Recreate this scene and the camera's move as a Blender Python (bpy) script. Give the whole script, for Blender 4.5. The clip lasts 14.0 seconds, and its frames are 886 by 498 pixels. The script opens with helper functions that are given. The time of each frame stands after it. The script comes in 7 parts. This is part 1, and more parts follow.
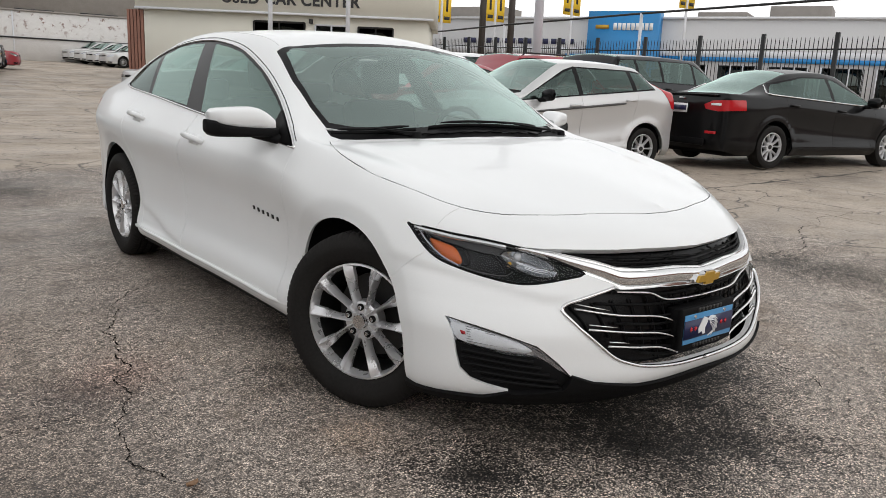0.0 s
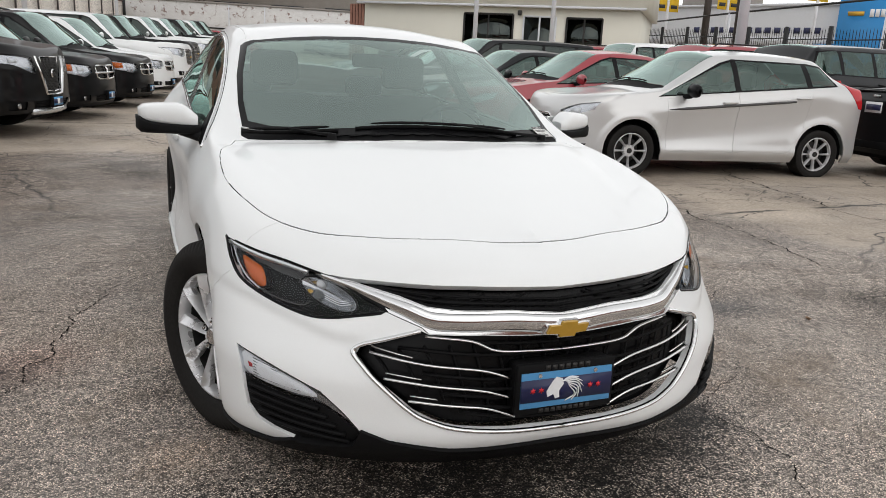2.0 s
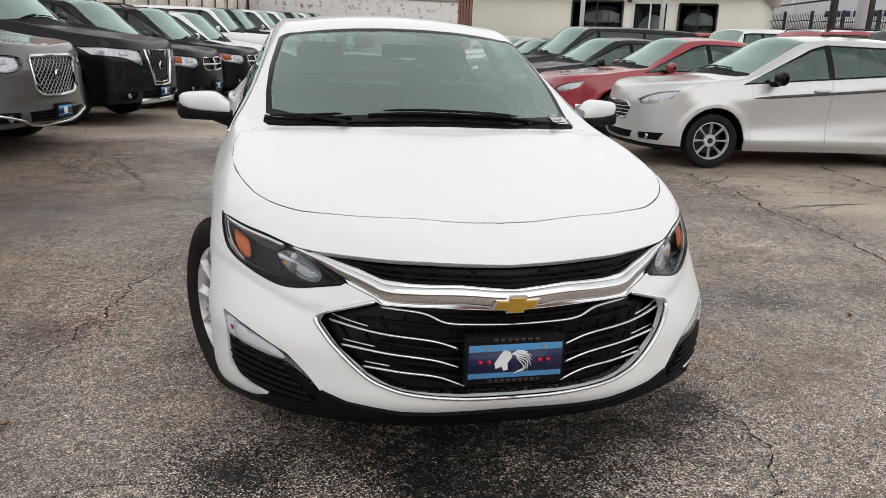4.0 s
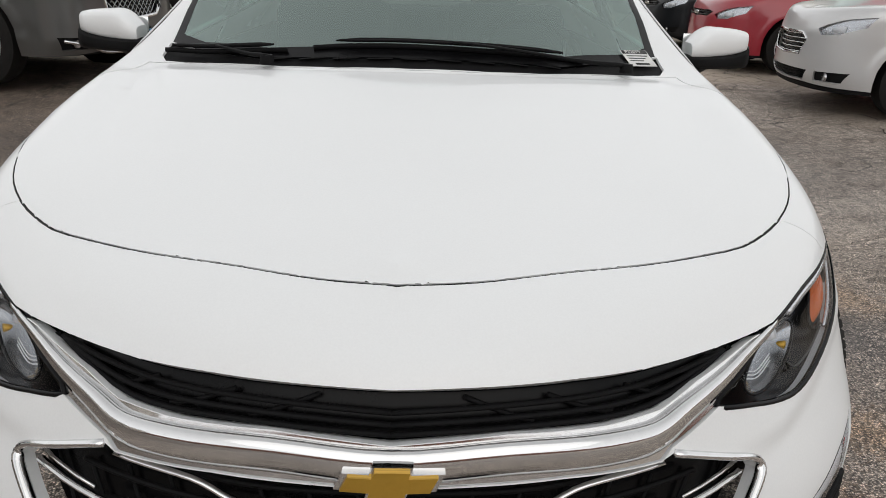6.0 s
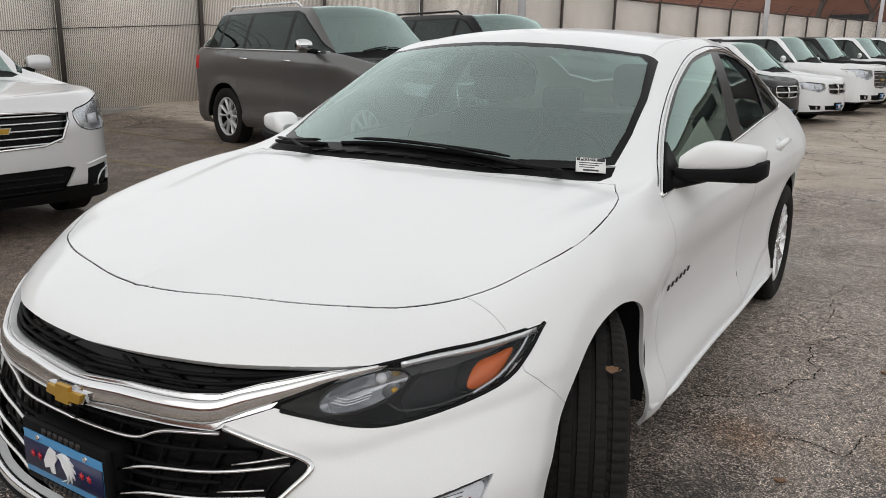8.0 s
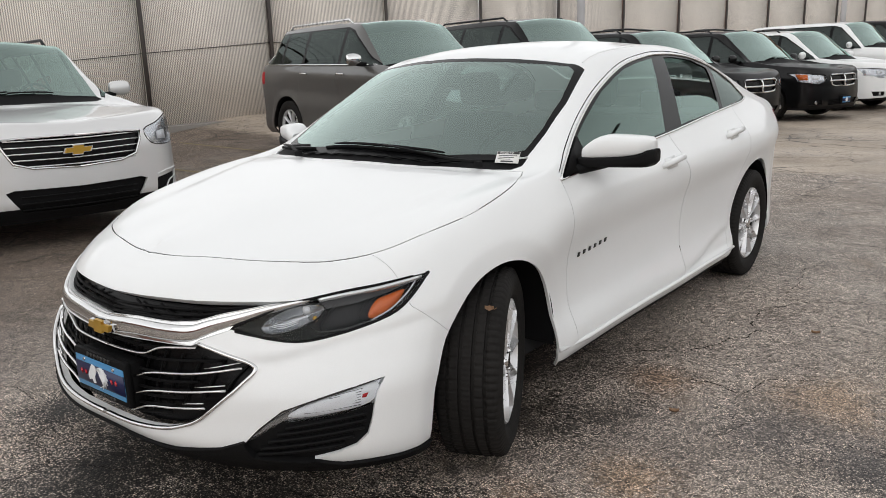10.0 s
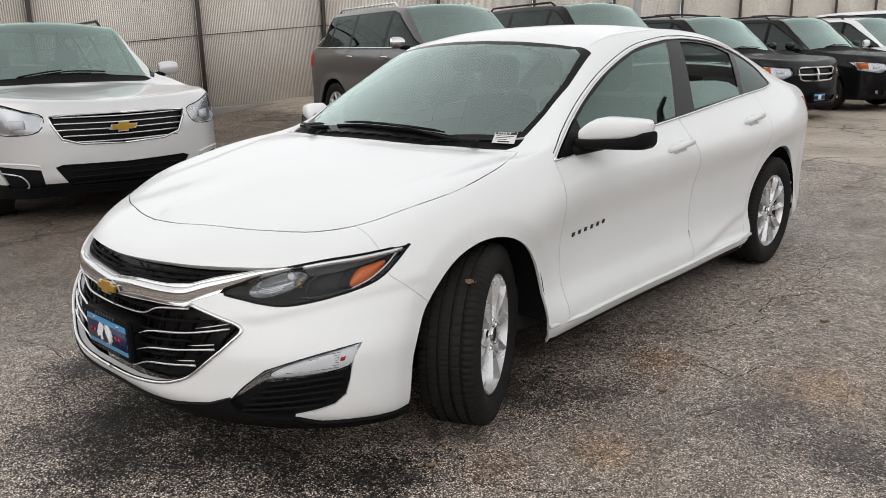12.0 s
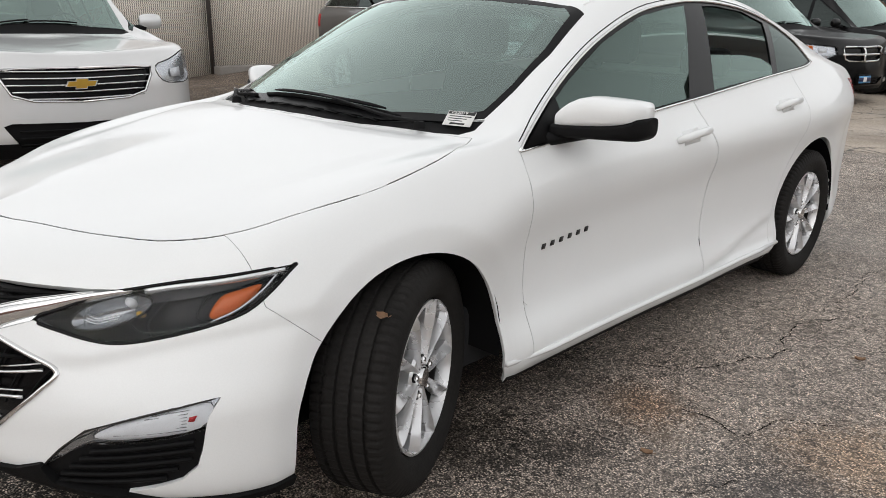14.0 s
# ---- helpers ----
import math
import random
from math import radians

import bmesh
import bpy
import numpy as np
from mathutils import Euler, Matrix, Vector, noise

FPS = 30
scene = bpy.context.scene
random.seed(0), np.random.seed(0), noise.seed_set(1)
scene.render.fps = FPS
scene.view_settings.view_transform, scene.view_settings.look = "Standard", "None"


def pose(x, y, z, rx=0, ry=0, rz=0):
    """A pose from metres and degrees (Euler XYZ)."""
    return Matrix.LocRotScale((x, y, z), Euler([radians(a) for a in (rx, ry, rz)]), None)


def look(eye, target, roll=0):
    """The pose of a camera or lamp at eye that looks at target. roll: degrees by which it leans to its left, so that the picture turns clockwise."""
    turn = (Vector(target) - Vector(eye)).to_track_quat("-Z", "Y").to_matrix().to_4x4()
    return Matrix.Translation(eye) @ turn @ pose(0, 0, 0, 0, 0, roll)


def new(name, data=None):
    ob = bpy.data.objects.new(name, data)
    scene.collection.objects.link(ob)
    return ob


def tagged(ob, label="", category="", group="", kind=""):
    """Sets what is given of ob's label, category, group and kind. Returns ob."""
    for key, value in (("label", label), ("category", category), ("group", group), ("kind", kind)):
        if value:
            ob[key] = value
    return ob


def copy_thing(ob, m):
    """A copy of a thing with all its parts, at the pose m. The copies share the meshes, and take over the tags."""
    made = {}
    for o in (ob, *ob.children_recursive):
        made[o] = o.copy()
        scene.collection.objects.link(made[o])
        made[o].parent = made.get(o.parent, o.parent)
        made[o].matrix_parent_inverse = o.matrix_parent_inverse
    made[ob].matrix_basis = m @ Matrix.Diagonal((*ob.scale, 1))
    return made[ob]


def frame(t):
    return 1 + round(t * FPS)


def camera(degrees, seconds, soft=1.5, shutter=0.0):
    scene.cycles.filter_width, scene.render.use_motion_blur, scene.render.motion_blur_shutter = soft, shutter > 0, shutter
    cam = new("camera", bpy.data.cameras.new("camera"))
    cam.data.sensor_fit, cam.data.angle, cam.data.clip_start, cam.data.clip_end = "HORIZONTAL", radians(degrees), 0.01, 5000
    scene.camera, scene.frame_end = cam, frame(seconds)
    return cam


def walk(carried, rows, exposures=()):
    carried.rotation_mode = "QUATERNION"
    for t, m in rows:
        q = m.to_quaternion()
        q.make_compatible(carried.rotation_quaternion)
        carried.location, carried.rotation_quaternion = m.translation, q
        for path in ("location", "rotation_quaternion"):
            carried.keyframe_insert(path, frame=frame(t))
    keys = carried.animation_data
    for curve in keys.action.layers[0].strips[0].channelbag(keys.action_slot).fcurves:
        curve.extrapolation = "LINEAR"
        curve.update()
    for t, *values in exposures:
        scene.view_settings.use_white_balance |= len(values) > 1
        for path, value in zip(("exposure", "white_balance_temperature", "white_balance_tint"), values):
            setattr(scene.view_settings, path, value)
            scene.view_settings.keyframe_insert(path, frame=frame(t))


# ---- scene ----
cam = camera(60.00, 14.0, 0.7)
# seconds, place in metres, turn in degrees
ROWS = [
    (0.0, -2.354, -2.3705, 1.2206, 77.594, -2.496, -38.429),
    (0.5, -1.9792, -2.3518, 1.2333, 75.915, -3.26, -35.872),
    (1.0, -1.603, -2.2905, 1.2427, 75.38, -3.34, -31.727),
    (1.5, -1.2609, -2.4149, 1.2746, 75.732, -2.989, -26.057),
    (2.0, -1.0896, -2.6728, 1.2959, 76.199, -2.732, -21.411),
    (2.5, -1.003, -2.9301, 1.3131, 76.498, -2.525, -17.579),
    (3.0, -0.8848, -3.0517, 1.3174, 76.61, -2.372, -14.997),
    (3.2, -0.8438, -3.0798, 1.3191, 76.574, -2.313, -14.346),
    (5.5, -0.2659, -2.14, 1.2692, 70.294, -1.463, -8.06),
    (6.0, 0.0396, -1.7765, 1.235, 69.636, -1.796, -0.799),
    (6.5, 0.4057, -1.5696, 1.2481, 70.478, -1.568, 12.052),
    (7.0, 0.7842, -1.6184, 1.2631, 72.548, -1.669, 23.953),
    (7.5, 1.1609, -1.7602, 1.2952, 74.567, -1.736, 30.132),
    (8.0, 1.5112, -1.8132, 1.3095, 76.203, -1.043, 32.213),
    (8.2, 1.6297, -1.8679, 1.3112, 76.745, -0.629, 32.79),
    (10.3, 2.3653, -2.1183, 1.3698, 76.23, 1.888, 38.772),
    (10.5, 2.4089, -2.1607, 1.37, 76.143, 1.96, 39.261),
    (11.0, 2.4968, -2.2033, 1.3642, 75.891, 1.815, 40.347),
    (11.5, 2.5307, -2.1183, 1.3526, 75.695, 1.566, 41.441),
    (12.0, 2.546, -1.9987, 1.348, 75.458, 1.199, 42.404),
    (12.5, 2.5676, -1.8991, 1.3404, 75.195, 0.721, 43.169),
    (13.0, 2.5669, -1.8113, 1.3366, 74.787, 0.22, 43.798),
    (13.5, 2.4435, -1.6051, 1.3184, 74.078, -0.304, 44.353),
    (14.0, 2.2932, -1.2913, 1.3055, 73.137, -0.701, 44.889),
]
# the camera stops down a little while the white hood fills its picture
EXPOSURES = [(0.0, 0.10), (3.0, 0.12), (5.5, 0.00), (6.3, -0.12), (7.0, -0.16), (8.0, -0.02), (10.3, 0.12), (14.0, 0.13)]
walk(cam, [(t, pose(x, y, z, rx, ry, rz)) for t, x, y, z, rx, ry, rz in ROWS], EXPOSURES)

# ---- overcast sky ----
world = bpy.data.worlds.new("overcast_sky")
scene.world = world
world.use_nodes = True
wn, wl = world.node_tree.nodes, world.node_tree.links
sky = wn.new("ShaderNodeTexSky")
sky.sky_type, sky.sun_disc = "NISHITA", False
sky.sun_elevation, sky.sun_rotation = radians(42), radians(175)
sky.air_density, sky.dust_density, sky.ozone_density = 1.0, 6.0, 1.0
cloud = wn.new("ShaderNodeMix")
cloud.data_type = "RGBA"
cloud.inputs[0].default_value = 0.93
cloud.inputs[7].default_value = (8.7, 8.72, 8.75, 1)
wl.new(sky.outputs[0], cloud.inputs[6])
# a thin cloud cover, a little brighter towards the horizon
co = wn.new("ShaderNodeTexCoord")
sep = wn.new("ShaderNodeSeparateXYZ")
rise = wn.new("ShaderNodeMapRange")
rise.inputs["From Min"].default_value, rise.inputs["From Max"].default_value = -0.05, 1.0
rise.inputs["To Min"].default_value, rise.inputs["To Max"].default_value = 1.62, 0.78
cover = wn.new("ShaderNodeMix")
cover.data_type, cover.blend_type = "RGBA", "MULTIPLY"
cover.inputs[0].default_value = 1.0
wl.new(co.outputs["Generated"], sep.inputs[0])
wl.new(sep.outputs[2], rise.inputs[0])
wl.new(cloud.outputs[2], cover.inputs[6])
wl.new(rise.outputs[0], cover.inputs[7])
wl.new(cover.outputs[2], wn["Background"].inputs[0])
wn["Background"].inputs[1].default_value = 0.1
sun = new("sun", bpy.data.lights.new("sun", "SUN"))
sun.data.energy, sun.data.angle, sun.data.color = 0.38, radians(60), (1.0, 0.99, 0.97)
sun.matrix_world = look((2, -22, 20), (0, 0, 0))



# ---- materials ----
def nodes_of(name):
    m = bpy.data.materials.new(name)
    m.use_nodes = True
    return m, m.node_tree.nodes, m.node_tree.links


def wear(n, l, scale, detail=4.0, rough=0.6, kind="Object"):
    """A noise in object metres; returns its value socket."""
    co = n.new("ShaderNodeTexCoord")
    t = n.new("ShaderNodeTexNoise")
    t.inputs["Scale"].default_value, t.inputs["Detail"].default_value, t.inputs["Roughness"].default_value = scale, detail, rough
    l.new(co.outputs[kind], t.inputs["Vector"])
    return t.outputs["Fac"]


def ramp(n, l, fac, *stops):
    r = n.new("ShaderNodeValToRGB")
    while len(r.color_ramp.elements) < len(stops):
        r.color_ramp.elements.new(0.5)
    for e, (p, c) in zip(r.color_ramp.elements, stops):
        e.position, e.color = p, (*c, 1) if len(c) == 3 else c
    l.new(fac, r.inputs[0])
    return r.outputs[0]


def blend(n, l, fac, a, b, mode="MIX"):
    m = n.new("ShaderNodeMix")
    m.data_type, m.blend_type = "RGBA", mode
    for s, v in ((m.inputs[0], fac), (m.inputs[6], a), (m.inputs[7], b)):
        if isinstance(v, (int, float)):
            s.default_value = v
        elif isinstance(v, tuple):
            s.default_value = (*v, 1)
        else:
            l.new(v, s)
    return m.outputs[2]


def surface(name, colour, rough=0.5, metal=0.0, vary=0.12, fine=60.0, coarse=3.0, bump=0.0, coat=0.0, spec=0.5):
    m, n, l = nodes_of(name)
    p = n["Principled BSDF"]
    lo, hi = tuple(c * (1 - vary) for c in colour), tuple(min(1, c * (1 + vary)) for c in colour)
    big = ramp(n, l, wear(n, l, coarse), (0.3, lo), (0.7, hi))
    small = ramp(n, l, wear(n, l, fine), (0.3, lo), (0.7, hi))
    l.new(blend(n, l, 0.5, big, small), p.inputs["Base Color"])
    rr = n.new("ShaderNodeMapRange")
    rr.inputs["To Min"].default_value, rr.inputs["To Max"].default_value = max(0, rough - 0.06), min(1, rough + 0.06)
    l.new(wear(n, l, coarse * 4), rr.inputs[0])
    l.new(rr.outputs[0], p.inputs["Roughness"])
    p.inputs["Metallic"].default_value, p.inputs["Coat Weight"].default_value = metal, coat
    p.inputs["Coat Roughness"].default_value = 0.04
    p.inputs["Specular IOR Level"].default_value = spec
    if bump:
        b = n.new("ShaderNodeBump")
        b.inputs["Strength"].default_value, b.inputs["Distance"].default_value = bump, 0.004
        l.new(wear(n, l, fine * 2), b.inputs["Height"])
        l.new(b.outputs[0], p.inputs["Normal"])
    return m


def car_paint(name, colour, metal=0.0, coat=0.85, spec=0.5):
    return surface(name, colour, 0.35 if metal else 0.4, metal, 0.035, 300.0, 1.2, 0.0, coat, spec)


def tinted_glass(name, tint, head_on, sheen=(0.74, 0.97, 0.89), steep=4.0):
    """Tinted glass that mirrors head_on of the light seen square, and more at a slant."""
    m, n, l = nodes_of(name)
    n.remove(n["Principled BSDF"])
    clear, shine, mix, lw = n.new("ShaderNodeBsdfTransparent"), n.new("ShaderNodeBsdfGlossy"), n.new("ShaderNodeMixShader"), n.new("ShaderNodeLayerWeight")
    clear.inputs[0].default_value = (*tint, 1)
    shine.inputs["Color"].default_value, shine.inputs["Roughness"].default_value = (*sheen, 1), 0.012
    lw.inputs[0].default_value = 0.5
    power, gain = n.new("ShaderNodeMath"), n.new("ShaderNodeMath")
    power.operation, power.inputs[1].default_value = "POWER", steep
    gain.operation, gain.inputs[1].default_value, gain.inputs[2].default_value = "MULTIPLY_ADD", 1 - head_on, head_on
    l.new(lw.outputs["Facing"], power.inputs[0])
    l.new(power.outputs[0], gain.inputs[0])
    l.new(gain.outputs[0], mix.inputs[0])
    l.new(clear.outputs[0], mix.inputs[1])
    l.new(shine.outputs[0], mix.inputs[2])
    l.new(mix.outputs[0], n["Material Output"].inputs[0])
    return m


white_paint = car_paint("white_paint", (0.815, 0.828, 0.832), 0.0, 0.5, 0.4)
black_paint = car_paint("black_paint", (0.0035, 0.0035, 0.004), 0.0, 0.38, 0.1)
grey_paint = car_paint("grey_paint", (0.09, 0.088, 0.085), 0.35)
silver_paint = car_paint("silver_paint", (0.57, 0.57, 0.57), 0.45)
pale_silver_paint = car_paint("pale_silver_paint", (0.70, 0.70, 0.70), 0.35)
red_paint = car_paint("red_paint", (0.30, 0.012, 0.025))
dark_paint = car_paint("dark_paint", (0.009, 0.010, 0.012), 0.2, 0.5, 0.1)
windscreen_glass = tinted_glass("windscreen_glass", (0.66, 0.78, 0.745), 0.235, (0.80, 0.96, 0.91))
lot_glass = tinted_glass("lot_glass", (0.40, 0.50, 0.47), 0.27, (0.76, 0.95, 0.89))
side_glass = tinted_glass("side_glass", (0.33, 0.42, 0.39), 0.09, (0.72, 0.92, 0.85))
dark_glass = tinted_glass("dark_glass", (0.06, 0.065, 0.065), 0.06, (0.78, 0.90, 0.86), 6.0)
lamp_glass = tinted_glass("lamp_glass", (0.86, 0.87, 0.89), 0.018, (0.95, 0.96, 0.97), 5.5)
chrome = surface("chrome", (0.72, 0.72, 0.72), 0.1, 1.0, 0.03)
alloy = surface("alloy", (0.72, 0.72, 0.73), 0.28, 0.6, 0.05)
wheel_silver = surface("wheel_silver", (0.62, 0.62, 0.63), 0.35, 0.3, 0.06)
black_plastic = surface("black_plastic", (0.007, 0.007, 0.0075), 0.6, 0, 0.2, 200, 5, 0.15, 0, 0.10)
gloss_black = surface("gloss_black", (0.004, 0.004, 0.0045), 0.25, 0, 0.2, 60, 3, 0, 0, 0.14)
rubber = surface("rubber", (0.016, 0.015, 0.0143), 0.75, 0, 0.3, 90, 8, 0.2, 0, 0.14)
dark_metal = surface("dark_metal", (0.045, 0.044, 0.043), 0.5, 0.7, 0.2)
cloth = surface("cloth", (0.022, 0.023, 0.025), 0.9, 0, 0.2, 400, 6, 0.3)
trim_grey = surface("trim_grey", (0.075, 0.075, 0.075), 0.7, 0, 0.15)
gold = surface("gold", (0.55, 0.33, 0.05), 0.35, 0.6, 0.08)
amber = surface("amber", (0.62, 0.13, 0.02), 0.25, 0, 0.1, 300, 30)
lamp_red = surface("lamp_red", (0.45, 0.015, 0.02), 0.15, 0, 0.1)
reflector = surface("reflector", (0.42, 0.43, 0.44), 0.18, 0.9, 0.08, 200, 20)
lamp_dark = surface("lamp_dark", (0.003, 0.003, 0.0035), 0.3, 0.0, 0.2, 60, 3, 0, 0.25, 0.15)
lamp_white = surface("lamp_white", (0.82, 0.83, 0.84), 0.25, 0.0, 0.05)
plate_blue = surface("plate_blue", (0.075, 0.27, 0.52), 0.35, 0, 0.04)
plate_navy = surface("plate_navy", (0.012, 0.016, 0.07), 0.35, 0, 0.08)
plate_white = surface("plate_white", (0.78, 0.79, 0.80), 0.35, 0, 0.04)
star_red = surface("star_red", (0.65, 0.02, 0.03), 0.35, 0, 0.04)
paper = surface("paper", (0.78, 0.78, 0.76), 0.7, 0, 0.03)
ink = surface("ink", (0.02, 0.02, 0.02), 0.6, 0, 0.1)
cream_stucco = surface("cream_stucco", (0.70, 0.68, 0.60), 0.85, 0, 0.08, 30, 0.6, 0.3)
white_brick = surface("white_brick", (0.56, 0.54, 0.52), 0.85, 0, 0.18, 6, 0.5, 0.4)
white_wall = surface("white_wall", (0.55, 0.55, 0.56), 0.8, 0, 0.05, 8, 0.1)
white_metal = surface("white_metal", (0.62, 0.63, 0.66), 0.45, 0, 0.08)
brown_steel = surface("brown_steel", (0.055, 0.045, 0.04), 0.6, 0.2, 0.2)
iron = surface("iron", (0.015, 0.015, 0.016), 0.5, 0.3, 0.2)
sign_blue = surface("sign_blue", (0.02, 0.22, 0.52), 0.4, 0, 0.06)
banner_yellow = surface("banner_yellow", (0.80, 0.52, 0.03), 0.7, 0, 0.05)
concrete = surface("concrete", (0.26, 0.24, 0.22), 0.9, 0, 0.2, 40, 1.5, 0.5)
bark_brown = surface("red_brick", (0.24, 0.12, 0.09), 0.9, 0, 0.2, 12, 0.8, 0.3)
twig_bark = surface("twig_bark", (0.075, 0.062, 0.055), 0.9, 0, 0.25, 40, 3, 0.3)
room_dark = surface("room_dark", (0.02, 0.02, 0.022), 0.6, 0, 0.3)
leaf_brown = surface("leaf_brown", (0.24, 0.145, 0.085), 0.8, 0, 0.25, 200, 30)
yellow_line = surface("yellow_line", (0.25, 0.20, 0.11), 0.9, 0, 0.3, 60, 5)


def asphalt_material():
    """Worn asphalt: grey stones with black voids, cracks, oil and rust stains, painted shade under the sedan, older tan
    concrete beyond.
    """
    m, n, l = nodes_of("worn_asphalt")
    p = n["Principled BSDF"]
    co = n.new("ShaderNodeTexCoord")
    sep = n.new("ShaderNodeSeparateXYZ")
    l.new(co.outputs["Object"], sep.inputs[0])

    def calc(kind, a, b, c=None):
        k = n.new("ShaderNodeMath")
        k.operation = kind
        for s, v in zip(k.inputs, (a, b, c)):
            if v is None:
                continue
            if isinstance(v, (int, float)):
                s.default_value = v
            else:
                l.new(v, s)
        return k.outputs[0]

    def stones(scale):
        v = n.new("ShaderNodeTexVoronoi")
        v.inputs["Scale"].default_value = scale
        l.new(co.outputs["Object"], v.inputs["Vector"])
        ch = n.new("ShaderNodeSeparateColor")
        l.new(v.outputs["Color"], ch.inputs[0])
        return ch.outputs[0], v.outputs["Distance"]

    pick, gap = stones(185)
    pick2, gap2 = stones(80)
    tone = ramp(n, l, pick, (0.0, (0.022, 0.020, 0.018)), (0.30, (0.18, 0.171, 0.162)), (0.72, (0.44, 0.42, 0.40)), (0.97, (0.80, 0.77, 0.73)))
    void = ramp(n, l, gap, (0.36, (1.12, 1.12, 1.12)), (0.68, (0.05, 0.05, 0.05)))
    base = blend(n, l, 1.0, tone, void, "MULTIPLY")
    big = ramp(n, l, pick2, (0.0, (0.09, 0.085, 0.08)), (0.6, (0.33, 0.315, 0.30)), (1.0, (0.55, 0.525, 0.50)))
    base = blend(n, l, 0.24, base, big)
    mid = ramp(n, l, wear(n, l, 22, 5, 0.75), (0.32, (0.55, 0.54, 0.53)), (0.66, (1.35, 1.33, 1.30)))
    base = blend(n, l, 1.0, base, mid, "MULTIPLY")
    patch = ramp(n, l, wear(n, l, 0.42, 6, 0.62), (0.34, (0.90, 0.80, 0.735)), (0.50, (1.46, 1.325, 1.225)), (0.68, (1.82, 1.655, 1.53)))
    base = blend(n, l, 1.0, base, patch, "MULTIPLY")
    blot = ramp(n, l, wear(n, l, 2.6, 6, 0.7), (0.30, (0.62, 0.60, 0.58)), (0.52, (1.0, 1.0, 1.0)))
    base = blend(n, l, 1.0, base, blot, "MULTIPLY")
    rust = ramp(n, l, wear(n, l, 0.9, 7, 0.7), (0.56, (0, 0, 0)), (0.70, (0.55, 0.55, 0.55)))
    base = blend(n, l, rust, base, (0.20, 0.15, 0.105))
    # darker asphalt in the bays by the fence
    bay = n.new("ShaderNodeMapRange")
    bay.inputs["From Min"].default_value, bay.inputs["From Max"].default_value = 1.7, 2.9
    l.new(calc("MULTIPLY_ADD", wear(n, l, 0.7, 6), 0.9, calc("MULTIPLY", sep.outputs[0], -1.0)), bay.inputs[0])
    base = blend(n, l, bay.outputs[0], base, blend(n, l, 1.0, base, (0.54, 0.50, 0.465), "MULTIPLY"))
    # older concrete lanes
    edge = wear(n, l, 0.55, 8, 0.65)
    lane = calc("MAXIMUM", calc("ADD", sep.outputs[1], -6.85), calc("MULTIPLY_ADD", sep.outputs[0], 0.9, -3.4))
    lane = calc("MULTIPLY_ADD", edge, 1.9, lane)
    far = n.new("ShaderNodeMapRange")
    far.inputs["From Min"].default_value, far.inputs["From Max"].default_value = LANE_EDGE, LANE_EDGE + 0.35
    l.new(lane, far.inputs[0])
    tan = ramp(n, l, wear(n, l, 0.55, 9, 0.72), (0.28, (0.18, 0.148, 0.122)), (0.44, (0.37, 0.312, 0.258)), (0.68, (0.54, 0.46, 0.38)))
    tan = blend(n, l, 1.0, tan, ramp(n, l, wear(n, l, 45, 4, 0.8), (0.3, (0.62, 0.61, 0.60)), (0.7, (1.3, 1.3, 1.28))), "MULTIPLY")
    base = blend(n, l, far.outputs[0], base, tan)
    # stains and painted under-car shade, each in its place: x, y, reach, strength, colour
    wob = calc("ADD", calc("MULTIPLY_ADD", wear(n, l, 2.4, 6, 0.7), 1.9, -0.95), calc("ADD", calc("MULTIPLY_ADD", wear(n, l, 34, 3, 0.7), 1.3, -0.65), calc("MULTIPLY_ADD", pick, 0.9, -0.45)))
    for x, y, reach, much, colour in STAINS_AND_SHADE:
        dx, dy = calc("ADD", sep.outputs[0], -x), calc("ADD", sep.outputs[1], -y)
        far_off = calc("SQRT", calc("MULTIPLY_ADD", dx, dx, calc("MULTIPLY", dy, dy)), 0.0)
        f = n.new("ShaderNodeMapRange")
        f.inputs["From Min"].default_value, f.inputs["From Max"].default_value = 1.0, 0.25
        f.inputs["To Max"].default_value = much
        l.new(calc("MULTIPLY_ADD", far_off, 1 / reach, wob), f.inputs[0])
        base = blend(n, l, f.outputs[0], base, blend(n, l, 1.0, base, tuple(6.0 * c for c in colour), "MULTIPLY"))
    # cracks, and the lanes' cross joints
    crack_w = n.new("ShaderNodeTexNoise")
    crack_w.inputs["Scale"].default_value, crack_w.inputs["Detail"].default_value, crack_w.inputs["Roughness"].default_value = 1.6, 10, 0.62
    l.new(co.outputs["Object"], crack_w.inputs["Vector"])
    bend = blend(n, l, 0.42, co.outputs["Object"], crack_w.outputs["Color"], "ADD")
    cracks = None
    # no random cracks round the white sedan, where each crack has its own place
    clear_ = n.new("ShaderNodeMapRange")
    clear_.inputs["From Min"].default_value, clear_.inputs["From Max"].default_value = 2.6, 4.2
    dy_ = calc("ADD", sep.outputs[1], -0.8)
    l.new(calc("SQRT", calc("MULTIPLY_ADD", sep.outputs[0], sep.outputs[0], calc("MULTIPLY", dy_, dy_)), 0.0), clear_.inputs[0])
    for scale, width, seen, lo in ((0.42, 0.0055, 0.7, 0.42), (1.05, 0.0080, 0.6, 0.46), (3.4, 0.018, 0.45, 0.50)):
        v = n.new("ShaderNodeTexVoronoi")
        v.feature = "DISTANCE_TO_EDGE"
        v.inputs["Scale"].default_value = scale
        l.new(bend, v.inputs["Vector"])
        c = ramp(n, l, v.outputs["Distance"], (0.0, (1, 1, 1)), (width * 0.5, (0.8, 0.8, 0.8)), (width, (0, 0, 0)))
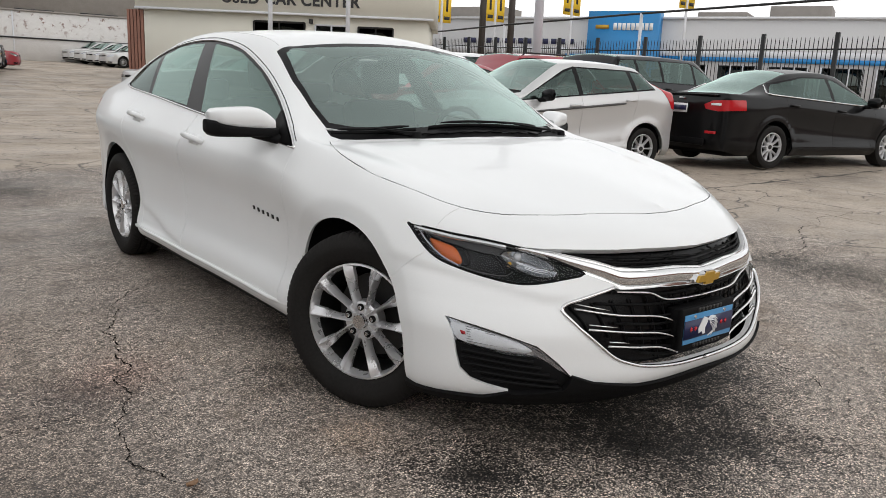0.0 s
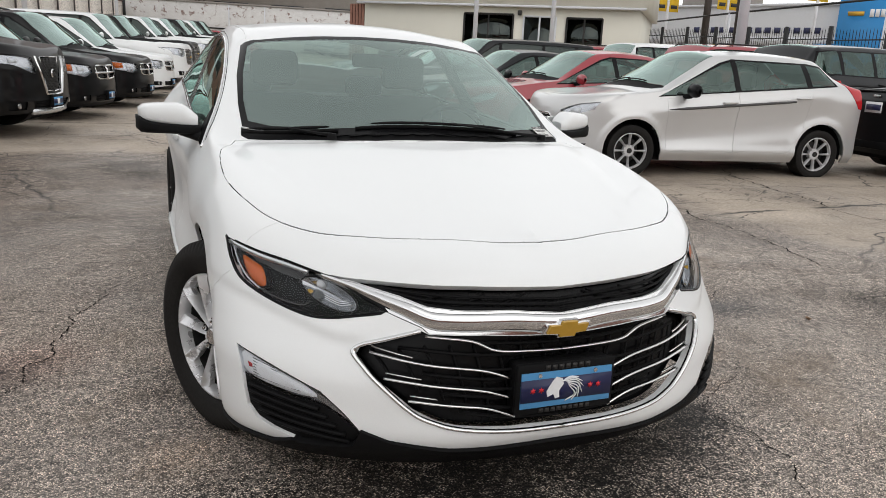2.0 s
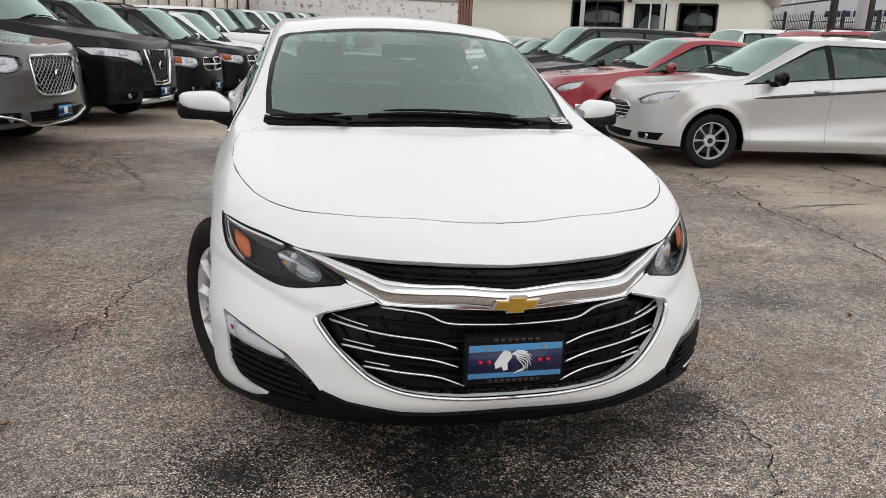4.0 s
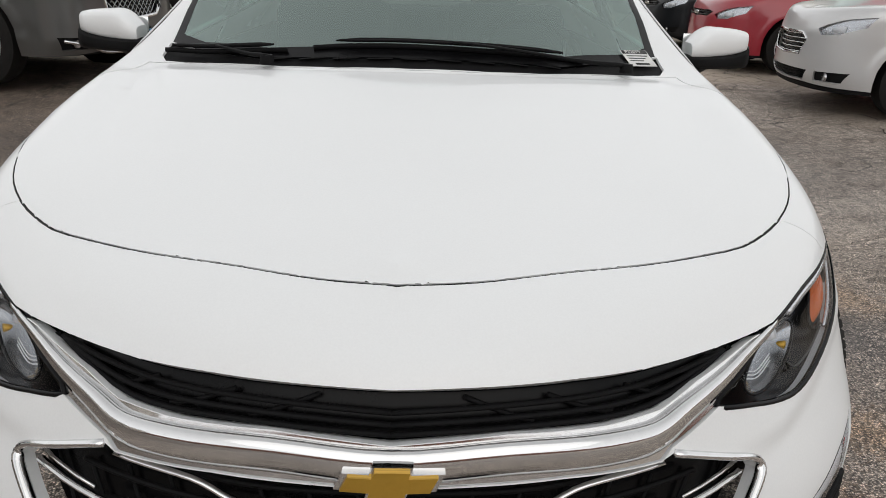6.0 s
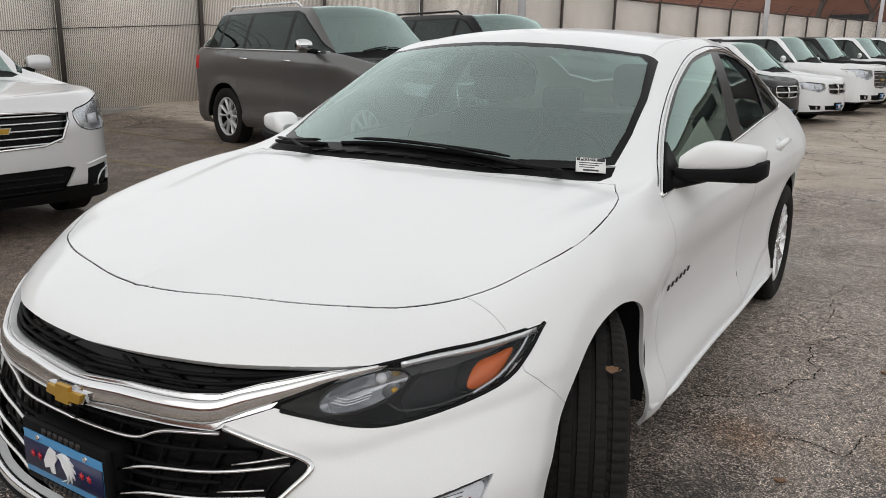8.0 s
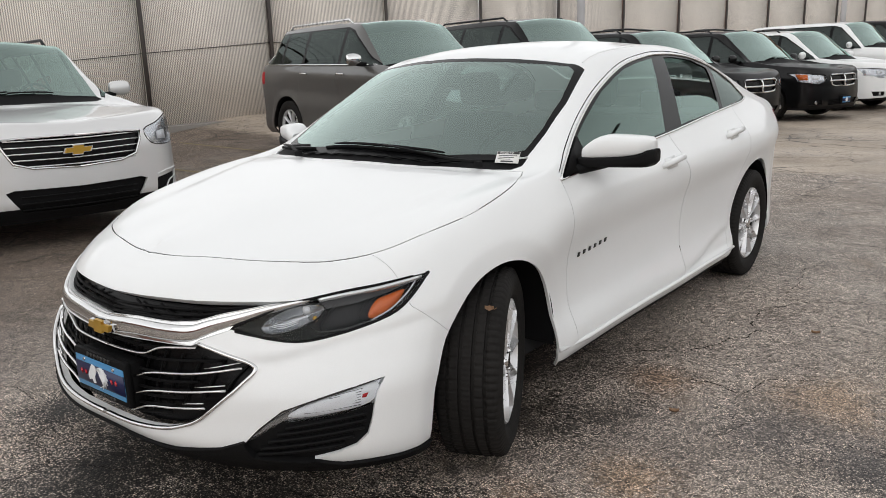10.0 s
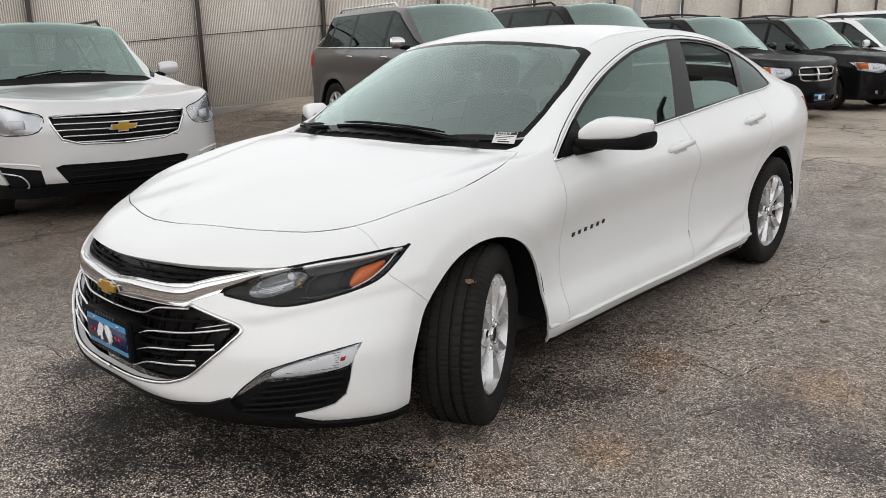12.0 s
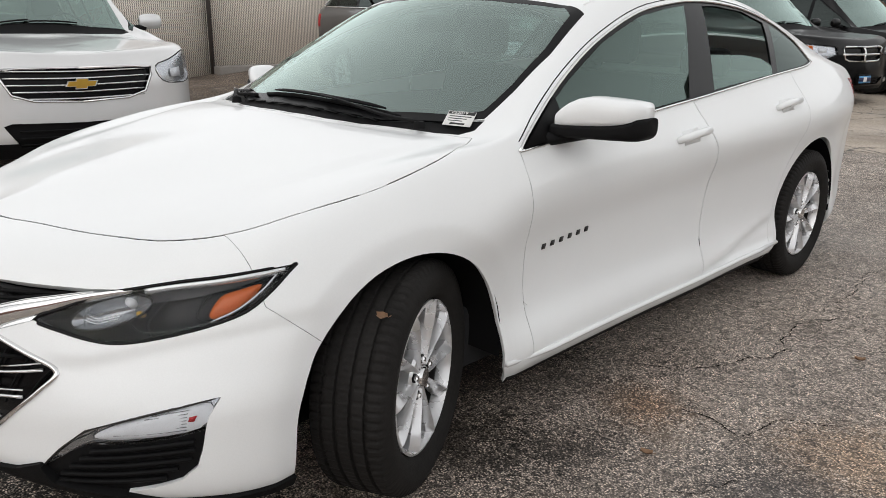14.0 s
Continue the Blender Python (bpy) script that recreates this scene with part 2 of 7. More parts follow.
        c = blend(n, l, 1.0, c, ramp(n, l, wear(n, l, seen, 4), (lo, (0, 0, 0)), (lo + 0.08, (1, 1, 1))), "MULTIPLY")
        cracks = c if cracks is None else blend(n, l, 1.0, cracks, c, "LIGHTEN")
    cracks = blend(n, l, 1.0, cracks, clear_.outputs[0], "MULTIPLY")
    sep2 = n.new("ShaderNodeSeparateXYZ")
    l.new(bend, sep2.inputs[0])
    joint = calc("PINGPONG", calc("ADD", sep2.outputs[1], -6.65), 1.9)
    joint = ramp(n, l, joint, (0.0, (1, 1, 1)), (0.020, (0.8, 0.8, 0.8)), (0.045, (0, 0, 0)))
    joint = blend(n, l, 1.0, joint, far.outputs[0], "MULTIPLY")
    joint = blend(n, l, 1.0, joint, ramp(n, l, wear(n, l, 0.6, 5), (0.40, (0, 0, 0)), (0.5, (1, 1, 1))), "MULTIPLY")
    cracks = blend(n, l, 1.0, cracks, joint, "LIGHTEN")
    base = blend(n, l, cracks, base, (0.012, 0.011, 0.010))
    oil = ramp(n, l, wear(n, l, 1.7, 7, 0.72), (0.63, (0, 0, 0)), (0.70, (0.8, 0.8, 0.8)))
    base = blend(n, l, oil, base, (0.022, 0.020, 0.019))
    l.new(base, p.inputs["Base Color"])
    damp = ramp(n, l, wear(n, l, 0.5, 6, 0.65), (0.40, (0.42, 0.42, 0.42)), (0.60, (0.78, 0.78, 0.78)))
    l.new(damp, p.inputs["Roughness"])
    p.inputs["Specular IOR Level"].default_value = 0.42
    height = blend(n, l, cracks, ramp(n, l, gap, (0.1, (1, 1, 1)), (0.75, (0.25, 0.25, 0.25))), (0.0, 0.0, 0.0))
    b = n.new("ShaderNodeBump")
    b.inputs["Strength"].default_value, b.inputs["Distance"].default_value = 0.55, 0.005
    l.new(height, b.inputs["Height"])
    l.new(b.outputs[0], p.inputs["Normal"])
    return m


# the darkest colour serves oil and damp, and shade painted under the sedan
OCHRE, SLATE, BROWN, PINK, OIL_AND_SHADE, PALE = (0.26, 0.175, 0.085), (0.065, 0.066, 0.070), (0.11, 0.078, 0.052), (0.24, 0.15, 0.135), (0.018, 0.017, 0.016), (0.27, 0.235, 0.20)
STAINS_AND_SHADE = [(1.34, 0.13, 0.20, 0.38, OCHRE), (1.12, -0.22, 0.18, 0.7, BROWN), (1.62, 0.72, 0.22, 0.9, SLATE), (1.95, 0.66, 0.22, 0.9, SLATE), (1.75, 1.13, 0.30, 0.32, OCHRE), (1.10, 0.95, 0.22, 0.8, BROWN), (-1.52, 0.70, 0.30, 0.25, PINK), (-0.83, -0.75, 0.20, 0.85, OIL_AND_SHADE), (0.91, -0.46, 0.22, 0.8, OIL_AND_SHADE), (3.1, -0.06, 0.5, 0.7, OIL_AND_SHADE), (-1.0, -0.26, 0.18, 0.5, PALE), (-1.1, 5.9, 0.8, 0.7, OIL_AND_SHADE), (0.0, -0.66, 0.60, 0.95, OIL_AND_SHADE), (0.50, -0.60, 0.50, 0.95, OIL_AND_SHADE), (-0.45, -0.62, 0.50, 0.95, OIL_AND_SHADE), (-0.86, -0.72, 0.24, 0.9, OIL_AND_SHADE), (0.2, -0.95, 0.42, 0.8, OIL_AND_SHADE), (-0.2, -0.92, 0.42, 0.8, OIL_AND_SHADE), (0.84, -0.52, 0.26, 0.9, OIL_AND_SHADE), (0.70, -0.66, 0.20, 0.8, OIL_AND_SHADE), (0.0, -1.05, 0.4, 0.5, OIL_AND_SHADE), (0.78, 0.30, 0.36, 0.8, OIL_AND_SHADE), (-0.80, 0.20, 0.36, 0.8, OIL_AND_SHADE), (0.35, 0.9, 0.7, 0.8, OIL_AND_SHADE), (-0.35, 0.9, 0.7, 0.8, OIL_AND_SHADE), (1.02, 0.49, 0.24, 0.7, OIL_AND_SHADE), (2.12, 0.60, 0.22, 0.9, SLATE), (-1.75, 0.55, 0.35, 0.7, SLATE), (-2.1, 1.83, 0.18, 0.7, PALE), (3.0, 0.3, 0.35, 0.8, OIL_AND_SHADE)]
LANE_EDGE = 0.8
asphalt = asphalt_material()
crevice = surface("crevice", (0.010, 0.009, 0.008), 0.95, 0, 0.3, 200, 10, 0.2, 0, 0.1)


def slat_material():
    """Tan privacy slats woven through chain link."""
    m, n, l = nodes_of("slatted_mesh")
    p = n["Principled BSDF"]
    co = n.new("ShaderNodeTexCoord")
    sep = n.new("ShaderNodeSeparateXYZ")
    l.new(co.outputs["Object"], sep.inputs[0])

    def wave(a, b, freq):
        s = n.new("ShaderNodeMath")
        s.operation = "MULTIPLY_ADD"
        l.new(sep.outputs[1], s.inputs[0])
        s.inputs[1].default_value = a
        k = n.new("ShaderNodeMath")
        k.operation = "MULTIPLY"
        l.new(sep.outputs[2], k.inputs[0])
        k.inputs[1].default_value = b
        l.new(k.outputs[0], s.inputs[2])
        f = n.new("ShaderNodeMath")
        f.operation = "PINGPONG"
        l.new(s.outputs[0], f.inputs[0])
        f.inputs[1].default_value = freq
        q = n.new("ShaderNodeMath")
        q.operation = "DIVIDE"
        l.new(f.outputs[0], q.inputs[0])
        q.inputs[1].default_value = freq
        return q.outputs[0]

    def zigzag():
        """Across the slats, each slat edge pushed to and fro by the mesh it is woven through."""
        tri = n.new("ShaderNodeMath")
        tri.operation, tri.inputs[1].default_value = "PINGPONG", 0.024
        l.new(sep.outputs[2], tri.inputs[0])
        add = n.new("ShaderNodeMath")
        add.operation, add.inputs[1].default_value = "MULTIPLY_ADD", 0.60
        l.new(tri.outputs[0], add.inputs[0])
        l.new(sep.outputs[1], add.inputs[2])
        f = n.new("ShaderNodeMath")
        f.operation, f.inputs[1].default_value = "PINGPONG", 0.0185
        l.new(add.outputs[0], f.inputs[0])
        q = n.new("ShaderNodeMath")
        q.operation, q.inputs[1].default_value = "DIVIDE", 0.0185
        l.new(f.outputs[0], q.inputs[0])
        return q.outputs[0]

    weave = zigzag()
    slat = ramp(n, l, weave, (0.0, (0.10, 0.085, 0.08)), (0.20, (0.22, 0.19, 0.17)), (0.38, (0.95, 0.88, 0.80)), (0.95, (0.98, 0.93, 0.87)))
    dirt = ramp(n, l, wear(n, l, 0.7, 6), (0.3, (0.84, 0.82, 0.80)), (0.7, (1.06, 1.05, 1.03)))
    base = blend(n, l, 1.0, slat, dirt, "MULTIPLY")
    wires = blend(n, l, 1.0, ramp(n, l, wave(1.0, 0.78, 0.0185), (0.0, (0.8, 0.8, 0.8)), (0.14, (0, 0, 0))), ramp(n, l, wave(1.0, -0.78, 0.0185), (0.0, (0.8, 0.8, 0.8)), (0.14, (0, 0, 0))), "LIGHTEN")
    base = blend(n, l, wires, base, (0.42, 0.385, 0.35))
    l.new(base, p.inputs["Base Color"])
    p.inputs["Roughness"].default_value = 0.7
    b = n.new("ShaderNodeBump")
    b.inputs["Strength"].default_value, b.inputs["Distance"].default_value = 0.5, 0.01
    l.new(weave, b.inputs["Height"])
    l.new(b.outputs[0], p.inputs["Normal"])
    return m


slats = slat_material()
lamp_house = surface("lamp_house", (0.62, 0.63, 0.64), 0.2, 0.75, 0.1, 120, 12)


# ---- building tools ----
from mathutils.kdtree import KDTree


def part(name, bm, material, parent=None, label="", smooth=True):
    if smooth:
        for e in bm.edges:
            if len(e.link_faces) == 2 and e.calc_face_angle(0.0) > 0.65:
                e.smooth = False
    me = bpy.data.meshes.new(name)
    bm.to_mesh(me)
    bm.free()
    for f in me.polygons:
        f.use_smooth = smooth
    me.materials.append(material)
    ob = new(name, me)
    if parent is not None:
        ob.parent = parent
    if label:
        ob["label"] = label
    return ob


def thing(name, label, category, m=None, group="", kind=""):
    ob = tagged(new(name), label, category, group, kind)
    if m is not None:
        ob.matrix_basis = m
    return ob


def box(bm, x0, x1, y0, y1, z0, z1, bevel=0.0, turn=None):
    r = bmesh.ops.create_cube(bm, size=1)
    vs = r["verts"]
    m = Matrix.Translation(((x0 + x1) / 2, (y0 + y1) / 2, (z0 + z1) / 2)) @ Matrix.Diagonal((x1 - x0, y1 - y0, z1 - z0, 1))
    bmesh.ops.transform(bm, matrix=m, verts=vs)
    if bevel:
        es = list({e for v in vs for e in v.link_edges})
        out = bmesh.ops.bevel(bm, geom=es, offset=bevel, segments=2, affect="EDGES", profile=0.5)
        vs = list({v for f in out["faces"] for v in f.verts} | {v for v in vs if v.is_valid})
    if turn is not None:
        bmesh.ops.transform(bm, matrix=turn, verts=vs)
    return vs


def boxed(x0, x1, y0, y1, z0, z1, bevel=0.0, turn=None):
    bm = bmesh.new()
    box(bm, x0, x1, y0, y1, z0, z1, bevel, turn)
    return bm


def tube(bm, pts, radius, sides=8, cap=True, flat=1.0):
    """A swept round bar through pts; radius may be a list."""
    pts = [Vector(p) for p in pts]
    rad = [float(r) for r in radius] if isinstance(radius, (list, tuple)) else [radius] * len(pts)
    rings, up = [], Vector((0, 0, 1))
    for i, p in enumerate(pts):
        d = (pts[min(i + 1, len(pts) - 1)] - pts[max(i - 1, 0)]).normalized()
        ref = up if abs(d.dot(up)) < 0.95 else Vector((1, 0, 0))
        a = d.cross(ref).normalized()
        b = a.cross(d)
        rings.append([bm.verts.new(p + rad[i] * (a * math.cos(2 * math.pi * k / sides) + b * flat * math.sin(2 * math.pi * k / sides))) for k in range(sides)])
    for r0, r1 in zip(rings, rings[1:]):
        for k in range(sides):
            bm.faces.new((r0[k], r0[(k + 1) % sides], r1[(k + 1) % sides], r1[k]))
    if cap:
        bm.faces.new(rings[0][::-1])
        bm.faces.new(rings[-1])
    return bm


def rod(pts, radius, sides=8, flat=1.0):
    return tube(bmesh.new(), pts, radius, sides, True, flat)


def lathe(profile, segs, axis="x"):
    """Turns (across, radius) pairs about the x axis."""
    bm = bmesh.new()
    rings = [[bm.verts.new((a, r * math.cos(2 * math.pi * k / segs), r * math.sin(2 * math.pi * k / segs))) for k in range(segs)] for a, r in profile]
    for r0, r1 in zip(rings, rings[1:]):
        for k in range(segs):
            bm.faces.new((r0[k], r0[(k + 1) % segs], r1[(k + 1) % segs], r1[k]))
    bmesh.ops.recalc_face_normals(bm, faces=bm.faces)
    return bm


def prism(poly, depth, place):
    """A flat outline of (a, b) pairs, depth thick, laid into the world by place(a, b, c)."""
    bm = bmesh.new()
    lo = [bm.verts.new(place(a, b, 0)) for a, b in poly]
    hi = [bm.verts.new(place(a, b, depth)) for a, b in poly]
    n = len(poly)
    for k in range(n):
        bm.faces.new((lo[k], lo[(k + 1) % n], hi[(k + 1) % n], hi[k]))
    bm.faces.new(lo[::-1])
    bm.faces.new(hi)
    bmesh.ops.recalc_face_normals(bm, faces=bm.faces)
    return bm


def spline(pts, n, closed=False):
    """A smooth line of n points a span through the given 2D or 3D points."""
    p = np.array(pts, float)
    q = np.vstack([p[-1], p, p[0], p[1]]) if closed else np.vstack([2 * p[0] - p[1], p, 2 * p[-1] - p[-2]])
    out = []
    for i in range(1, len(q) - 2):
        for t in np.arange(n) / n:
            a, b, c, d = q[i - 1], q[i], q[i + 1], q[i + 2]
            out.append(0.5 * (2 * b + (c - a) * t + (2 * a - 5 * b + 4 * c - d) * t * t + (3 * b - a - 3 * c + d) * t**3))
    if not closed:
        out.append(p[-1])
    return [tuple(v) for v in np.array(out)]


# ---- car bodies: one smooth skin from which panels, glass and lamps are cut ----
def _through(values, knots, dense, tight=False):
    """A cubic through values (first axis) at knots, read at dense."""
    v, k = np.asarray(values, float), np.asarray(knots, float)
    h = np.diff(k)
    s = np.diff(v, axis=0) / h.reshape(-1, *[1] * (v.ndim - 1))
    m = np.empty_like(v)
    w = (h[1:] / (h[1:] + h[:-1])).reshape(-1, *[1] * (v.ndim - 1))
    m[1:-1] = w * s[:-1] + (1 - w) * s[1:]
    if tight:
        a, b = s[:-1], s[1:]
        m[1:-1] = np.where(a * b <= 0, 0, 2 * a * b / np.where(np.abs(a + b) < 1e-9, 1, a + b))
    m[0], m[-1] = s[0], s[-1]
    out = []
    for t in dense:
        i = int(np.clip(np.searchsorted(k, t, "right") - 1, 0, len(k) - 2))
        u = (t - k[i]) / h[i]
        out.append((2 * u**3 - 3 * u**2 + 1) * v[i] + (u**3 - 2 * u**2 + u) * h[i] * m[i] + (3 * u**2 - 2 * u**3) * v[i + 1] + (u**3 - u**2) * h[i] * m[i + 1])
    return np.array(out)


class Skin:
    """Half a car's skin by columns (front centre, round the side, to the rear centre) of rows (sill to spine)."""

    def __init__(self, cols, per_col, per_row, form=None, tight=False):
        c = np.array(cols, float)
        crown = []
        for f in (0.86, 0.45):
            a, b = c[:, -2], c[:, -1]
            crown.append(np.stack([a[:, 0] * f, b[:, 1] + (a[:, 1] - b[:, 1]) * f * f, b[:, 2] + (a[:, 2] - b[:, 2]) * f * f], 1))
        c = np.concatenate([c[:, :-1], crown[0][:, None], crown[1][:, None], c[:, -1:]], axis=1)
        flip = np.array([-1.0, 1, 1])
        c = np.concatenate([c[1:2] * flip, c, c[-2:-1] * flip])
        c = np.concatenate([2 * c[:, :1] - c[:, 1:2], c, c[:, -2:-1] * flip], axis=1)
        ku = np.r_[0, np.cumsum(np.linalg.norm(np.diff(c, axis=0), axis=2)[:, 1:-2].mean(1))]
        kv = np.r_[0, np.cumsum(np.linalg.norm(np.diff(c, axis=1), axis=2)[3:-3].mean(0))]
        du = np.concatenate([np.linspace(a, b, per_col, endpoint=False) for a, b in zip(ku[1:-2], ku[2:-1])] + [[ku[-2]]])
        dv = np.concatenate([np.linspace(a, b, per_row, endpoint=False) for a, b in zip(kv[1:-2], kv[2:-1])] + [[kv[-2]]])
        g = _through(c, ku, du, tight)
        g = np.swapaxes(_through(np.swapaxes(g, 0, 1), kv, dv), 0, 1)
        g[0, :, 0] = g[-1, :, 0] = g[:, -1, 0] = 0
        if form is not None:
            g = form(g)
        self.grid = g
        tu, tv = np.gradient(g, axis=0), np.gradient(g, axis=1)
        nn = np.cross(tu, tv)
        nn /= np.linalg.norm(nn, axis=2, keepdims=True) + 1e-12
        if (nn[len(nn) // 2, len(nn[0]) // 3, 0]) < 0:
            nn = -nn
        for edge in (nn[0], nn[-1]):
            edge[:, 0] = 0
        nn[:, -1, 0] = 0
        nn /= np.linalg.norm(nn, axis=2, keepdims=True) + 1e-12
        self.kd = KDTree(g.shape[0] * g.shape[1])
        self.nor = nn.reshape(-1, 3)
        for i, p in enumerate(g.reshape(-1, 3)):
            self.kd.insert(p, i)
        self.kd.balance()
        self.bm = bmesh.new()
        for side in (1, -1):
            vs = [[self.bm.verts.new((p[0] * side, p[1], p[2])) for p in row] for row in g]
            for a, b in zip(vs, vs[1:]):
                for k in range(len(a) - 1):
                    q = (a[k], b[k], b[k + 1], a[k + 1])
                    self.bm.faces.new(q if side > 0 else q[::-1])
        bmesh.ops.remove_doubles(self.bm, verts=self.bm.verts, dist=2e-4)
        bmesh.ops.recalc_face_normals(self.bm, faces=self.bm.faces)

    def normal(self, co):
        s = -1.0 if co.x < 0 else 1.0
        out = np.zeros(3)
        for _, i, d in self.kd.find_n((abs(co.x), co.y, co.z), 4):
            out += self.nor[i] / (d * d + 1e-7)
        out /= np.linalg.norm(out) + 1e-12
        return Vector((out[0] * s, out[1], out[2]))

    def cut(self, poly, view, keep=lambda c: True):
        """Cuts the outline poly, seen from the 'side' (y, z), 'top' (x, y) or 'front' (x, z), out of the skin; returns the piece."""
        i, j = {"side": (1, 2), "top": (0, 1), "front": (0, 2)}[view]
        bm, n = self.bm, len(poly)
        lo = [min(p[k] for p in poly) for k in (0, 1)]
        hi = [max(p[k] for p in poly) for k in (0, 1)]

        def near(f, a0, a1, b0, b1):
            xs, ys = [v.co[i] for v in f.verts], [v.co[j] for v in f.verts]
            return max(xs) >= a0 and min(xs) <= a1 and max(ys) >= b0 and min(ys) <= b1

        cand = [f for f in bm.faces if keep(f.calc_center_median()) and near(f, lo[0], hi[0], lo[1], hi[1])]
        for k in range(n):
            p, q = poly[k], poly[(k + 1) % n]
            d = (q[0] - p[0], q[1] - p[1])
            if math.hypot(*d) < 1e-6:
                continue
            co, no = [0, 0, 0], [0, 0, 0]
            co[i], co[j], no[i], no[j] = p[0], p[1], -d[1], d[0]
            pad = 0.004
            box_ = (min(p[0], q[0]) - pad, max(p[0], q[0]) + pad, min(p[1], q[1]) - pad, max(p[1], q[1]) + pad)
            hit = [f for f in cand if near(f, *box_)]
            if not hit:
                continue
            rest = set(cand) - set(hit)
            geom = hit + list({e for f in hit for e in f.edges}) + list({v for f in hit for v in f.verts})
            r = bmesh.ops.bisect_plane(bm, geom=geom, dist=1e-5, plane_co=co, plane_no=no)
            cand = list(rest) + [g for g in r["geom"] if isinstance(g, bmesh.types.BMFace)]

        def inside(c):
            x, y, odd = c[i], c[j], False
            for k in range(n):
                (ax, ay), (bx, by) = poly[k - 1], poly[k]
                if (ay > y) != (by > y) and x < (bx - ax) * (y - ay) / (by - ay) + ax:
                    odd = not odd
            return odd

        got = [f for f in cand if f.is_valid and inside(f.calc_center_median())]
        out, seen = bmesh.new(), {}
        for f in got:
            ring = []
            for v in f.verts:
                if v not in seen:
                    seen[v] = out.verts.new(v.co)
                ring.append(seen[v])
            out.faces.new(ring)
        bmesh.ops.delete(bm, geom=got, context="FACES")
        return out

    def panel(self, name, bm, material, parent, label="", gap=0.002, depth=0.014, lift=0.0):
        """A piece of skin as a panel of its own: edges drawn in by gap and turned inwards by depth."""
        bm.normal_update()
        wrong = [f for f in bm.faces if f.normal.dot(self.normal(f.calc_center_median())) < 0]
        if wrong:
            bmesh.ops.reverse_faces(bm, faces=wrong)
            bm.normal_update()
        move, rim = {}, [e for e in bm.edges if e.is_boundary]
        for e in rim:
            f = e.link_faces[0]
            t = (e.verts[1].co - e.verts[0].co).normalized()
            inn = f.normal.cross(t)
            if inn.dot(f.calc_center_median() - e.verts[0].co) < 0:
                inn = -inn
            for v in e.verts:
                if abs(v.co.x) > 1e-4 or abs(inn.x) < 0.5:
                    move[v] = move.get(v, Vector()) + inn
        for v, d in move.items():
            if d.length > 1e-6:
                v.co += d.normalized() * gap
        if lift:
            for v in bm.verts:
                v.co += self.normal(v.co) * lift
        skin_faces = set(bm.faces)
        nor = {v: self.normal(v.co) for v in bm.verts}
        if depth and rim:
            r = bmesh.ops.extrude_edge_only(bm, edges=rim)
            src = {}
            for g in r["geom"]:
                if isinstance(g, bmesh.types.BMVert):
                    for e in g.link_edges:
                        o = e.other_vert(g)
                        if o in nor:
                            src[g] = o
            for v, o in src.items():
                v.co = o.co - nor[o] * depth
        bm.faces.ensure_lookup_table()
        bm.normal_update()
        order = [(f in skin_faces, f.normal.copy(), [nor.get(v) for v in f.verts]) for f in bm.faces]
        ob = part(name, bm, material, parent, label)
        ns = []
        for is_skin, fn, vn in order:
            flip = is_skin and fn.dot(vn[0]) < 0
            for v in vn:
                ns.append(tuple(v * (-1 if flip else 1)) if is_skin else tuple(fn))
        ob.data.normals_split_custom_set(ns)
        return ob

    def on(self, x, z, lift=0.0):
        """The skin's place straight ahead of (x, z) on the front, pushed out by lift."""
        g = self.grid[: len(self.grid) // 2].reshape(-1, 3)
        d = (g[:, 0] - abs(x)) ** 2 + (g[:, 2] - z) ** 2 + (g[:, 1] > 0.3)
        near = np.argpartition(d, 9)[:9]
        total, y, nn = 0.0, 0.0, np.zeros(3)
        for i in near:
            v, p = self.nor[i], g[i]
            w = 1 / (d[i] + 1.2e-4) ** 1.5
            ny = min(v[1], -0.3)
            y += w * (p[1] - float(np.clip((v[0] * (abs(x) - p[0]) + v[2] * (z - p[2])) / ny, -0.06, 0.06)))
            nn += w * v
            total += w
        nn /= np.linalg.norm(nn) + 1e-9
        b = Vector((abs(x), y / total, z)) + Vector(nn) * lift
        return Vector((b.x if x >= 0 else -b.x, b.y, b.z))


def mirrored(poly):
    return [(-a, b) for a, b in poly][::-1]


def side_of(s, lo=-9, hi=9):
    return lambda c: c.x * s > 0.02 and lo < c.y < hi


def arch(y, z, r, foot=-0.1, n=22):
    a = [(y + r * math.cos(t), z + r * math.sin(t)) for t in np.linspace(math.pi, 0, n)]
    return [(y - r, foot)] + a + [(y + r + 0.004, 0.25), (y + r + 0.05, 0.16), (y + r + 0.05, foot)]


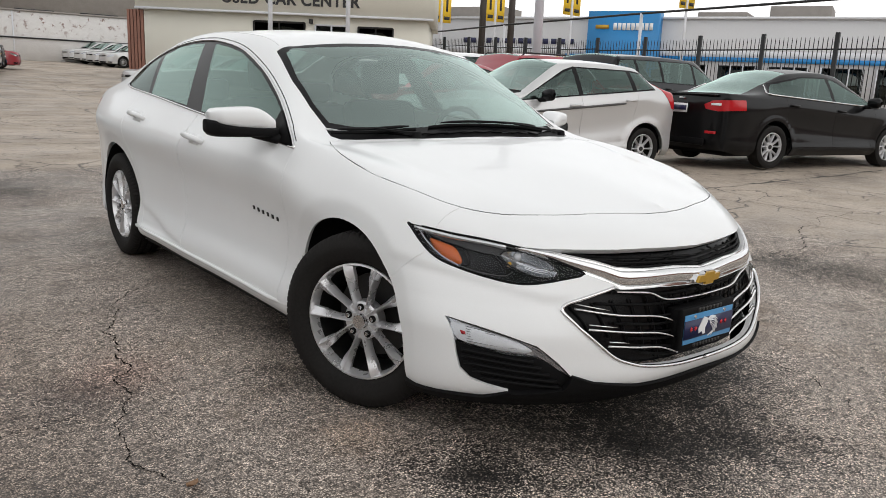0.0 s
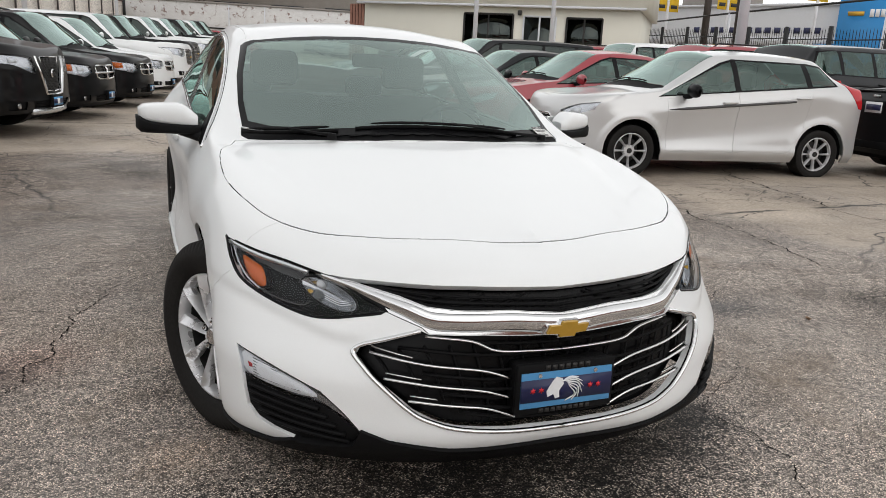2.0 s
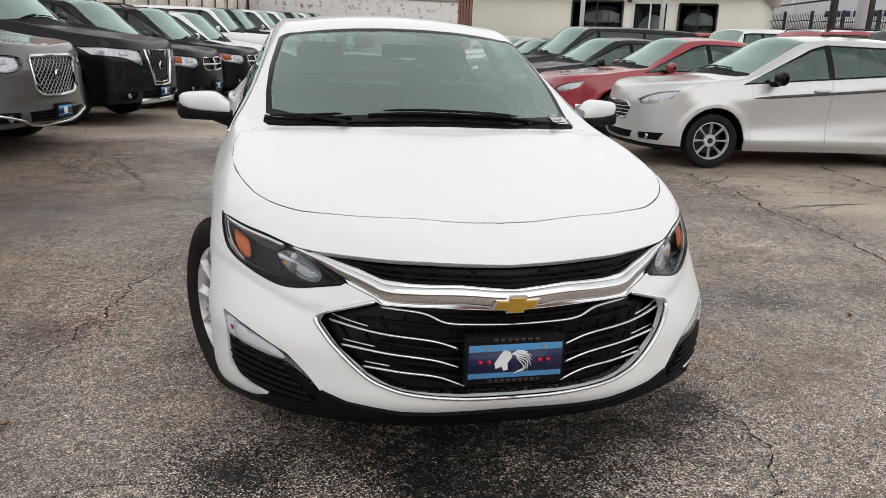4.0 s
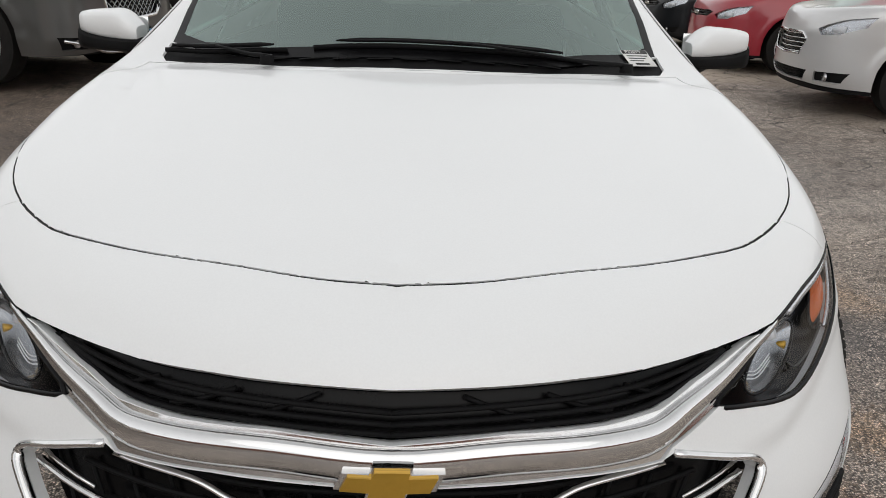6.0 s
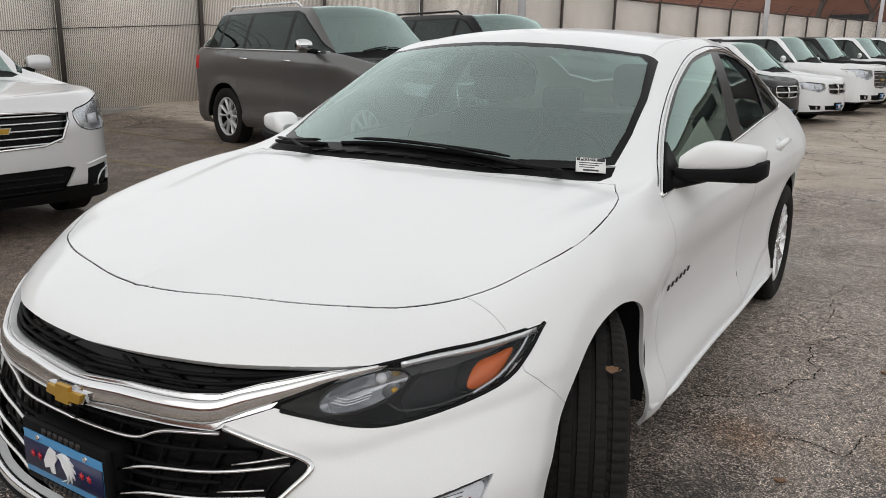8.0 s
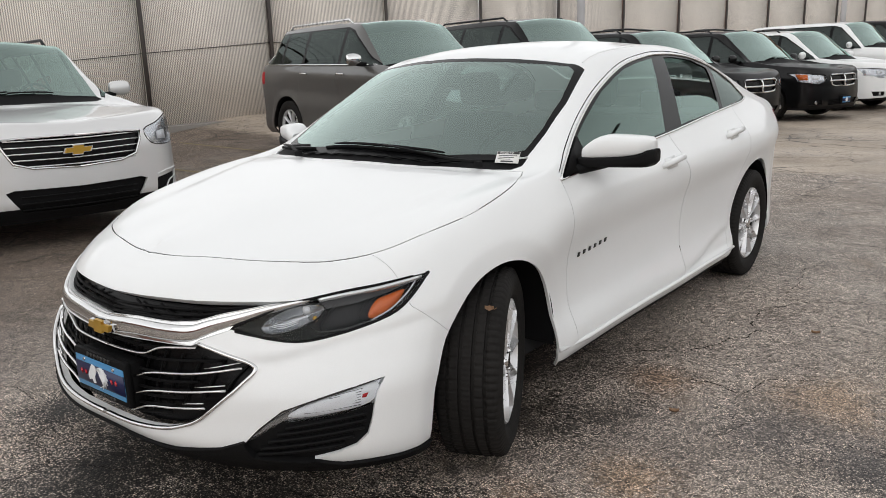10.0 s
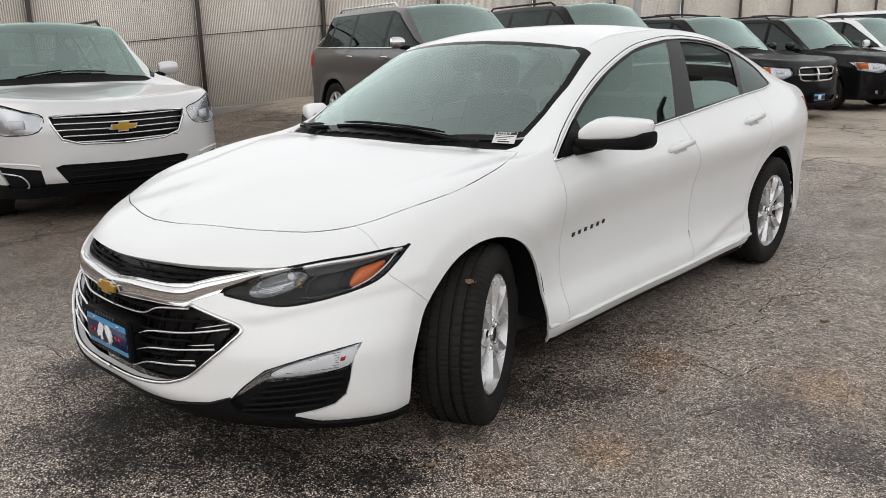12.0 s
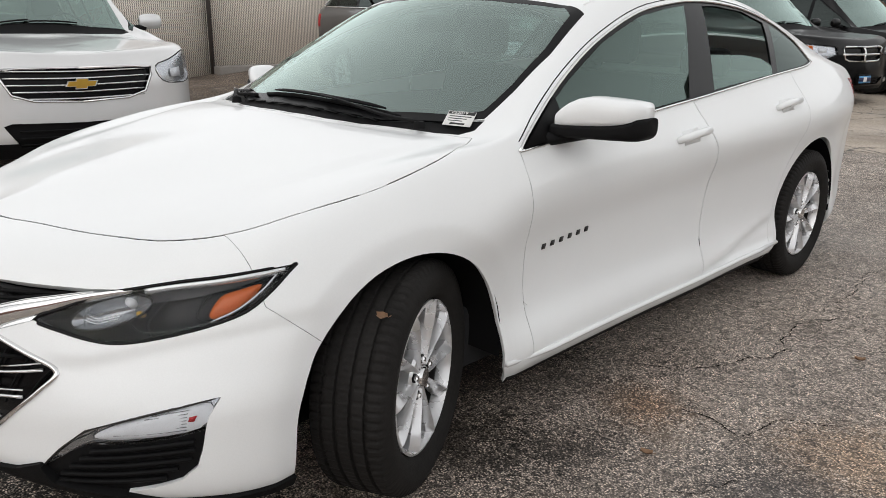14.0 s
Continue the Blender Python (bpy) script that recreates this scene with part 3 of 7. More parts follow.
def wheel(parent, x, y, r, rim_r, width, spokes, twin, steer=0.0, side=1, fine=True, blade=1.0):
    """A wheel with its outer face towards +x times side; parts: tyre, rim, brake disc."""
    hub = part("tyre", tyre_mesh(r, rim_r, width, fine), rubber, parent)
    hub.matrix_basis = pose(x, y, r, 0, 0, steer + (0 if side > 0 else 180))
    rim = part("rim", rim_mesh(rim_r, width, spokes, twin, fine, blade), alloy if fine else wheel_silver, hub, "silver alloy rim with open spokes")
    face = width * (0.365 if fine else 0.30)
    disc = lathe([(-0.03, 0.03), (-0.03, rim_r * 0.72), (-0.045, rim_r * 0.72), (-0.045, 0.03)], 32)
    # the barrel's dark colour stands in for shade between the spokes
    barrel = lathe([(width * 0.42 * 0.56, rim_r * 0.92), (-width * 0.40, rim_r * 0.90)], 40)
    part("shaded_rim_barrel", barrel, dark_metal, hub)
    part("brake_disc", disc, dark_metal, hub)
    back = lathe([(-width * 0.42, 0.0), (-width * 0.42, rim_r * 0.97)], 32)
    part("wheel_backing", back, gloss_black, hub)
    if fine:
        for k in range(5):
            a = 2 * math.pi * k / 5 + math.pi / 2
            at = (0, 0.054 * math.cos(a), 0.054 * math.sin(a))
            # a slightly raised black disc paints the shade of a recess
            seat_ = lathe([(face + 0.001, 0.0), (face + 0.001, 0.0135), (face - 0.03, 0.0135)], 14)
            bmesh.ops.translate(seat_, verts=seat_.verts, vec=at)
            part("lug_recess_shade", seat_, gloss_black, rim)
            nut = lathe([(face + 0.010, 0.0), (face + 0.010, 0.006), (face + 0.005, 0.0085), (face - 0.03, 0.0085)], 6)
            bmesh.ops.translate(nut, verts=nut.verts, vec=at)
            part("lug_nut", nut, chrome, rim)
    cap = lathe([(face + 0.012, 0.0), (face + 0.011, 0.026), (face + 0.004, 0.031), (face - 0.03, 0.031)], 24)
    part("hub_cap", cap, chrome if fine else dark_metal, hub)
    return hub


def tyre_mesh(r, rim_r, width, fine):
    w = width / 2
    prof = [(-w * 0.78, rim_r), (-w * 0.95, rim_r + 0.02), (-w * 1.02, (r + rim_r) / 2), (-w * 0.96, r - 0.030), (-w * 0.88, r - 0.010)]
    if fine:
        prof[1:3] = [(-w * 0.90, rim_r + 0.012), (-w * 0.93, rim_r + 0.016), (-w * 1.0, (r + rim_r) / 2 - 0.012), (-w * 1.02, (r + rim_r) / 2), (-w * 1.02, (r + rim_r) / 2 + 0.01)]
        ribs = []
        for c in (-0.55, -0.19, 0.19, 0.55):
            top = r - 0.004 * c * c
            ribs += [(w * c - 0.0065, top), (w * c - 0.0045, r - 0.010), (w * c + 0.0045, r - 0.010), (w * c + 0.0065, top)]
        flip = [(-a, b) for a, b in prof[::-1]]
        prof = prof + [(-w * 0.80, r - 0.004)] + ribs + [(w * 0.80, r - 0.004)] + flip
    else:
        prof += [(-a, b) for a, b in prof[::-1]]
    segs = 420 if fine else 40
    bm = lathe(prof, segs)
    if fine:
        # sipes across the shoulder blocks, slanted ones in the ribs between
        for v in bm.verts:
            rad = math.hypot(v.co.y, v.co.z)
            k = round(math.atan2(v.co.z, v.co.y) / (2 * math.pi) * segs)
            out = abs(v.co.x) / w
            cut = 0.0
            if rad > r - 0.012 and out > 0.52 and k % 5 == 0:
                cut = 0.008
            elif rad > r - 0.008 and out < 0.6 and k % 7 == (0 if v.co.x > 0 else 3):
                cut = 0.005
            if cut:
                v.co.y, v.co.z = v.co.y * (1 - cut / r), v.co.z * (1 - cut / r)
    return bm


def rim_mesh(R, width, spokes, twin, fine, blade=1.0):
    o = width * 0.42
    bm = lathe([(o * 0.5, R * 0.985), (o, R * 0.995), (o * 1.02, R * 0.965), (o * 0.70, R * 0.925), (o * 0.55, R * 0.92)], 64 if fine else 32)
    face = width * (0.365 if fine else 0.30)
    arms = []
    for k in range(spokes):
        a = 2 * math.pi * k / spokes + math.pi / 2
        arms += [(a - twin, a - twin * (1.35 if fine else 0.45)), (a + twin, a + twin * (1.35 if fine else 0.45))] if twin else [(a, a)]
    widths = ((0.16, 0.030, -0.004), (0.32, 0.027, 0.0), (0.48, 0.023, 0.003), (0.60, 0.027, 0.006), (0.75, 0.046, 0.009), (0.86, 0.050, 0.010), (0.93, 0.056, 0.009), (0.985, 0.066, 0.006)) if fine else ((0.20, 0.014, -0.010), (0.36, 0.015, 0), (0.60, 0.019, 0.006), (0.80, 0.024, 0.010), (0.94, 0.030, 0.012))
    for j, (outer, inner) in enumerate(arms):
        rows = []
        lean = (0.28 if j % 2 else -0.28) if fine else 0.1
        for f, wid, dx0 in widths:
            ang = inner + (outer - inner) * min(1, f / 0.72)
            w2 = wid * (0.82 if fine else R / 0.22 * blade)
            c, s = math.cos(ang), math.sin(ang)
            ring = []
            for du, dx in ((-1, -0.014), (lean - 0.05, 0.008), (lean + 0.05, 0.008), (1, -0.014), (0.8, -0.038), (-0.8, -0.038)):
                ring.append(bm.verts.new((face + dx0 + dx, f * R * c - du * w2 / 2 * s, f * R * s + du * w2 / 2 * c)))
            rows.append(ring)
        for p, q in zip(rows, rows[1:]):
            for k in range(6):
                bm.faces.new((p[k], p[(k + 1) % 6], q[(k + 1) % 6], q[k]))
        bm.faces.new(rows[-1])
    hub = lathe([(face - 0.004, 0.0), (face - 0.004, R * 0.30), (face - 0.012, R * 0.335), (face - 0.06, R * 0.335)], 30)
    me = bpy.data.meshes.new("t")
    hub.to_mesh(me)
    hub.free()
    bm.from_mesh(me)
    bpy.data.meshes.remove(me)
    bmesh.ops.recalc_face_normals(bm, faces=bm.faces)
    return bm


def seat(parent, name, x, y, z, w, high, mat):
    """A car seat: cushion, backrest and headrest."""
    s = part(name, boxed(x - w / 2, x + w / 2, y - 0.26, y + 0.22, z, z + 0.16, 0.05), mat, parent)
    back = boxed(x - w / 2, x + w / 2, y + 0.16, y + 0.30, z + 0.10, z + high, 0.06)
    bmesh.ops.rotate(back, verts=back.verts, cent=(x, y + 0.2, z + 0.1), matrix=Matrix.Rotation(radians(-18), 3, "X"))
    part("backrest", back, mat, s)
    head = boxed(x - 0.13, x + 0.13, y + 0.34, y + 0.44, z + high + 0.0, z + high + 0.19, 0.045)
    part("headrest", head, mat, s)
    return s



def well(parent, x, y, r, s, inner=0.56, outer=0.872):
    """A black half-round liner over a wheel."""
    bm = bmesh.new()
    rows = []
    for a, rad in ((outer, r), (inner, r), (inner, 0.02)):
        rows.append([bm.verts.new((s * a, y + rad * math.cos(t), 0.345 + rad * math.sin(t))) for t in np.linspace(-0.15, math.pi + 0.15, 24)])
    for p, q in zip(rows, rows[1:]):
        for k in range(23):
            bm.faces.new((p[k], p[k + 1], q[k + 1], q[k]))
    part("wheel_liner", bm, black_plastic, parent)


def over(skin, x, y, lift=0.0):
    """The skin's place above (x, y), pushed out by lift."""
    g = skin.grid.reshape(-1, 3)
    d = (g[:, 0] - abs(x)) ** 2 + (g[:, 1] - y) ** 2 + (g[:, 2] < 0.75)
    b = Vector(g[int(np.argmin(d))])
    n = skin.normal(b)
    z = b.z - (n.x * (abs(x) - b.x) + n.y * (y - b.y)) / max(n.z, 0.1)
    p = Vector((abs(x), y, z)) + n * lift
    return Vector((p.x if x >= 0 else -p.x, p.y, p.z))


def sweep_on(skin, line, radius, lift, sides=8, flat=1.0, n=5):
    pts = [skin.on(x, z, lift) for x, z in spline(line, n)]
    return rod(pts, radius, sides, flat)


def both(half):
    """A closed outline from its half on +x, which starts and ends at x = 0."""
    return [tuple(p) for p in half] + [(-p[0], p[1]) for p in half[1:-1]][::-1]


def side_at(skin, s, y, z, out=0.003):
    """The skin's place beside (y, z) on the flank of side s, pushed out."""
    g = skin.grid.reshape(-1, 3)
    k = int(np.argmin((g[:, 1] - y) ** 2 + (g[:, 2] - z) ** 2 + (g[:, 0] < 0.35)))
    total, x, n = 0.0, 0.0, Vector()
    for co, i, d in skin.kd.find_n((g[k][0], y, z), 6):
        v = Vector(skin.nor[i])
        w = 1 / (d * d + 2e-5)
        x += w * (co.x - (v.y * (y - co.y) + v.z * (z - co.z)) / max(v.x, 0.2))
        n += v * w
        total += w
    n.normalize()
    p = Vector((x / total, y, z)) + n * out
    return Vector((s * p.x, p.y, p.z))

# ---- ground ----
def lift_of(x, y):
    """The lot's height: level round the white sedan, rising gently beyond it."""
    t = min(1.0, max(0.0, (x - 1.9) / 3.0, (y - 3.6) / 4.5))
    soft = lambda v: 0.5 * (v + math.sqrt(v * v + 4.0)) - 0.4
    return 0.05 * max(0.0, -x - 4.6) * t + 0.12 * t * t * (3 - 2 * t) + 0.007 * max(0.0, x - 5.1) + 0.03 * max(0.0, soft(y - 17) - 0.1)


def ground():
    axis = np.unique(np.r_[np.linspace(-300, -40, 8), np.linspace(-40, -6, 18), np.linspace(-6, 16, 56), np.linspace(16, 70, 40), np.linspace(70, 320, 8)].round(3))
    bm = bmesh.new()
    vs = [[bm.verts.new((x, y, lift_of(x, min(y, 75)) if x < 75 else lift_of(75, min(y, 75)))) for y in axis] for x in axis]
    for a, b in zip(vs, vs[1:]):
        for k in range(len(a) - 1):
            bm.faces.new((a[k], b[k], b[k + 1], a[k + 1]))
    ob = part("ground", bm, asphalt)
    return tagged(ob, "worn cracked grey asphalt car lot with tan concrete lanes", "ground", kind="structure")


lot = ground()


def crack(a, b, seed, wide=0.010, gaps=0.18):
    """A meandering crack between two spots of the lot: a dark sunken seam of uneven width, broken here and there."""
    rng = random.Random(seed)
    pts = [Vector((*a, 0)), Vector((*b, 0))]
    sway = 0.10 * (pts[1] - pts[0]).length
    for _ in range(7):
        out = [pts[0]]
        for p, q in zip(pts, pts[1:]):
            d = q - p
            out += [(p + q) / 2 + Vector((-d.y, d.x, 0)).normalized() * rng.gauss(0, sway), q]
        pts, sway = out, sway * 0.5
    bm, prev = bmesh.new(), None
    for i, p in enumerate(pts):
        d = (pts[min(i + 1, len(pts) - 1)] - pts[max(i - 1, 0)]).normalized()
        side = Vector((-d.y, d.x, 0))
        w = 0.62 * wide * (0.25 + 0.9 * rng.random()) * min(1.0, i / 6 + 0.15, (len(pts) - 1 - i) / 6 + 0.15)
        if rng.random() < gaps:
            w *= 0.08
        z = lift_of(p.x, p.y) + 0.003
        pair = [bm.verts.new((p.x + side.x * w * k, p.y + side.y * w * k, z)) for k in (0.5, -0.5)]
        if prev:
            bm.faces.new((prev[0], prev[1], pair[1], pair[0]))
        prev = pair
    bmesh.ops.recalc_face_normals(bm, faces=bm.faces)
    part("crack", bm, crevice, lot)


for k, (a, b, w) in enumerate((
    ((0.60, 0.98), (1.05, 1.30), 0.009), ((1.05, 1.30), (1.33, 2.36), 0.011), ((1.33, 2.36), (1.2, 3.4), 0.008), ((1.19, 1.02), (1.42, 0.98), 0.012), ((1.42, 0.98), (1.62, 1.28), 0.009),
    ((1.55, 0.74), (1.40, 0.52), 0.006), ((1.86, 0.76), (2.3, 0.9), 0.009), ((1.33, 2.36), (2.2, 2.9), 0.008), ((-1.63, -0.26), (-1.55, 0.45), 0.010), ((-1.55, 0.45), (-1.42, 1.28), 0.014),
    ((-1.42, 1.28), (-0.95, 2.05), 0.011), ((-1.42, 1.28), (-2.3, 1.7), 0.008), ((-1.55, 0.45), (-2.2, 0.1), 0.006), ((0.95, -0.45), (0.76, -1.20), 0.010), ((0.95, -0.45), (1.5, -0.1), 0.008),
    ((0.90, -0.35), (0.45, -0.60), 0.009), ((3.76, 4.45), (3.45, 2.46), 0.030), ((3.45, 2.46), (3.30, 0.93), 0.020), ((5.78, 5.02), (4.93, 2.59), 0.030), ((4.93, 2.59), (5.0, 0.4), 0.022),
    ((2.84, 0.46), (4.49, 0.77), 0.016), ((4.49, 0.77), (6.6, 0.7), 0.014), ((10.6, 4.95), (10.0, 2.4), 0.05), ((-0.37, -1.18), (-0.42, -0.98), 0.010), ((-0.42, -0.98), (-0.72, -0.84), 0.008),
    ((-0.40, -1.0), (-0.13, -0.85), 0.007), ((-1.0, -0.75), (-1.6, -0.95), 0.007), ((-2.1, 3.0), (-0.95, 3.3), 0.012), ((-2.6, 4.3), (-1.0, 4.5), 0.014), ((-3.2, 2.2), (-1.9, 2.6), 0.012),
    ((1.2, 4.0), (2.6, 4.6), 0.014), ((1.1, 5.2), (2.9, 5.6), 0.016), ((-2.9, 5.4), (-1.1, 5.2), 0.016), ((-2.6, 6.8), (0.6, 7.0), 0.03), ((2.0, 1.7), (2.9, 2.2), 0.009), ((-0.6, -1.5), (0.6, -1.7), 0.006),
)):
    crack(a, b, 100 + k, w)


# ---- slatted fence along the lot's edge ----
def slat_fence(route, high, pitch):
    fence = thing("fence", "tall chain-link fence with tan privacy slats on a concrete kerb", "fence", kind="structure")
    for (ax, ay), (bx, by) in zip(route, route[1:]):
        length = math.hypot(bx - ax, by - ay)
        n = max(1, round(length / pitch))
        step, turn = length / n, math.degrees(math.atan2(-(bx - ax), by - ay))
        spots = [(ax + (bx - ax) * k / n, ay + (by - ay) * k / n) for k in range(n + 1)]
        for (x, y), (u, v) in zip(spots, spots[1:]):
            base, drop = lift_of(x, y), lift_of(u, v) - lift_of(x, y)
            panel = bmesh.new()
            box(panel, -0.012, 0.012, 0.03, step - 0.03, 0.10, high)
            part("panel", panel, slats, fence).matrix_basis = pose(x, y, base, 0, 0, turn)
            post = rod([(0.05, 0, -0.05), (0.05, 0, high + 0.05)], 0.04, 10)
            tube(post, [(0.05, 0, high), (0.28, 0, high + 0.38)], 0.018, 6)
            part("post", post, brown_steel, fence).matrix_basis = pose(x, y, base, 0, 0, turn)
            for h, r in ((high, 0.024), (high * 0.5, 0.007)):
                part("rail", rod([(0.035, 0, h), (0.035, step, h + drop)], r, 8), brown_steel, fence).matrix_basis = pose(x, y, base, 0, 0, turn)
            for c in range(3):
                part("barbed_wire", rod([(0.12 + 0.07 * c, 0, high + 0.14 + 0.11 * c), (0.12 + 0.07 * c, step, high + 0.14 + 0.11 * c + drop)], 0.006, 4), iron, fence).matrix_basis = pose(x, y, base, 0, 0, turn)
            part("kerb", boxed(-0.1, 0.32, 0.006, step - 0.006, -0.1, 0.14, 0.02), concrete, fence).matrix_basis = pose(x, y, base, 0, 0, turn)
    return fence


slat_fence([(-11.0, -9.0), (-11.0, 9.0), (-1.6, 57.4)], 2.95, 3.0)

# ---- the white sedan ----
def sedan_columns():
    side = lambda y, w, dz=0.0: [(0.84 + w, y, 0.17), (0.893 + w, y, 0.245), (0.884 + w, y, 0.42), (0.893 + w, y, 0.60 + dz), (0.917 + w, y, 0.755 + dz)]
    return [
        [(0, -0.865, 0.190), (0, -0.942, 0.27), (0, -0.948, 0.38), (0, -0.932, 0.50), (0, -0.915, 0.60), (0, -0.878, 0.69), (0, -0.80, 0.755), (0, -0.70, 0.81)],
        [(0.30, -0.84, 0.190), (0.30, -0.92, 0.26), (0.31, -0.932, 0.38), (0.31, -0.912, 0.50), (0.31, -0.885, 0.60), (0.30, -0.838, 0.70), (0.25, -0.72, 0.785), (0, -0.48, 0.858)],
        [(0.54, -0.755, 0.190), (0.56, -0.815, 0.25), (0.575, -0.825, 0.38), (0.575, -0.80, 0.50), (0.555, -0.755, 0.61), (0.53, -0.70, 0.712), (0.44, -0.57, 0.805), (0, -0.20, 0.908)],
        [(0.715, -0.635, 0.190), (0.735, -0.685, 0.24), (0.75, -0.685, 0.38), (0.745, -0.66, 0.50), (0.72, -0.60, 0.62), (0.675, -0.555, 0.735), (0.55, -0.38, 0.845), (0, 0.0, 0.937)],
        [(0.835, -0.46, 0.185), (0.858, -0.50, 0.23), (0.874, -0.50, 0.38), (0.878, -0.47, 0.50), (0.864, -0.40, 0.63), (0.804, -0.34, 0.797), (0.63, -0.145, 0.889), (0, 0.12, 0.955)],
        [(0.875, -0.20, 0.185), (0.893, -0.20, 0.24), (0.916, -0.18, 0.40), (0.925, -0.15, 0.54), (0.918, -0.10, 0.67), (0.842, -0.05, 0.856), (0.68, 0.095, 0.931), (0, 0.19, 0.966)],
        [(0.862, 0.12, 0.178), (0.896, 0.13, 0.243), (0.900, 0.15, 0.41), (0.909, 0.17, 0.57), (0.918, 0.18, 0.715), (0.847, 0.20, 0.893), (0.716, 0.27, 0.951), (0, 0.222, 0.972)],
        side(0.42, 0.0) + [(0.848, 0.42, 0.922), (0.745, 0.43, 0.962), (0, 0.25, 0.976)],
        side(0.80, -0.007, 0.02) + [(0.838, 0.80, 0.945), (0.665, 0.80, 1.17), (0, 0.70, 1.225)],
        side(1.20, -0.008, 0.03) + [(0.833, 1.20, 0.965), (0.600, 1.16, 1.352), (0, 1.08, 1.41)],
        side(1.65, 0.0, 0.05) + [(0.828, 1.65, 0.99), (0.592, 1.62, 1.414), (0, 1.60, 1.464)],
        side(2.15, 0.0, 0.07) + [(0.82, 2.15, 1.015), (0.585, 2.12, 1.413), (0, 2.12, 1.462)],
        side(2.60, 0.012, 0.10) + [(0.81, 2.62, 1.05), (0.588, 2.57, 1.358), (0, 2.60, 1.415)],
        side(2.98, 0.012, 0.12) + [(0.80, 3.02, 1.055), (0.605, 3.00, 1.245), (0, 3.04, 1.30)],
        side(3.40, -0.055, 0.12) + [(0.77, 3.42, 1.045), (0.56, 3.42, 1.118), (0, 3.42, 1.155)],
        [(0.64, 3.76, 0.22), (0.67, 3.80, 0.30), (0.685, 3.83, 0.45), (0.69, 3.83, 0.66), (0.69, 3.79, 0.87), (0.66, 3.74, 1.025), (0.45, 3.72, 1.075), (0, 3.72, 1.11)],
        [(0, 3.90, 0.22), (0, 3.97, 0.30), (0, 3.985, 0.45), (0, 3.975, 0.66), (0, 3.94, 0.87), (0, 3.87, 1.03), (0, 3.84, 1.06), (0, 3.80, 1.09)],
    ]


def ease(v, lo, hi):
    t = np.clip((v - lo) / (hi - lo), 0, 1)
    return t * t * (3 - 2 * t)


def sedan_form(g):
    """Creases pressed into the skin: shoulder line, scooped door, flared lower door, wheel-arch flats, hood ridges."""
    g = g.copy()
    x, y, z = g[..., 0].copy(), g[..., 1], g[..., 2].copy()
    flank = ease(x, 0.66, 0.80) * (1 - ease(z, 0.93, 0.97))
    span = ease(y, 0.26, 0.62) * (1 - ease(y, 2.25, 2.75))
    # shoulder crease, sharp at its front and softer towards the tail
    line = np.interp(y, [0.3, 0.66, 1.0, 1.35, 1.76, 2.5], [0.815, 0.83, 0.845, 0.845, 0.825, 0.78])
    reach = 0.26 + 0.10 * ease(y, 1.2, 2.2)
    t = np.clip((line - z) / reach, 0, 1)
    x -= 0.021 * t * (2 - t) * (1 - ease(line - z, 0.30, 0.54)) * flank * span
    # lower door flares out, with a hollow under a line that climbs to the rear wheel
    doors = ease(y, 0.34, 0.5) * (1 - ease(y, 2.36, 2.46))
    x += 0.016 * ease(0.46 - z, 0.0, 0.17) * flank * doors
    low = np.interp(y, [0.5, 1.32, 1.59, 1.89, 2.08, 2.29, 2.45], [0.245, 0.262, 0.288, 0.330, 0.368, 0.40, 0.415])
    x -= 0.024 * np.clip((low - z) / 0.045, 0, 1) * ease(z, 0.262, 0.30) * flank * doors
    for cy, cz, r, much in ((0.02, 0.325, 0.383, 0.014), (2.835, 0.352, 0.388, 0.008)):
        d = np.hypot(y - cy, z - cz)
        x -= much * np.clip((r + 0.072 - d) / 0.072, 0, 1) * flank
    # a fold in the bumper under the lamps
    fold = 0.568 + 0.30 * np.maximum(0, x - 0.62)
    dip = 0.009 * np.clip((fold - z) / 0.03, 0, 1) * np.clip((z - 0.44) / 0.09, 0, 1) * ease(x, 0.46, 0.62) * (1 - ease(y, -0.34, -0.22))
    reach = np.hypot(x, y - 0.3) + 1e-9
    g[..., 1] = y - dip * (y - 0.3) / reach
    x -= dip * x / reach
    # ridges along the hood, with a shallow trough outside each
    ridge = np.interp(y, [-0.5, 0.35], [0.47, 0.655])
    out = np.clip((x - ridge) / 0.085, 0, 1)
    back = 1 - ease(x - ridge, 0.07, 0.19)
    g[..., 2] = z - 0.008 * out * out * (3 - 2 * out) * back * ease(y, -0.48, 0.10) * (1 - ease(y, 0.34, 0.42)) * (z > 0.78)
    g[..., 0] = x
    return g


HEADLAMP = [(0.849, 0.748), (0.772, 0.731), (0.71, 0.721), (0.652, 0.708), (0.59, 0.692), (0.538, 0.662), (0.483, 0.631), (0.554, 0.611), (0.62, 0.597), (0.668, 0.594), (0.725, 0.605), (0.786, 0.627), (0.828, 0.655), (0.845, 0.70)]
AMBER = [(0.828, 0.712), (0.802, 0.704), (0.780, 0.690), (0.776, 0.650), (0.797, 0.644), (0.820, 0.668)]
FOG = [(0.847, 0.479), (0.79, 0.461), (0.732, 0.440), (0.656, 0.408), (0.60, 0.355), (0.560, 0.307), (0.587, 0.322), (0.62, 0.348), (0.655, 0.369), (0.69, 0.374), (0.731, 0.376), (0.79, 0.388), (0.838, 0.405)]
INTAKE = [(0.838, 0.405), (0.79, 0.388), (0.731, 0.376), (0.69, 0.374), (0.655, 0.369), (0.62, 0.348), (0.587, 0.322), (0.560, 0.307), (0.575, 0.264), (0.627, 0.256), (0.700, 0.247), (0.769, 0.269), (0.805, 0.286), (0.826, 0.316), (0.833, 0.36)]
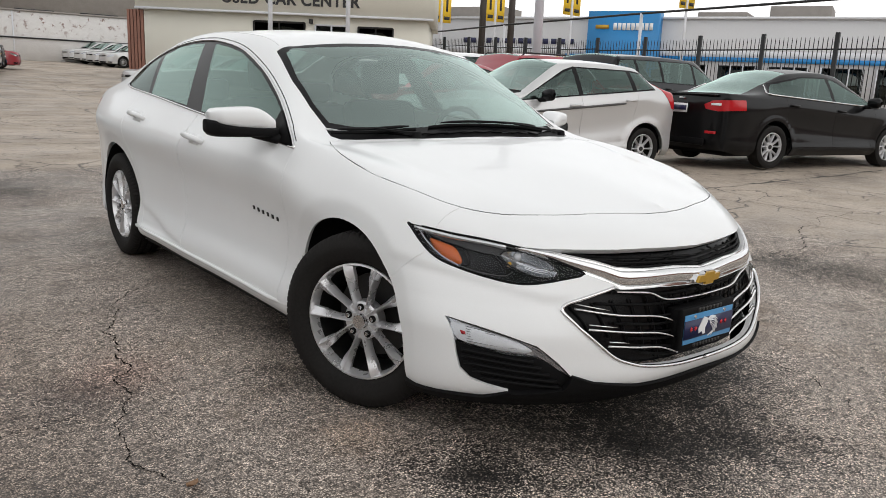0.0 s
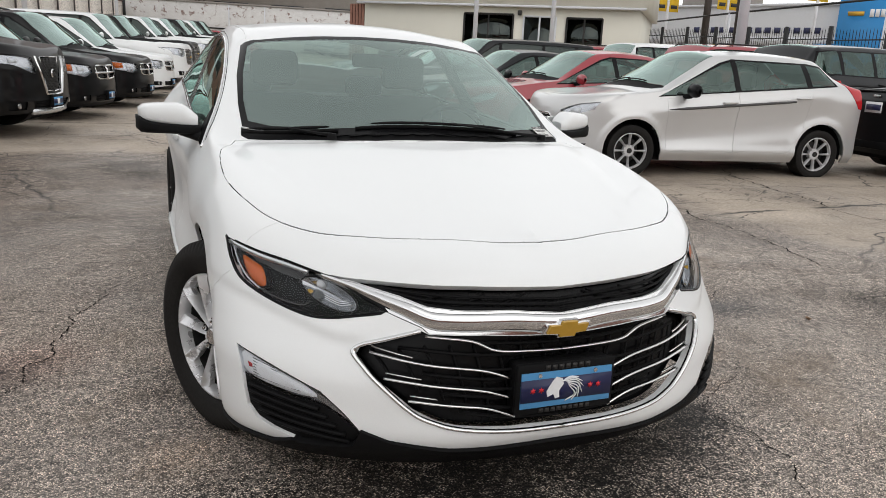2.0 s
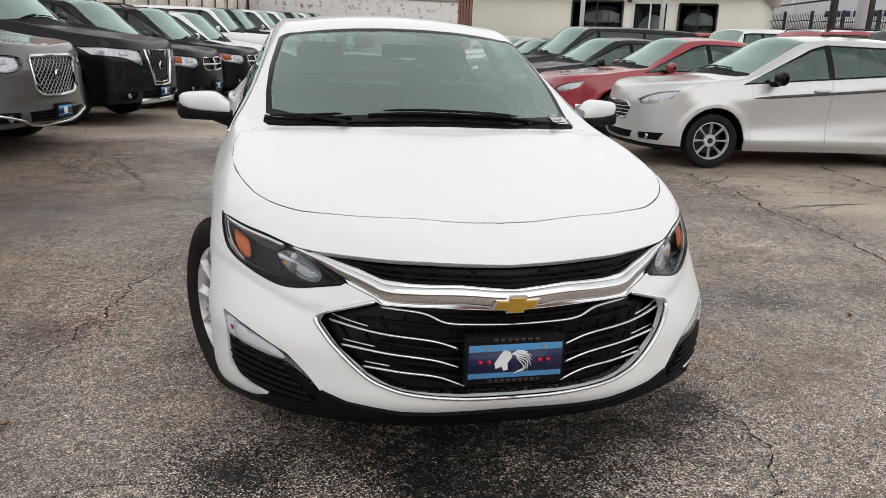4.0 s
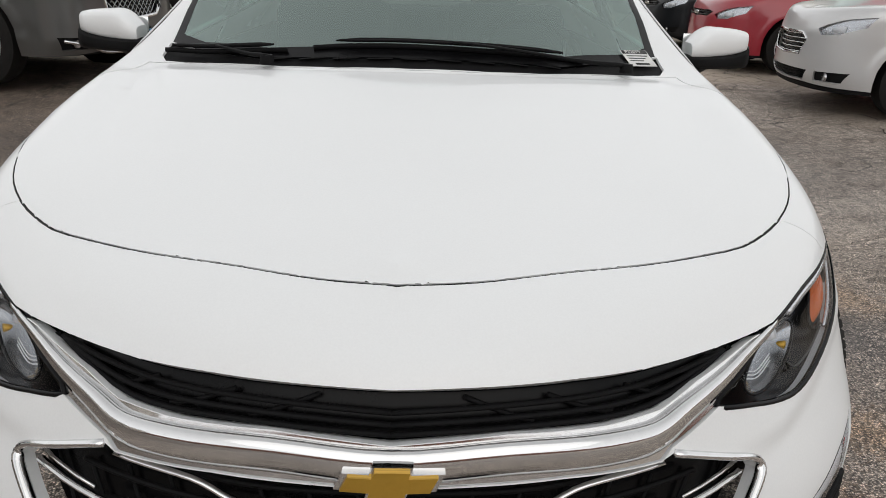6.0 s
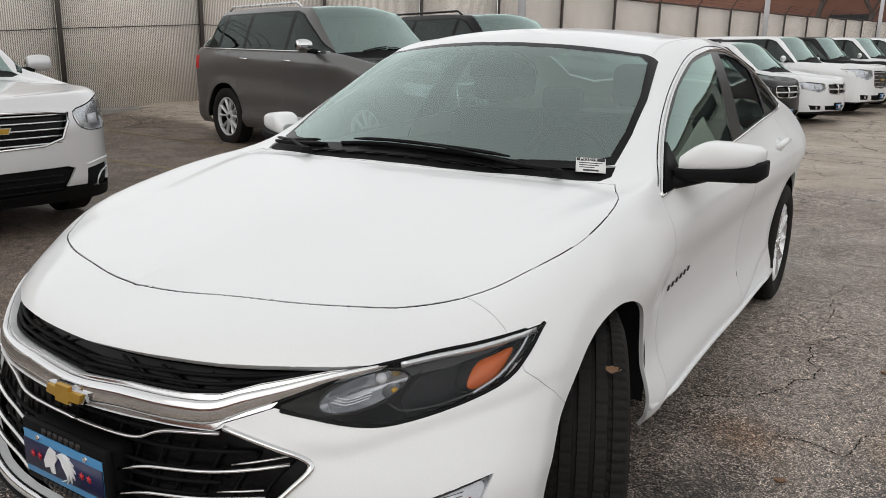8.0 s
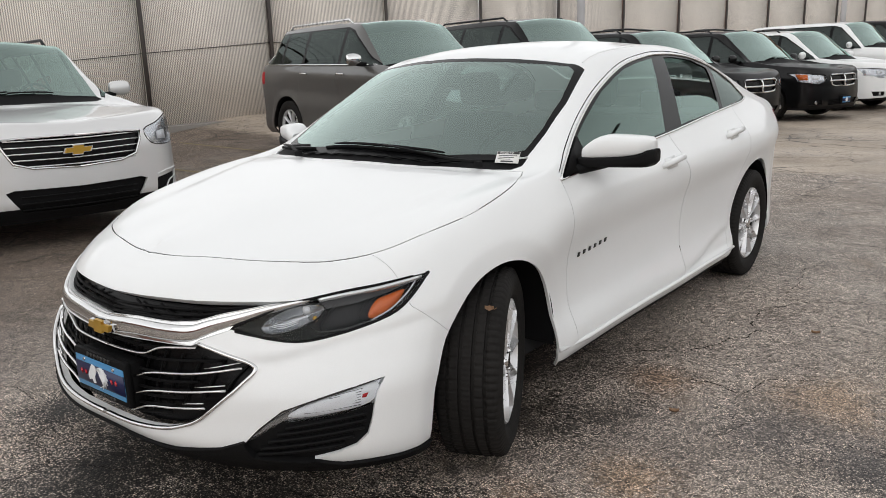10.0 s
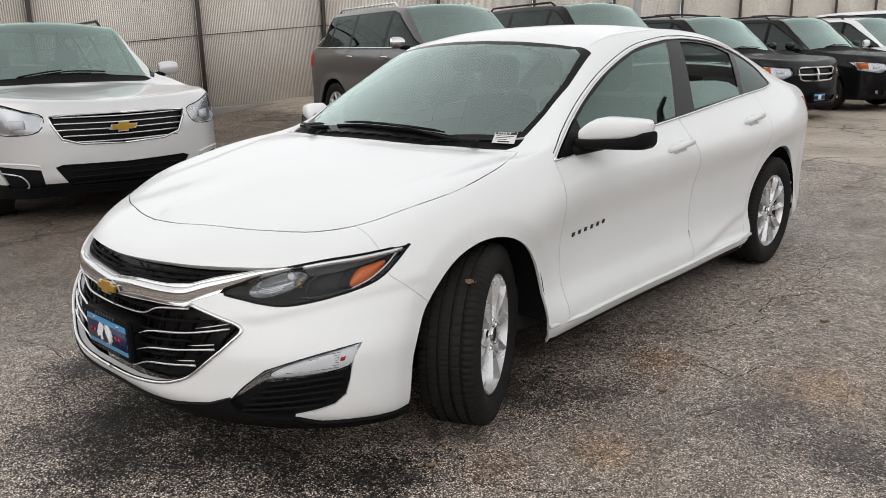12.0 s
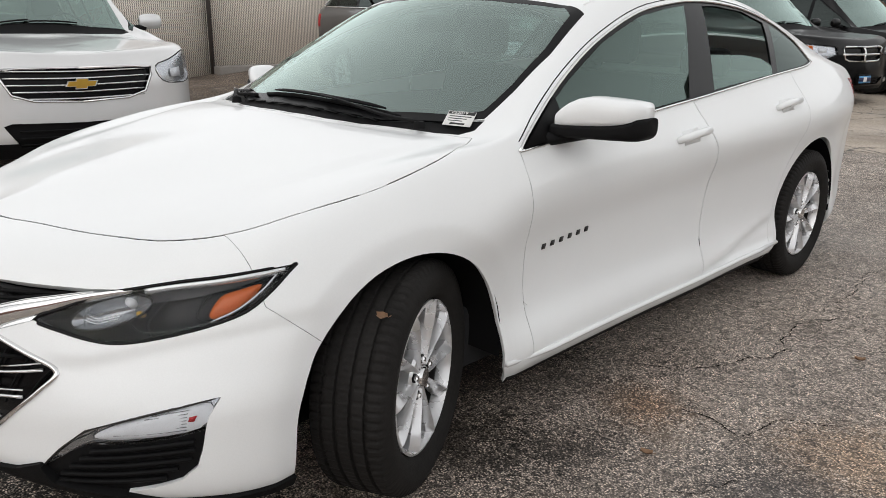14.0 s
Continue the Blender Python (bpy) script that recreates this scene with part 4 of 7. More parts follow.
UPPER_GRILLE = [(0, 0.6945), (0.107, 0.698), (0.26, 0.703), (0.415, 0.7015), (0.552, 0.700), (0.66, 0.702), (0.552, 0.694), (0.447, 0.672), (0.383, 0.651), (0.30, 0.645), (0.16, 0.644), (0, 0.629)]
CHROME_BAR = [(0, 0.628), (0.16, 0.643), (0.30, 0.644), (0.383, 0.650), (0.447, 0.671), (0.552, 0.693), (0.652, 0.704), (0.59, 0.690), (0.538, 0.661), (0.483, 0.630), (0.40, 0.598), (0.385, 0.583), (0.24, 0.583), (0, 0.570)]
LOWER_GRILLE = [(0, 0.569), (0.24, 0.582), (0.385, 0.582), (0.404, 0.589), (0.535, 0.546), (0.560, 0.535), (0.570, 0.520), (0.545, 0.485), (0.517, 0.45), (0.435, 0.375), (0.37, 0.345), (0.318, 0.332), (0.15, 0.315), (0, 0.310)]
LIP = [(0, 0.262), (0.20, 0.262), (0.33, 0.264), (0.489, 0.288), (0.558, 0.314), (0.585, 0.282), (0.627, 0.270), (0.702, 0.257), (0.722, 0.249), (0.762, 0.225), (0.824, 0.222), (0.876, 0.211), (0.95, 0.205), (0.95, 0.05), (0, 0.05)]


SIDE_GLASS = [(0.485, 0.921), (0.788, 0.940), (1.34, 0.983), (1.713, 1.009), (2.423, 1.062), (2.80, 1.085), (2.925, 1.105), (2.895, 1.145), (2.825, 1.212), (2.68, 1.280), (2.536, 1.320), (2.323, 1.358), (2.08, 1.377), (1.896, 1.379), (1.715, 1.371), (1.418, 1.331), (1.108, 1.237), (0.853, 1.125), (0.60, 0.992)]


def dish(skin, s, cx, cz, rx, rz, tilt, deep, shallow):
    """A hollow oval reflector set behind the skin."""
    bm = bmesh.new()
    c, q = math.cos(radians(tilt)), math.sin(radians(tilt))
    rows = []
    for f in (0.15, 0.45, 0.7, 0.88, 1.0):
        rows.append([bm.verts.new(skin.on((cx + f * (rx * math.cos(t) * c - rz * math.sin(t) * q)) * s, cz + f * (rx * math.cos(t) * q + rz * math.sin(t) * c), deep + (shallow - deep) * f**2.5)) for t in np.linspace(0, 2 * math.pi, 28, endpoint=False)])
    for p, r in zip(rows, rows[1:]):
        for k in range(28):
            bm.faces.new((p[k], p[(k + 1) % 28], r[(k + 1) % 28], r[k]))
    bm.faces.new(rows[0])
    bmesh.ops.recalc_face_normals(bm, faces=bm.faces)
    return bm


def dish_rim(skin, s, cx, cz, rx, rz, tilt, lift, radius):
    c, q = math.cos(radians(tilt)), math.sin(radians(tilt))
    return rod([skin.on((cx + rx * math.cos(t) * c - rz * math.sin(t) * q) * s, cz + rx * math.cos(t) * q + rz * math.sin(t) * c, lift) for t in np.linspace(0, 2 * math.pi, 29)], radius, 6)


def bulge(skin, s, outline, lift, rise):
    """A smooth domed lens over an outline on the nose."""
    ring = spline(outline, 4, True)
    cx, cz = np.mean(ring, axis=0)
    bm = bmesh.new()
    rows = [[bm.verts.new(skin.on((cx + f * (x - cx)) * s, cz + f * (z - cz), lift + rise * (1 - f**3))) for x, z in ring] for f in (0.2, 0.5, 0.75, 0.92, 1.0)]
    n = len(ring)
    for p, r in zip(rows, rows[1:]):
        for k in range(n):
            bm.faces.new((p[k], p[(k + 1) % n], r[(k + 1) % n], r[k]))
    bm.faces.new(rows[0])
    bmesh.ops.recalc_face_normals(bm, faces=bm.faces)
    return bm


def lamps_and_grille(car, skin):
    nose = lambda c: c.y < -0.15
    for s in (1, -1):
        m = (lambda p: p) if s > 0 else mirrored
        half = lambda c: c.x * s > 0.02 and c.y < -0.15
        piece = skin.cut(m(HEADLAMP), "front", half)
        house = part("headlight", bulge(skin, s, HEADLAMP, -0.022, -0.036), lamp_dark, car, "dark swept-back headlight with an amber corner")
        skin.panel("lens", piece, lamp_glass, house, "", 0.002, 0.004, -0.001).visible_shadow = False
        shift = lambda pts: [(x * s, z) for x, z in pts]
        part("bezel", sweep_on(skin, shift(HEADLAMP + HEADLAMP[:1]), 0.0055, -0.004, 6, 1, 3), gloss_black, house)
        part("reflector_shelf", prism([(0.838, 0.735), (0.772, 0.722), (0.70, 0.710), (0.665, 0.700), (0.67, 0.678), (0.74, 0.690), (0.80, 0.712)], 0.005, lambda a, b, c: skin.on(a * s, b, -0.030 - c)), trim_grey, house)
        part("amber_reflector", bulge(skin, s, AMBER, -0.026, 0.014), amber, house)
        part("amber_surround", sweep_on(skin, shift([(0.765, 0.696), (0.757, 0.668), (0.764, 0.642), (0.797, 0.636)]), 0.004, -0.022, 6, 1, 4), gloss_black, house)
        brow = [(0.842, 0.741), (0.772, 0.724), (0.71, 0.714), (0.66, 0.704)]
        part("light_strip", sweep_on(skin, shift(brow), 0.0125, -0.012, 8, 0.8), lamp_house, house)
        part("light_strip", sweep_on(skin, shift([(0.838, 0.735), (0.833, 0.70), (0.815, 0.662), (0.785, 0.636)]), 0.0035, -0.010, 8, 0.8), lamp_house, house)
        part("light_strip", sweep_on(skin, shift([(0.785, 0.636), (0.74, 0.622), (0.69, 0.618), (0.665, 0.632)]), 0.0018, -0.016, 6, 0.8), trim_grey, house)
        cup = part("projector", dish(skin, s, 0.618, 0.656, 0.066, 0.031, 20, -0.050, -0.014), reflector, house, "bright bowl-shaped reflector")
        part("bowl_rim", dish_rim(skin, s, 0.618, 0.656, 0.068, 0.033, 20, -0.014, 0.003), lamp_dark, cup)
        for k in range(3):
            part("facet", sweep_on(skin, shift([(0.572 + 0.004 * k, 0.640 + 0.004 * k), (0.60, 0.634 + 0.005 * k), (0.634, 0.645 + 0.005 * k)]), 0.0013, -0.026, 5), lamp_white, cup)
        part("bulb_shield", rod([skin.on(0.640 * s, 0.682, -0.040), skin.on(0.640 * s, 0.682, -0.020)], [0.014, 0.010], 12), lamp_white, cup)
        part("bulb", rod([skin.on(0.668 * s, 0.655, -0.045), skin.on(0.668 * s, 0.655, -0.018)], 0.007, 12), gold, house)
        ridge = [(0.70, 0.690), (0.685, 0.640), (0.70, 0.612)]
        part("divider", sweep_on(skin, shift(ridge), 0.004, -0.034, 6), lamp_dark, house)
        fog = skin.cut(m(FOG), "front", half)
        fog_house = skin.panel("fog_light", fog.copy(), lamp_house, car, "slim clear running light in the bumper", 0.0, 0.0, -0.020)
        skin.panel("lens", fog, lamp_glass, fog_house, "", 0.001, 0.010, -0.002).visible_shadow = False
        part("light_strip", bulge(skin, s, [(0.838, 0.468), (0.765, 0.447), (0.70, 0.416), (0.668, 0.386), (0.74, 0.386), (0.832, 0.408)], -0.012, 0.009), lamp_white, fog_house)
        for k in range(7):
            z0 = 0.400 + 0.008 * k
            part("lens_rib", sweep_on(skin, shift([(0.705 + 0.010 * k, z0 - 0.004), (0.76 + 0.004 * k, z0 + 0.001), (0.815, z0 + 0.008)]), 0.0012, -0.006, 5, 1, 3), reflector, fog_house)
        part("dark_cell", prism([(0.668, 0.400), (0.62, 0.368), (0.585, 0.330), (0.628, 0.358), (0.664, 0.380)], 0.004, lambda a, b, c: skin.on(a * s, b, -0.010 - c)), reflector, fog_house)
        part("fog_trim", sweep_on(skin, shift([(0.842, 0.478), (0.732, 0.438), (0.656, 0.405), (0.60, 0.353), (0.562, 0.309)]), 0.003, -0.003, 6), dark_metal, fog_house)
        part("marker", prism([(0.828, 0.442), (0.818, 0.439), (0.817, 0.428), (0.825, 0.428)], 0.002, lambda a, b, c: skin.on(a * s, b, -0.0062 - c)), lamp_red, fog_house)
        intake = skin.cut(m(INTAKE), "front", half)
        vent = skin.panel("air_intake", intake, black_plastic, car, "", 0.0, 0.0, -0.010)
        for z in (0.280, 0.302, 0.325, 0.347, 0.367):
            hi = 0.824 - max(0.0, 0.33 - z) * 0.8
            lo = 0.585 + max(0.0, z - 0.29) * 1.0
            part("slat", sweep_on(skin, shift([(lo, z - 0.012), ((lo + hi) / 2, z), (hi, z + 0.012)]), 0.008, -0.004, 6, 0.7), black_plastic, vent)
    grille = skin.panel("upper_grille", skin.cut(both(UPPER_GRILLE), "front", nose), gloss_black, car, "", 0.0, 0.0, -0.04)
    for z0 in (0.684, 0.668, 0.655):
        for s in (1, -1):
            line = [(0.0, z0 - 0.016), (0.20 * s, z0 - 0.004), (0.38 * s, z0 + 0.002), (0.52 * s, 0.695)]
            part("grille_bar", sweep_on(skin, line, 0.0055, -0.02, 6, 0.7), black_plastic, grille)
    for s in (1, -1):
        for a in (0.10, 0.22, 0.34, 0.44):
            part("grille_bar", sweep_on(skin, [(a * s, 0.690), ((a + 0.07) * s, 0.664), ((a + 0.10) * s, 0.656 + 0.16 * max(0, a - 0.2))], 0.004, -0.026, 6), black_plastic, grille)
    bar = skin.panel("chrome_bar", skin.cut(both(CHROME_BAR), "front", nose), chrome, car, "bright chrome bar across the nose", 0.001, 0.02, -0.004)
    mid = [(0.0, 0.600), (0.16, 0.612), (0.30, 0.613), (0.375, 0.616), (0.43, 0.637), (0.50, 0.660), (0.56, 0.681), (0.64, 0.702)]
    mid = spline([(-x, z) for x, z in mid[:0:-1]] + mid, 4)
    part("bar_moulding", rod([skin.on(x, z, -0.004) for x, z in mid], [0.015 if abs(x) < 0.36 else max(0.003, 0.015 - 0.042 * (abs(x) - 0.36)) for x, z in mid], 12, 1.8), chrome, bar)
    lower = skin.panel("lower_grille", skin.cut(both(LOWER_GRILLE), "front", nose), gloss_black, car, "wide black lower grille with chrome slats", 0.0, 0.0, -0.055)
    for s in (1, -1):
        for line in ([(0.395, 0.577), (0.275, 0.566), (0.203, 0.538), (0.10, 0.530), (0.0, 0.527)], [(0.535, 0.527), (0.40, 0.503), (0.25, 0.487), (0.16, 0.460)], [(0.505, 0.463), (0.38, 0.447), (0.25, 0.432), (0.16, 0.405)], [(0.445, 0.404), (0.34, 0.392), (0.235, 0.380), (0.15, 0.352)]):
            part("chrome_slat", sweep_on(skin, [(x * s, z) for x, z in line], 0.0065, -0.012, 8, 0.6), chrome, lower)
            if len(line) == 4:
                tab = [(x * s, z + 0.014) for x, z in ((line[0][0] - 0.005, line[0][1]), (line[1][0] + 0.03, line[1][1] + 0.003))]
                part("chrome_slat", sweep_on(skin, tab, 0.004, -0.014, 6, 0.6, 3), chrome, lower)
        for k in range(8):
            a = 0.05 + 0.07 * k
            zt, zb_ = 0.560 - 0.03 * max(0, a - 0.4) * 4, 0.325 + 0.40 * max(0, a - 0.25)
            part("mesh_bar", sweep_on(skin, [(a * s, zt - 0.01), ((a - 0.03) * s, (zt + zb_) / 2), ((a - 0.05) * s, zb_ + 0.01)], 0.0035, -0.046, 6), black_plastic, lower)
        for z in (0.545, 0.516, 0.474, 0.448, 0.418, 0.392, 0.362, 0.338):
            w = 0.36 if z > 0.52 else 0.30 + 0.9 * (z - 0.33)
            part("mesh_bar", sweep_on(skin, [(0.0, z), (w * s * 0.5, z + 0.008), (w * s, z + 0.028)], 0.0045, -0.034, 6), black_plastic, lower)
        frame_line = [(0.404, 0.590), (0.50, 0.560), (0.553, 0.540), (0.571, 0.520), (0.548, 0.485), (0.517, 0.449), (0.435, 0.373), (0.37, 0.343), (0.30, 0.327), (0.15, 0.313), (0, 0.309)]
        part("chrome_frame", sweep_on(skin, [(x * s, z) for x, z in frame_line], 0.009, -0.002, 8, 0.7), chrome, lower)
    # emblem: a plain gold bow-like bar with a bright rim
    bow = [(-0.086, -0.015), (-0.034, -0.015), (-0.037, -0.028), (0.025, -0.028), (0.030, -0.015), (0.072, -0.015), (0.086, 0.015), (0.034, 0.015), (0.037, 0.028), (-0.025, 0.028), (-0.030, 0.015), (-0.072, 0.015)]
    bow = [(a * 0.76, b * 0.74) for a, b in bow]
    rim = part("emblem_rim", prism([(a * 1.14, b * 1.2) for a, b in bow], 0.016, lambda a, b, c: (a, -0.922 - c + 0.9 * a * a, 0.592 + b)), chrome, car, "", False)
    part("emblem", prism(bow, 0.008, lambda a, b, c: (a, -0.936 - c + 0.9 * a * a, 0.592 + b)), gold, rim, "plain gold bow-shaped emblem", False)
    skin.panel("chin_lip", skin.cut(both(LIP), "front", lambda c: c.y < -0.34), black_plastic, car, "matt black lower lip", 0.0, 0.03, 0.010)


def plate_of(car, y, z0, w=0.156, h=0.150):
    """A dealer plate: dark frame with raised marks, blue bands, navy middle, red stars and a white crest."""
    frame_ = part("plate_frame", boxed(-w, w, y, y + 0.022, z0, z0 + h, 0.008), black_plastic, car, "black plastic frame with raised marks")
    part("plate", boxed(-w + 0.012, w - 0.012, y - 0.003, y + 0.004, z0 + 0.022, z0 + h - 0.024, 0.001), plate_blue, frame_, "blue and navy dealer plate")
    part("band", boxed(-w + 0.012, w - 0.012, y - 0.005, y - 0.001, z0 + 0.040, z0 + h - 0.044), plate_navy, frame_)
    for x in (-0.108, -0.082, 0.074, 0.100):
        star = [((0.0095 if k % 2 == 0 else 0.0045) * math.sin(math.pi * k / 6), (0.0095 if k % 2 == 0 else 0.0045) * math.cos(math.pi * k / 6)) for k in range(12)]
        part("star", prism(star, 0.002, lambda a, b, c: (x + a, y - 0.0052 - c, z0 + 0.074 + b)), star_red, frame_)
    # a plain crest: a small wedge with swept locks behind it
    wedge = [(-0.060, -0.006), (-0.056, -0.020), (-0.040, -0.014), (-0.034, -0.026), (-0.022, -0.024), (-0.024, -0.006), (-0.012, 0.010), (-0.016, 0.024), (-0.034, 0.030), (-0.046, 0.016)]
    part("crest", prism(wedge, 0.002, lambda a, b, c: (a * 1.1, y - 0.0054 - c, z0 + 0.076 + b * 1.15)), plate_white, frame_, "plain white crest with swept locks")
    for k in range(7):
        a0, a1 = radians(112 - 16 * k), radians(52 - 26 * k)
        line = spline([(-0.012 + 0.016 * math.cos(a0), y - 0.0062, z0 + 0.077 + 0.018 * math.sin(a0)), (0.002 + 0.032 * math.cos((a0 + a1) / 2), y - 0.0062, z0 + 0.075 + 0.031 * math.sin((a0 + a1) / 2)), (0.006 + 0.047 * math.cos(a1), y - 0.0062, z0 + 0.072 + 0.038 * math.sin(a1))], 4)
        part("crest_lock", rod(line, [0.0022, 0.0032, 0.0038, 0.0042, 0.0042, 0.0040, 0.0036, 0.0028, 0.0012], 6, 0.5), plate_white, frame_)
    for k in range(7):
        part("raised_mark", boxed(-0.070 + 0.021 * k, -0.056 + 0.021 * k, y - 0.003, y + 0.002, z0 + h - 0.019, z0 + h - 0.006), dark_metal, frame_)
    for k in range(9):
        part("raised_mark", boxed(-0.082 + 0.0185 * k, -0.069 + 0.0185 * k, y - 0.003, y + 0.002, z0 + 0.006, z0 + 0.017), dark_metal, frame_)
    for x in (-0.088, 0.088):
        part("screw", lathe_at([(0.0, 0.0), (0.0, 0.006), (0.004, 0.007)], 10, (x, y - 0.006, z0 + h - 0.033)), chrome, frame_)
    return frame_


def lathe_at(profile, segs, at):
    """A small turned piece with its axis along y."""
    bm = lathe(profile, segs)
    bmesh.ops.rotate(bm, verts=bm.verts, cent=(0, 0, 0), matrix=Matrix.Rotation(radians(90), 3, "Z"))
    bmesh.ops.translate(bm, verts=bm.verts, vec=at)
    return bm


def door_mirror(car, s):
    """A door mirror: a white cap that tapers inwards, over a black shell that wraps its outer end, on a black foot."""
    def shell(lo_of, hi_of, x0, x1, grow):
        bm, rows = bmesh.new(), []
        for i in range(13):
            t = i / 12
            x = x0 + (x1 - x0) * t
            end = max(0.0, 1 - max(0.0, (t - 0.80) / 0.20) ** 3.2) ** 0.5 * 0.62 + 0.38
            nip = math.sin(min(1.0, (t + 0.08) / 0.30) * math.pi / 2)
            half_y = 0.076 * grow * end * (0.45 + 0.55 * nip)
            yc = 0.705 + 0.115 * (x - 0.86) / 0.21
            lo, hi = lo_of(t), hi_of(t)
            mid, half_z = (lo + hi) / 2, (hi - lo) / 2 * (0.35 + 0.65 * end)
            ring = []
            for k in range(20):
                a = 2 * math.pi * k / 20
                ca, sa = math.cos(a), math.sin(a)
                ring.append(bm.verts.new((s * x, yc + half_y * math.copysign(abs(ca) ** 0.6, ca), mid + half_z * math.copysign(abs(sa) ** 0.55, sa))))
            rows.append(ring)
        for p, q in zip(rows, rows[1:]):
            for k in range(20):
                bm.faces.new((p[k], p[(k + 1) % 20], q[(k + 1) % 20], q[k]))
        bm.faces.new(rows[0])
        bm.faces.new(rows[-1])
        bmesh.ops.recalc_face_normals(bm, faces=bm.faces)
        return bm

    cap = part("door_mirror", shell(lambda t: 0.978 + 0.022 * t**3, lambda t: 1.022 + 0.056 * math.sin(min(1, (t + 0.03) / 0.40) * math.pi / 2) - 0.018 * t**2, 0.852, 1.080, 0.97), white_paint, car, "white door mirror with a black lower shell")
    part("mirror_shell", shell(lambda t: 0.950 - 0.006 * t, lambda t: 0.994 + 0.040 * t**6, 0.842, 1.090, 1.08), black_plastic, cap)
    part("mirror_foot", rod([(s * 0.79, 0.60, 0.930), (s * 0.84, 0.645, 0.944), (s * 0.92, 0.73, 0.958)], [0.036, 0.028, 0.020], 10, 0.8), black_plastic, cap)
    part("mirror_sail", prism([(0.505, 0.930), (0.74, 0.950), (0.735, 1.062)], 0.012, lambda a, b, c: (s * (0.846 - 0.56 * (b - 0.935) + c), a, b)), black_plastic, cap)
    part("mirror_glass", boxed(s * 0.965 - 0.085, s * 0.965 + 0.085, 0.845, 0.850, 0.965, 1.045, 0.002), chrome, cap)


def cabin(car, skin):
    """Dashboard, seats and steering wheel, seen through the glass."""
    dash = bmesh.new()
    rows = []
    for y, z in ((0.30, 0.955), (0.45, 0.965), (0.62, 0.955), (0.74, 0.93), (0.78, 0.86), (0.76, 0.55)):
        rows.append([dash.verts.new((x, y, z - 0.03 * abs(x))) for x in np.linspace(-0.70, 0.70, 12)])
    for p, q in zip(rows, rows[1:]):
        for k in range(11):
            dash.faces.new((p[k], p[k + 1], q[k + 1], q[k]))
    part("dashboard", dash, cloth, car)
    ring = [(0.37 + 0.185 * math.cos(t), 0.86 + 0.06 * math.sin(t), 0.90 + 0.175 * math.sin(t)) for t in np.linspace(0, 2 * math.pi, 25)]
    sw = part("steering_wheel", rod(ring, 0.015, 8), black_plastic, car)
    part("spoke", boxed(0.20, 0.54, 0.852, 0.872, 0.88, 0.92, 0.006), black_plastic, sw)
    for x in (-0.37, 0.37):
        seat(car, "front_seat", x, 1.30, 0.42, 0.50, 0.70, cloth)
    bench = part("rear_seat", boxed(-0.62, 0.62, 2.0, 2.48, 0.42, 0.60, 0.06), cloth, car)
    rear = boxed(-0.62, 0.62, 2.42, 2.56, 0.55, 1.02, 0.05)
    part("backrest", rear, cloth, bench)
    for x in (-0.38, 0.38):
        part("headrest", boxed(x - 0.13, x + 0.13, 2.50, 2.60, 1.03, 1.17, 0.04), cloth, bench)
    part("parcel_shelf", boxed(-0.60, 0.60, 2.56, 3.15, 1.0, 1.03, 0.01), trim_grey, car)
    part("headlining", skin_lining(skin), trim_grey, car)
    part("cabin_floor", boxed(-0.74, 0.74, 0.3, 3.5, 0.20, 0.42, 0.03), cloth, car)
    part("underbody", boxed(-0.62, 0.62, -0.48, 3.6, 0.17, 0.23, 0.02), black_plastic, car)
    part("engine_bay", boxed(-0.55, 0.55, -0.62, 0.30, 0.22, 0.62, 0.03), black_plastic, car)
    part("bulkhead", boxed(-0.72, 0.72, 0.40, 0.44, 0.22, 0.90, 0.01), black_plastic, car)
    for s in (1, -1):
        part("door_lining", boxed(s * 0.80 - 0.012, s * 0.80 + 0.012, 0.55, 2.55, 0.25, 0.92, 0.004), trim_grey, car)
    part("rear_view_mirror", boxed(-0.12, 0.12, 0.97, 1.0, 1.245, 1.31, 0.015), black_plastic, car)


def skin_lining(skin):
    bm = bmesh.new()
    rows = [[bm.verts.new((x, y, 1.335 + 0.06 * (1 - (x / 0.56) ** 2) + 0.035 * math.sin(math.pi * (y - 1.1) / 1.5))) for x in np.linspace(-0.56, 0.56, 9)] for y in np.linspace(1.12, 2.58, 9)]
    for p, q in zip(rows, rows[1:]):
        for k in range(8):
            bm.faces.new((p[k], p[k + 1], q[k + 1], q[k]))
    return bm


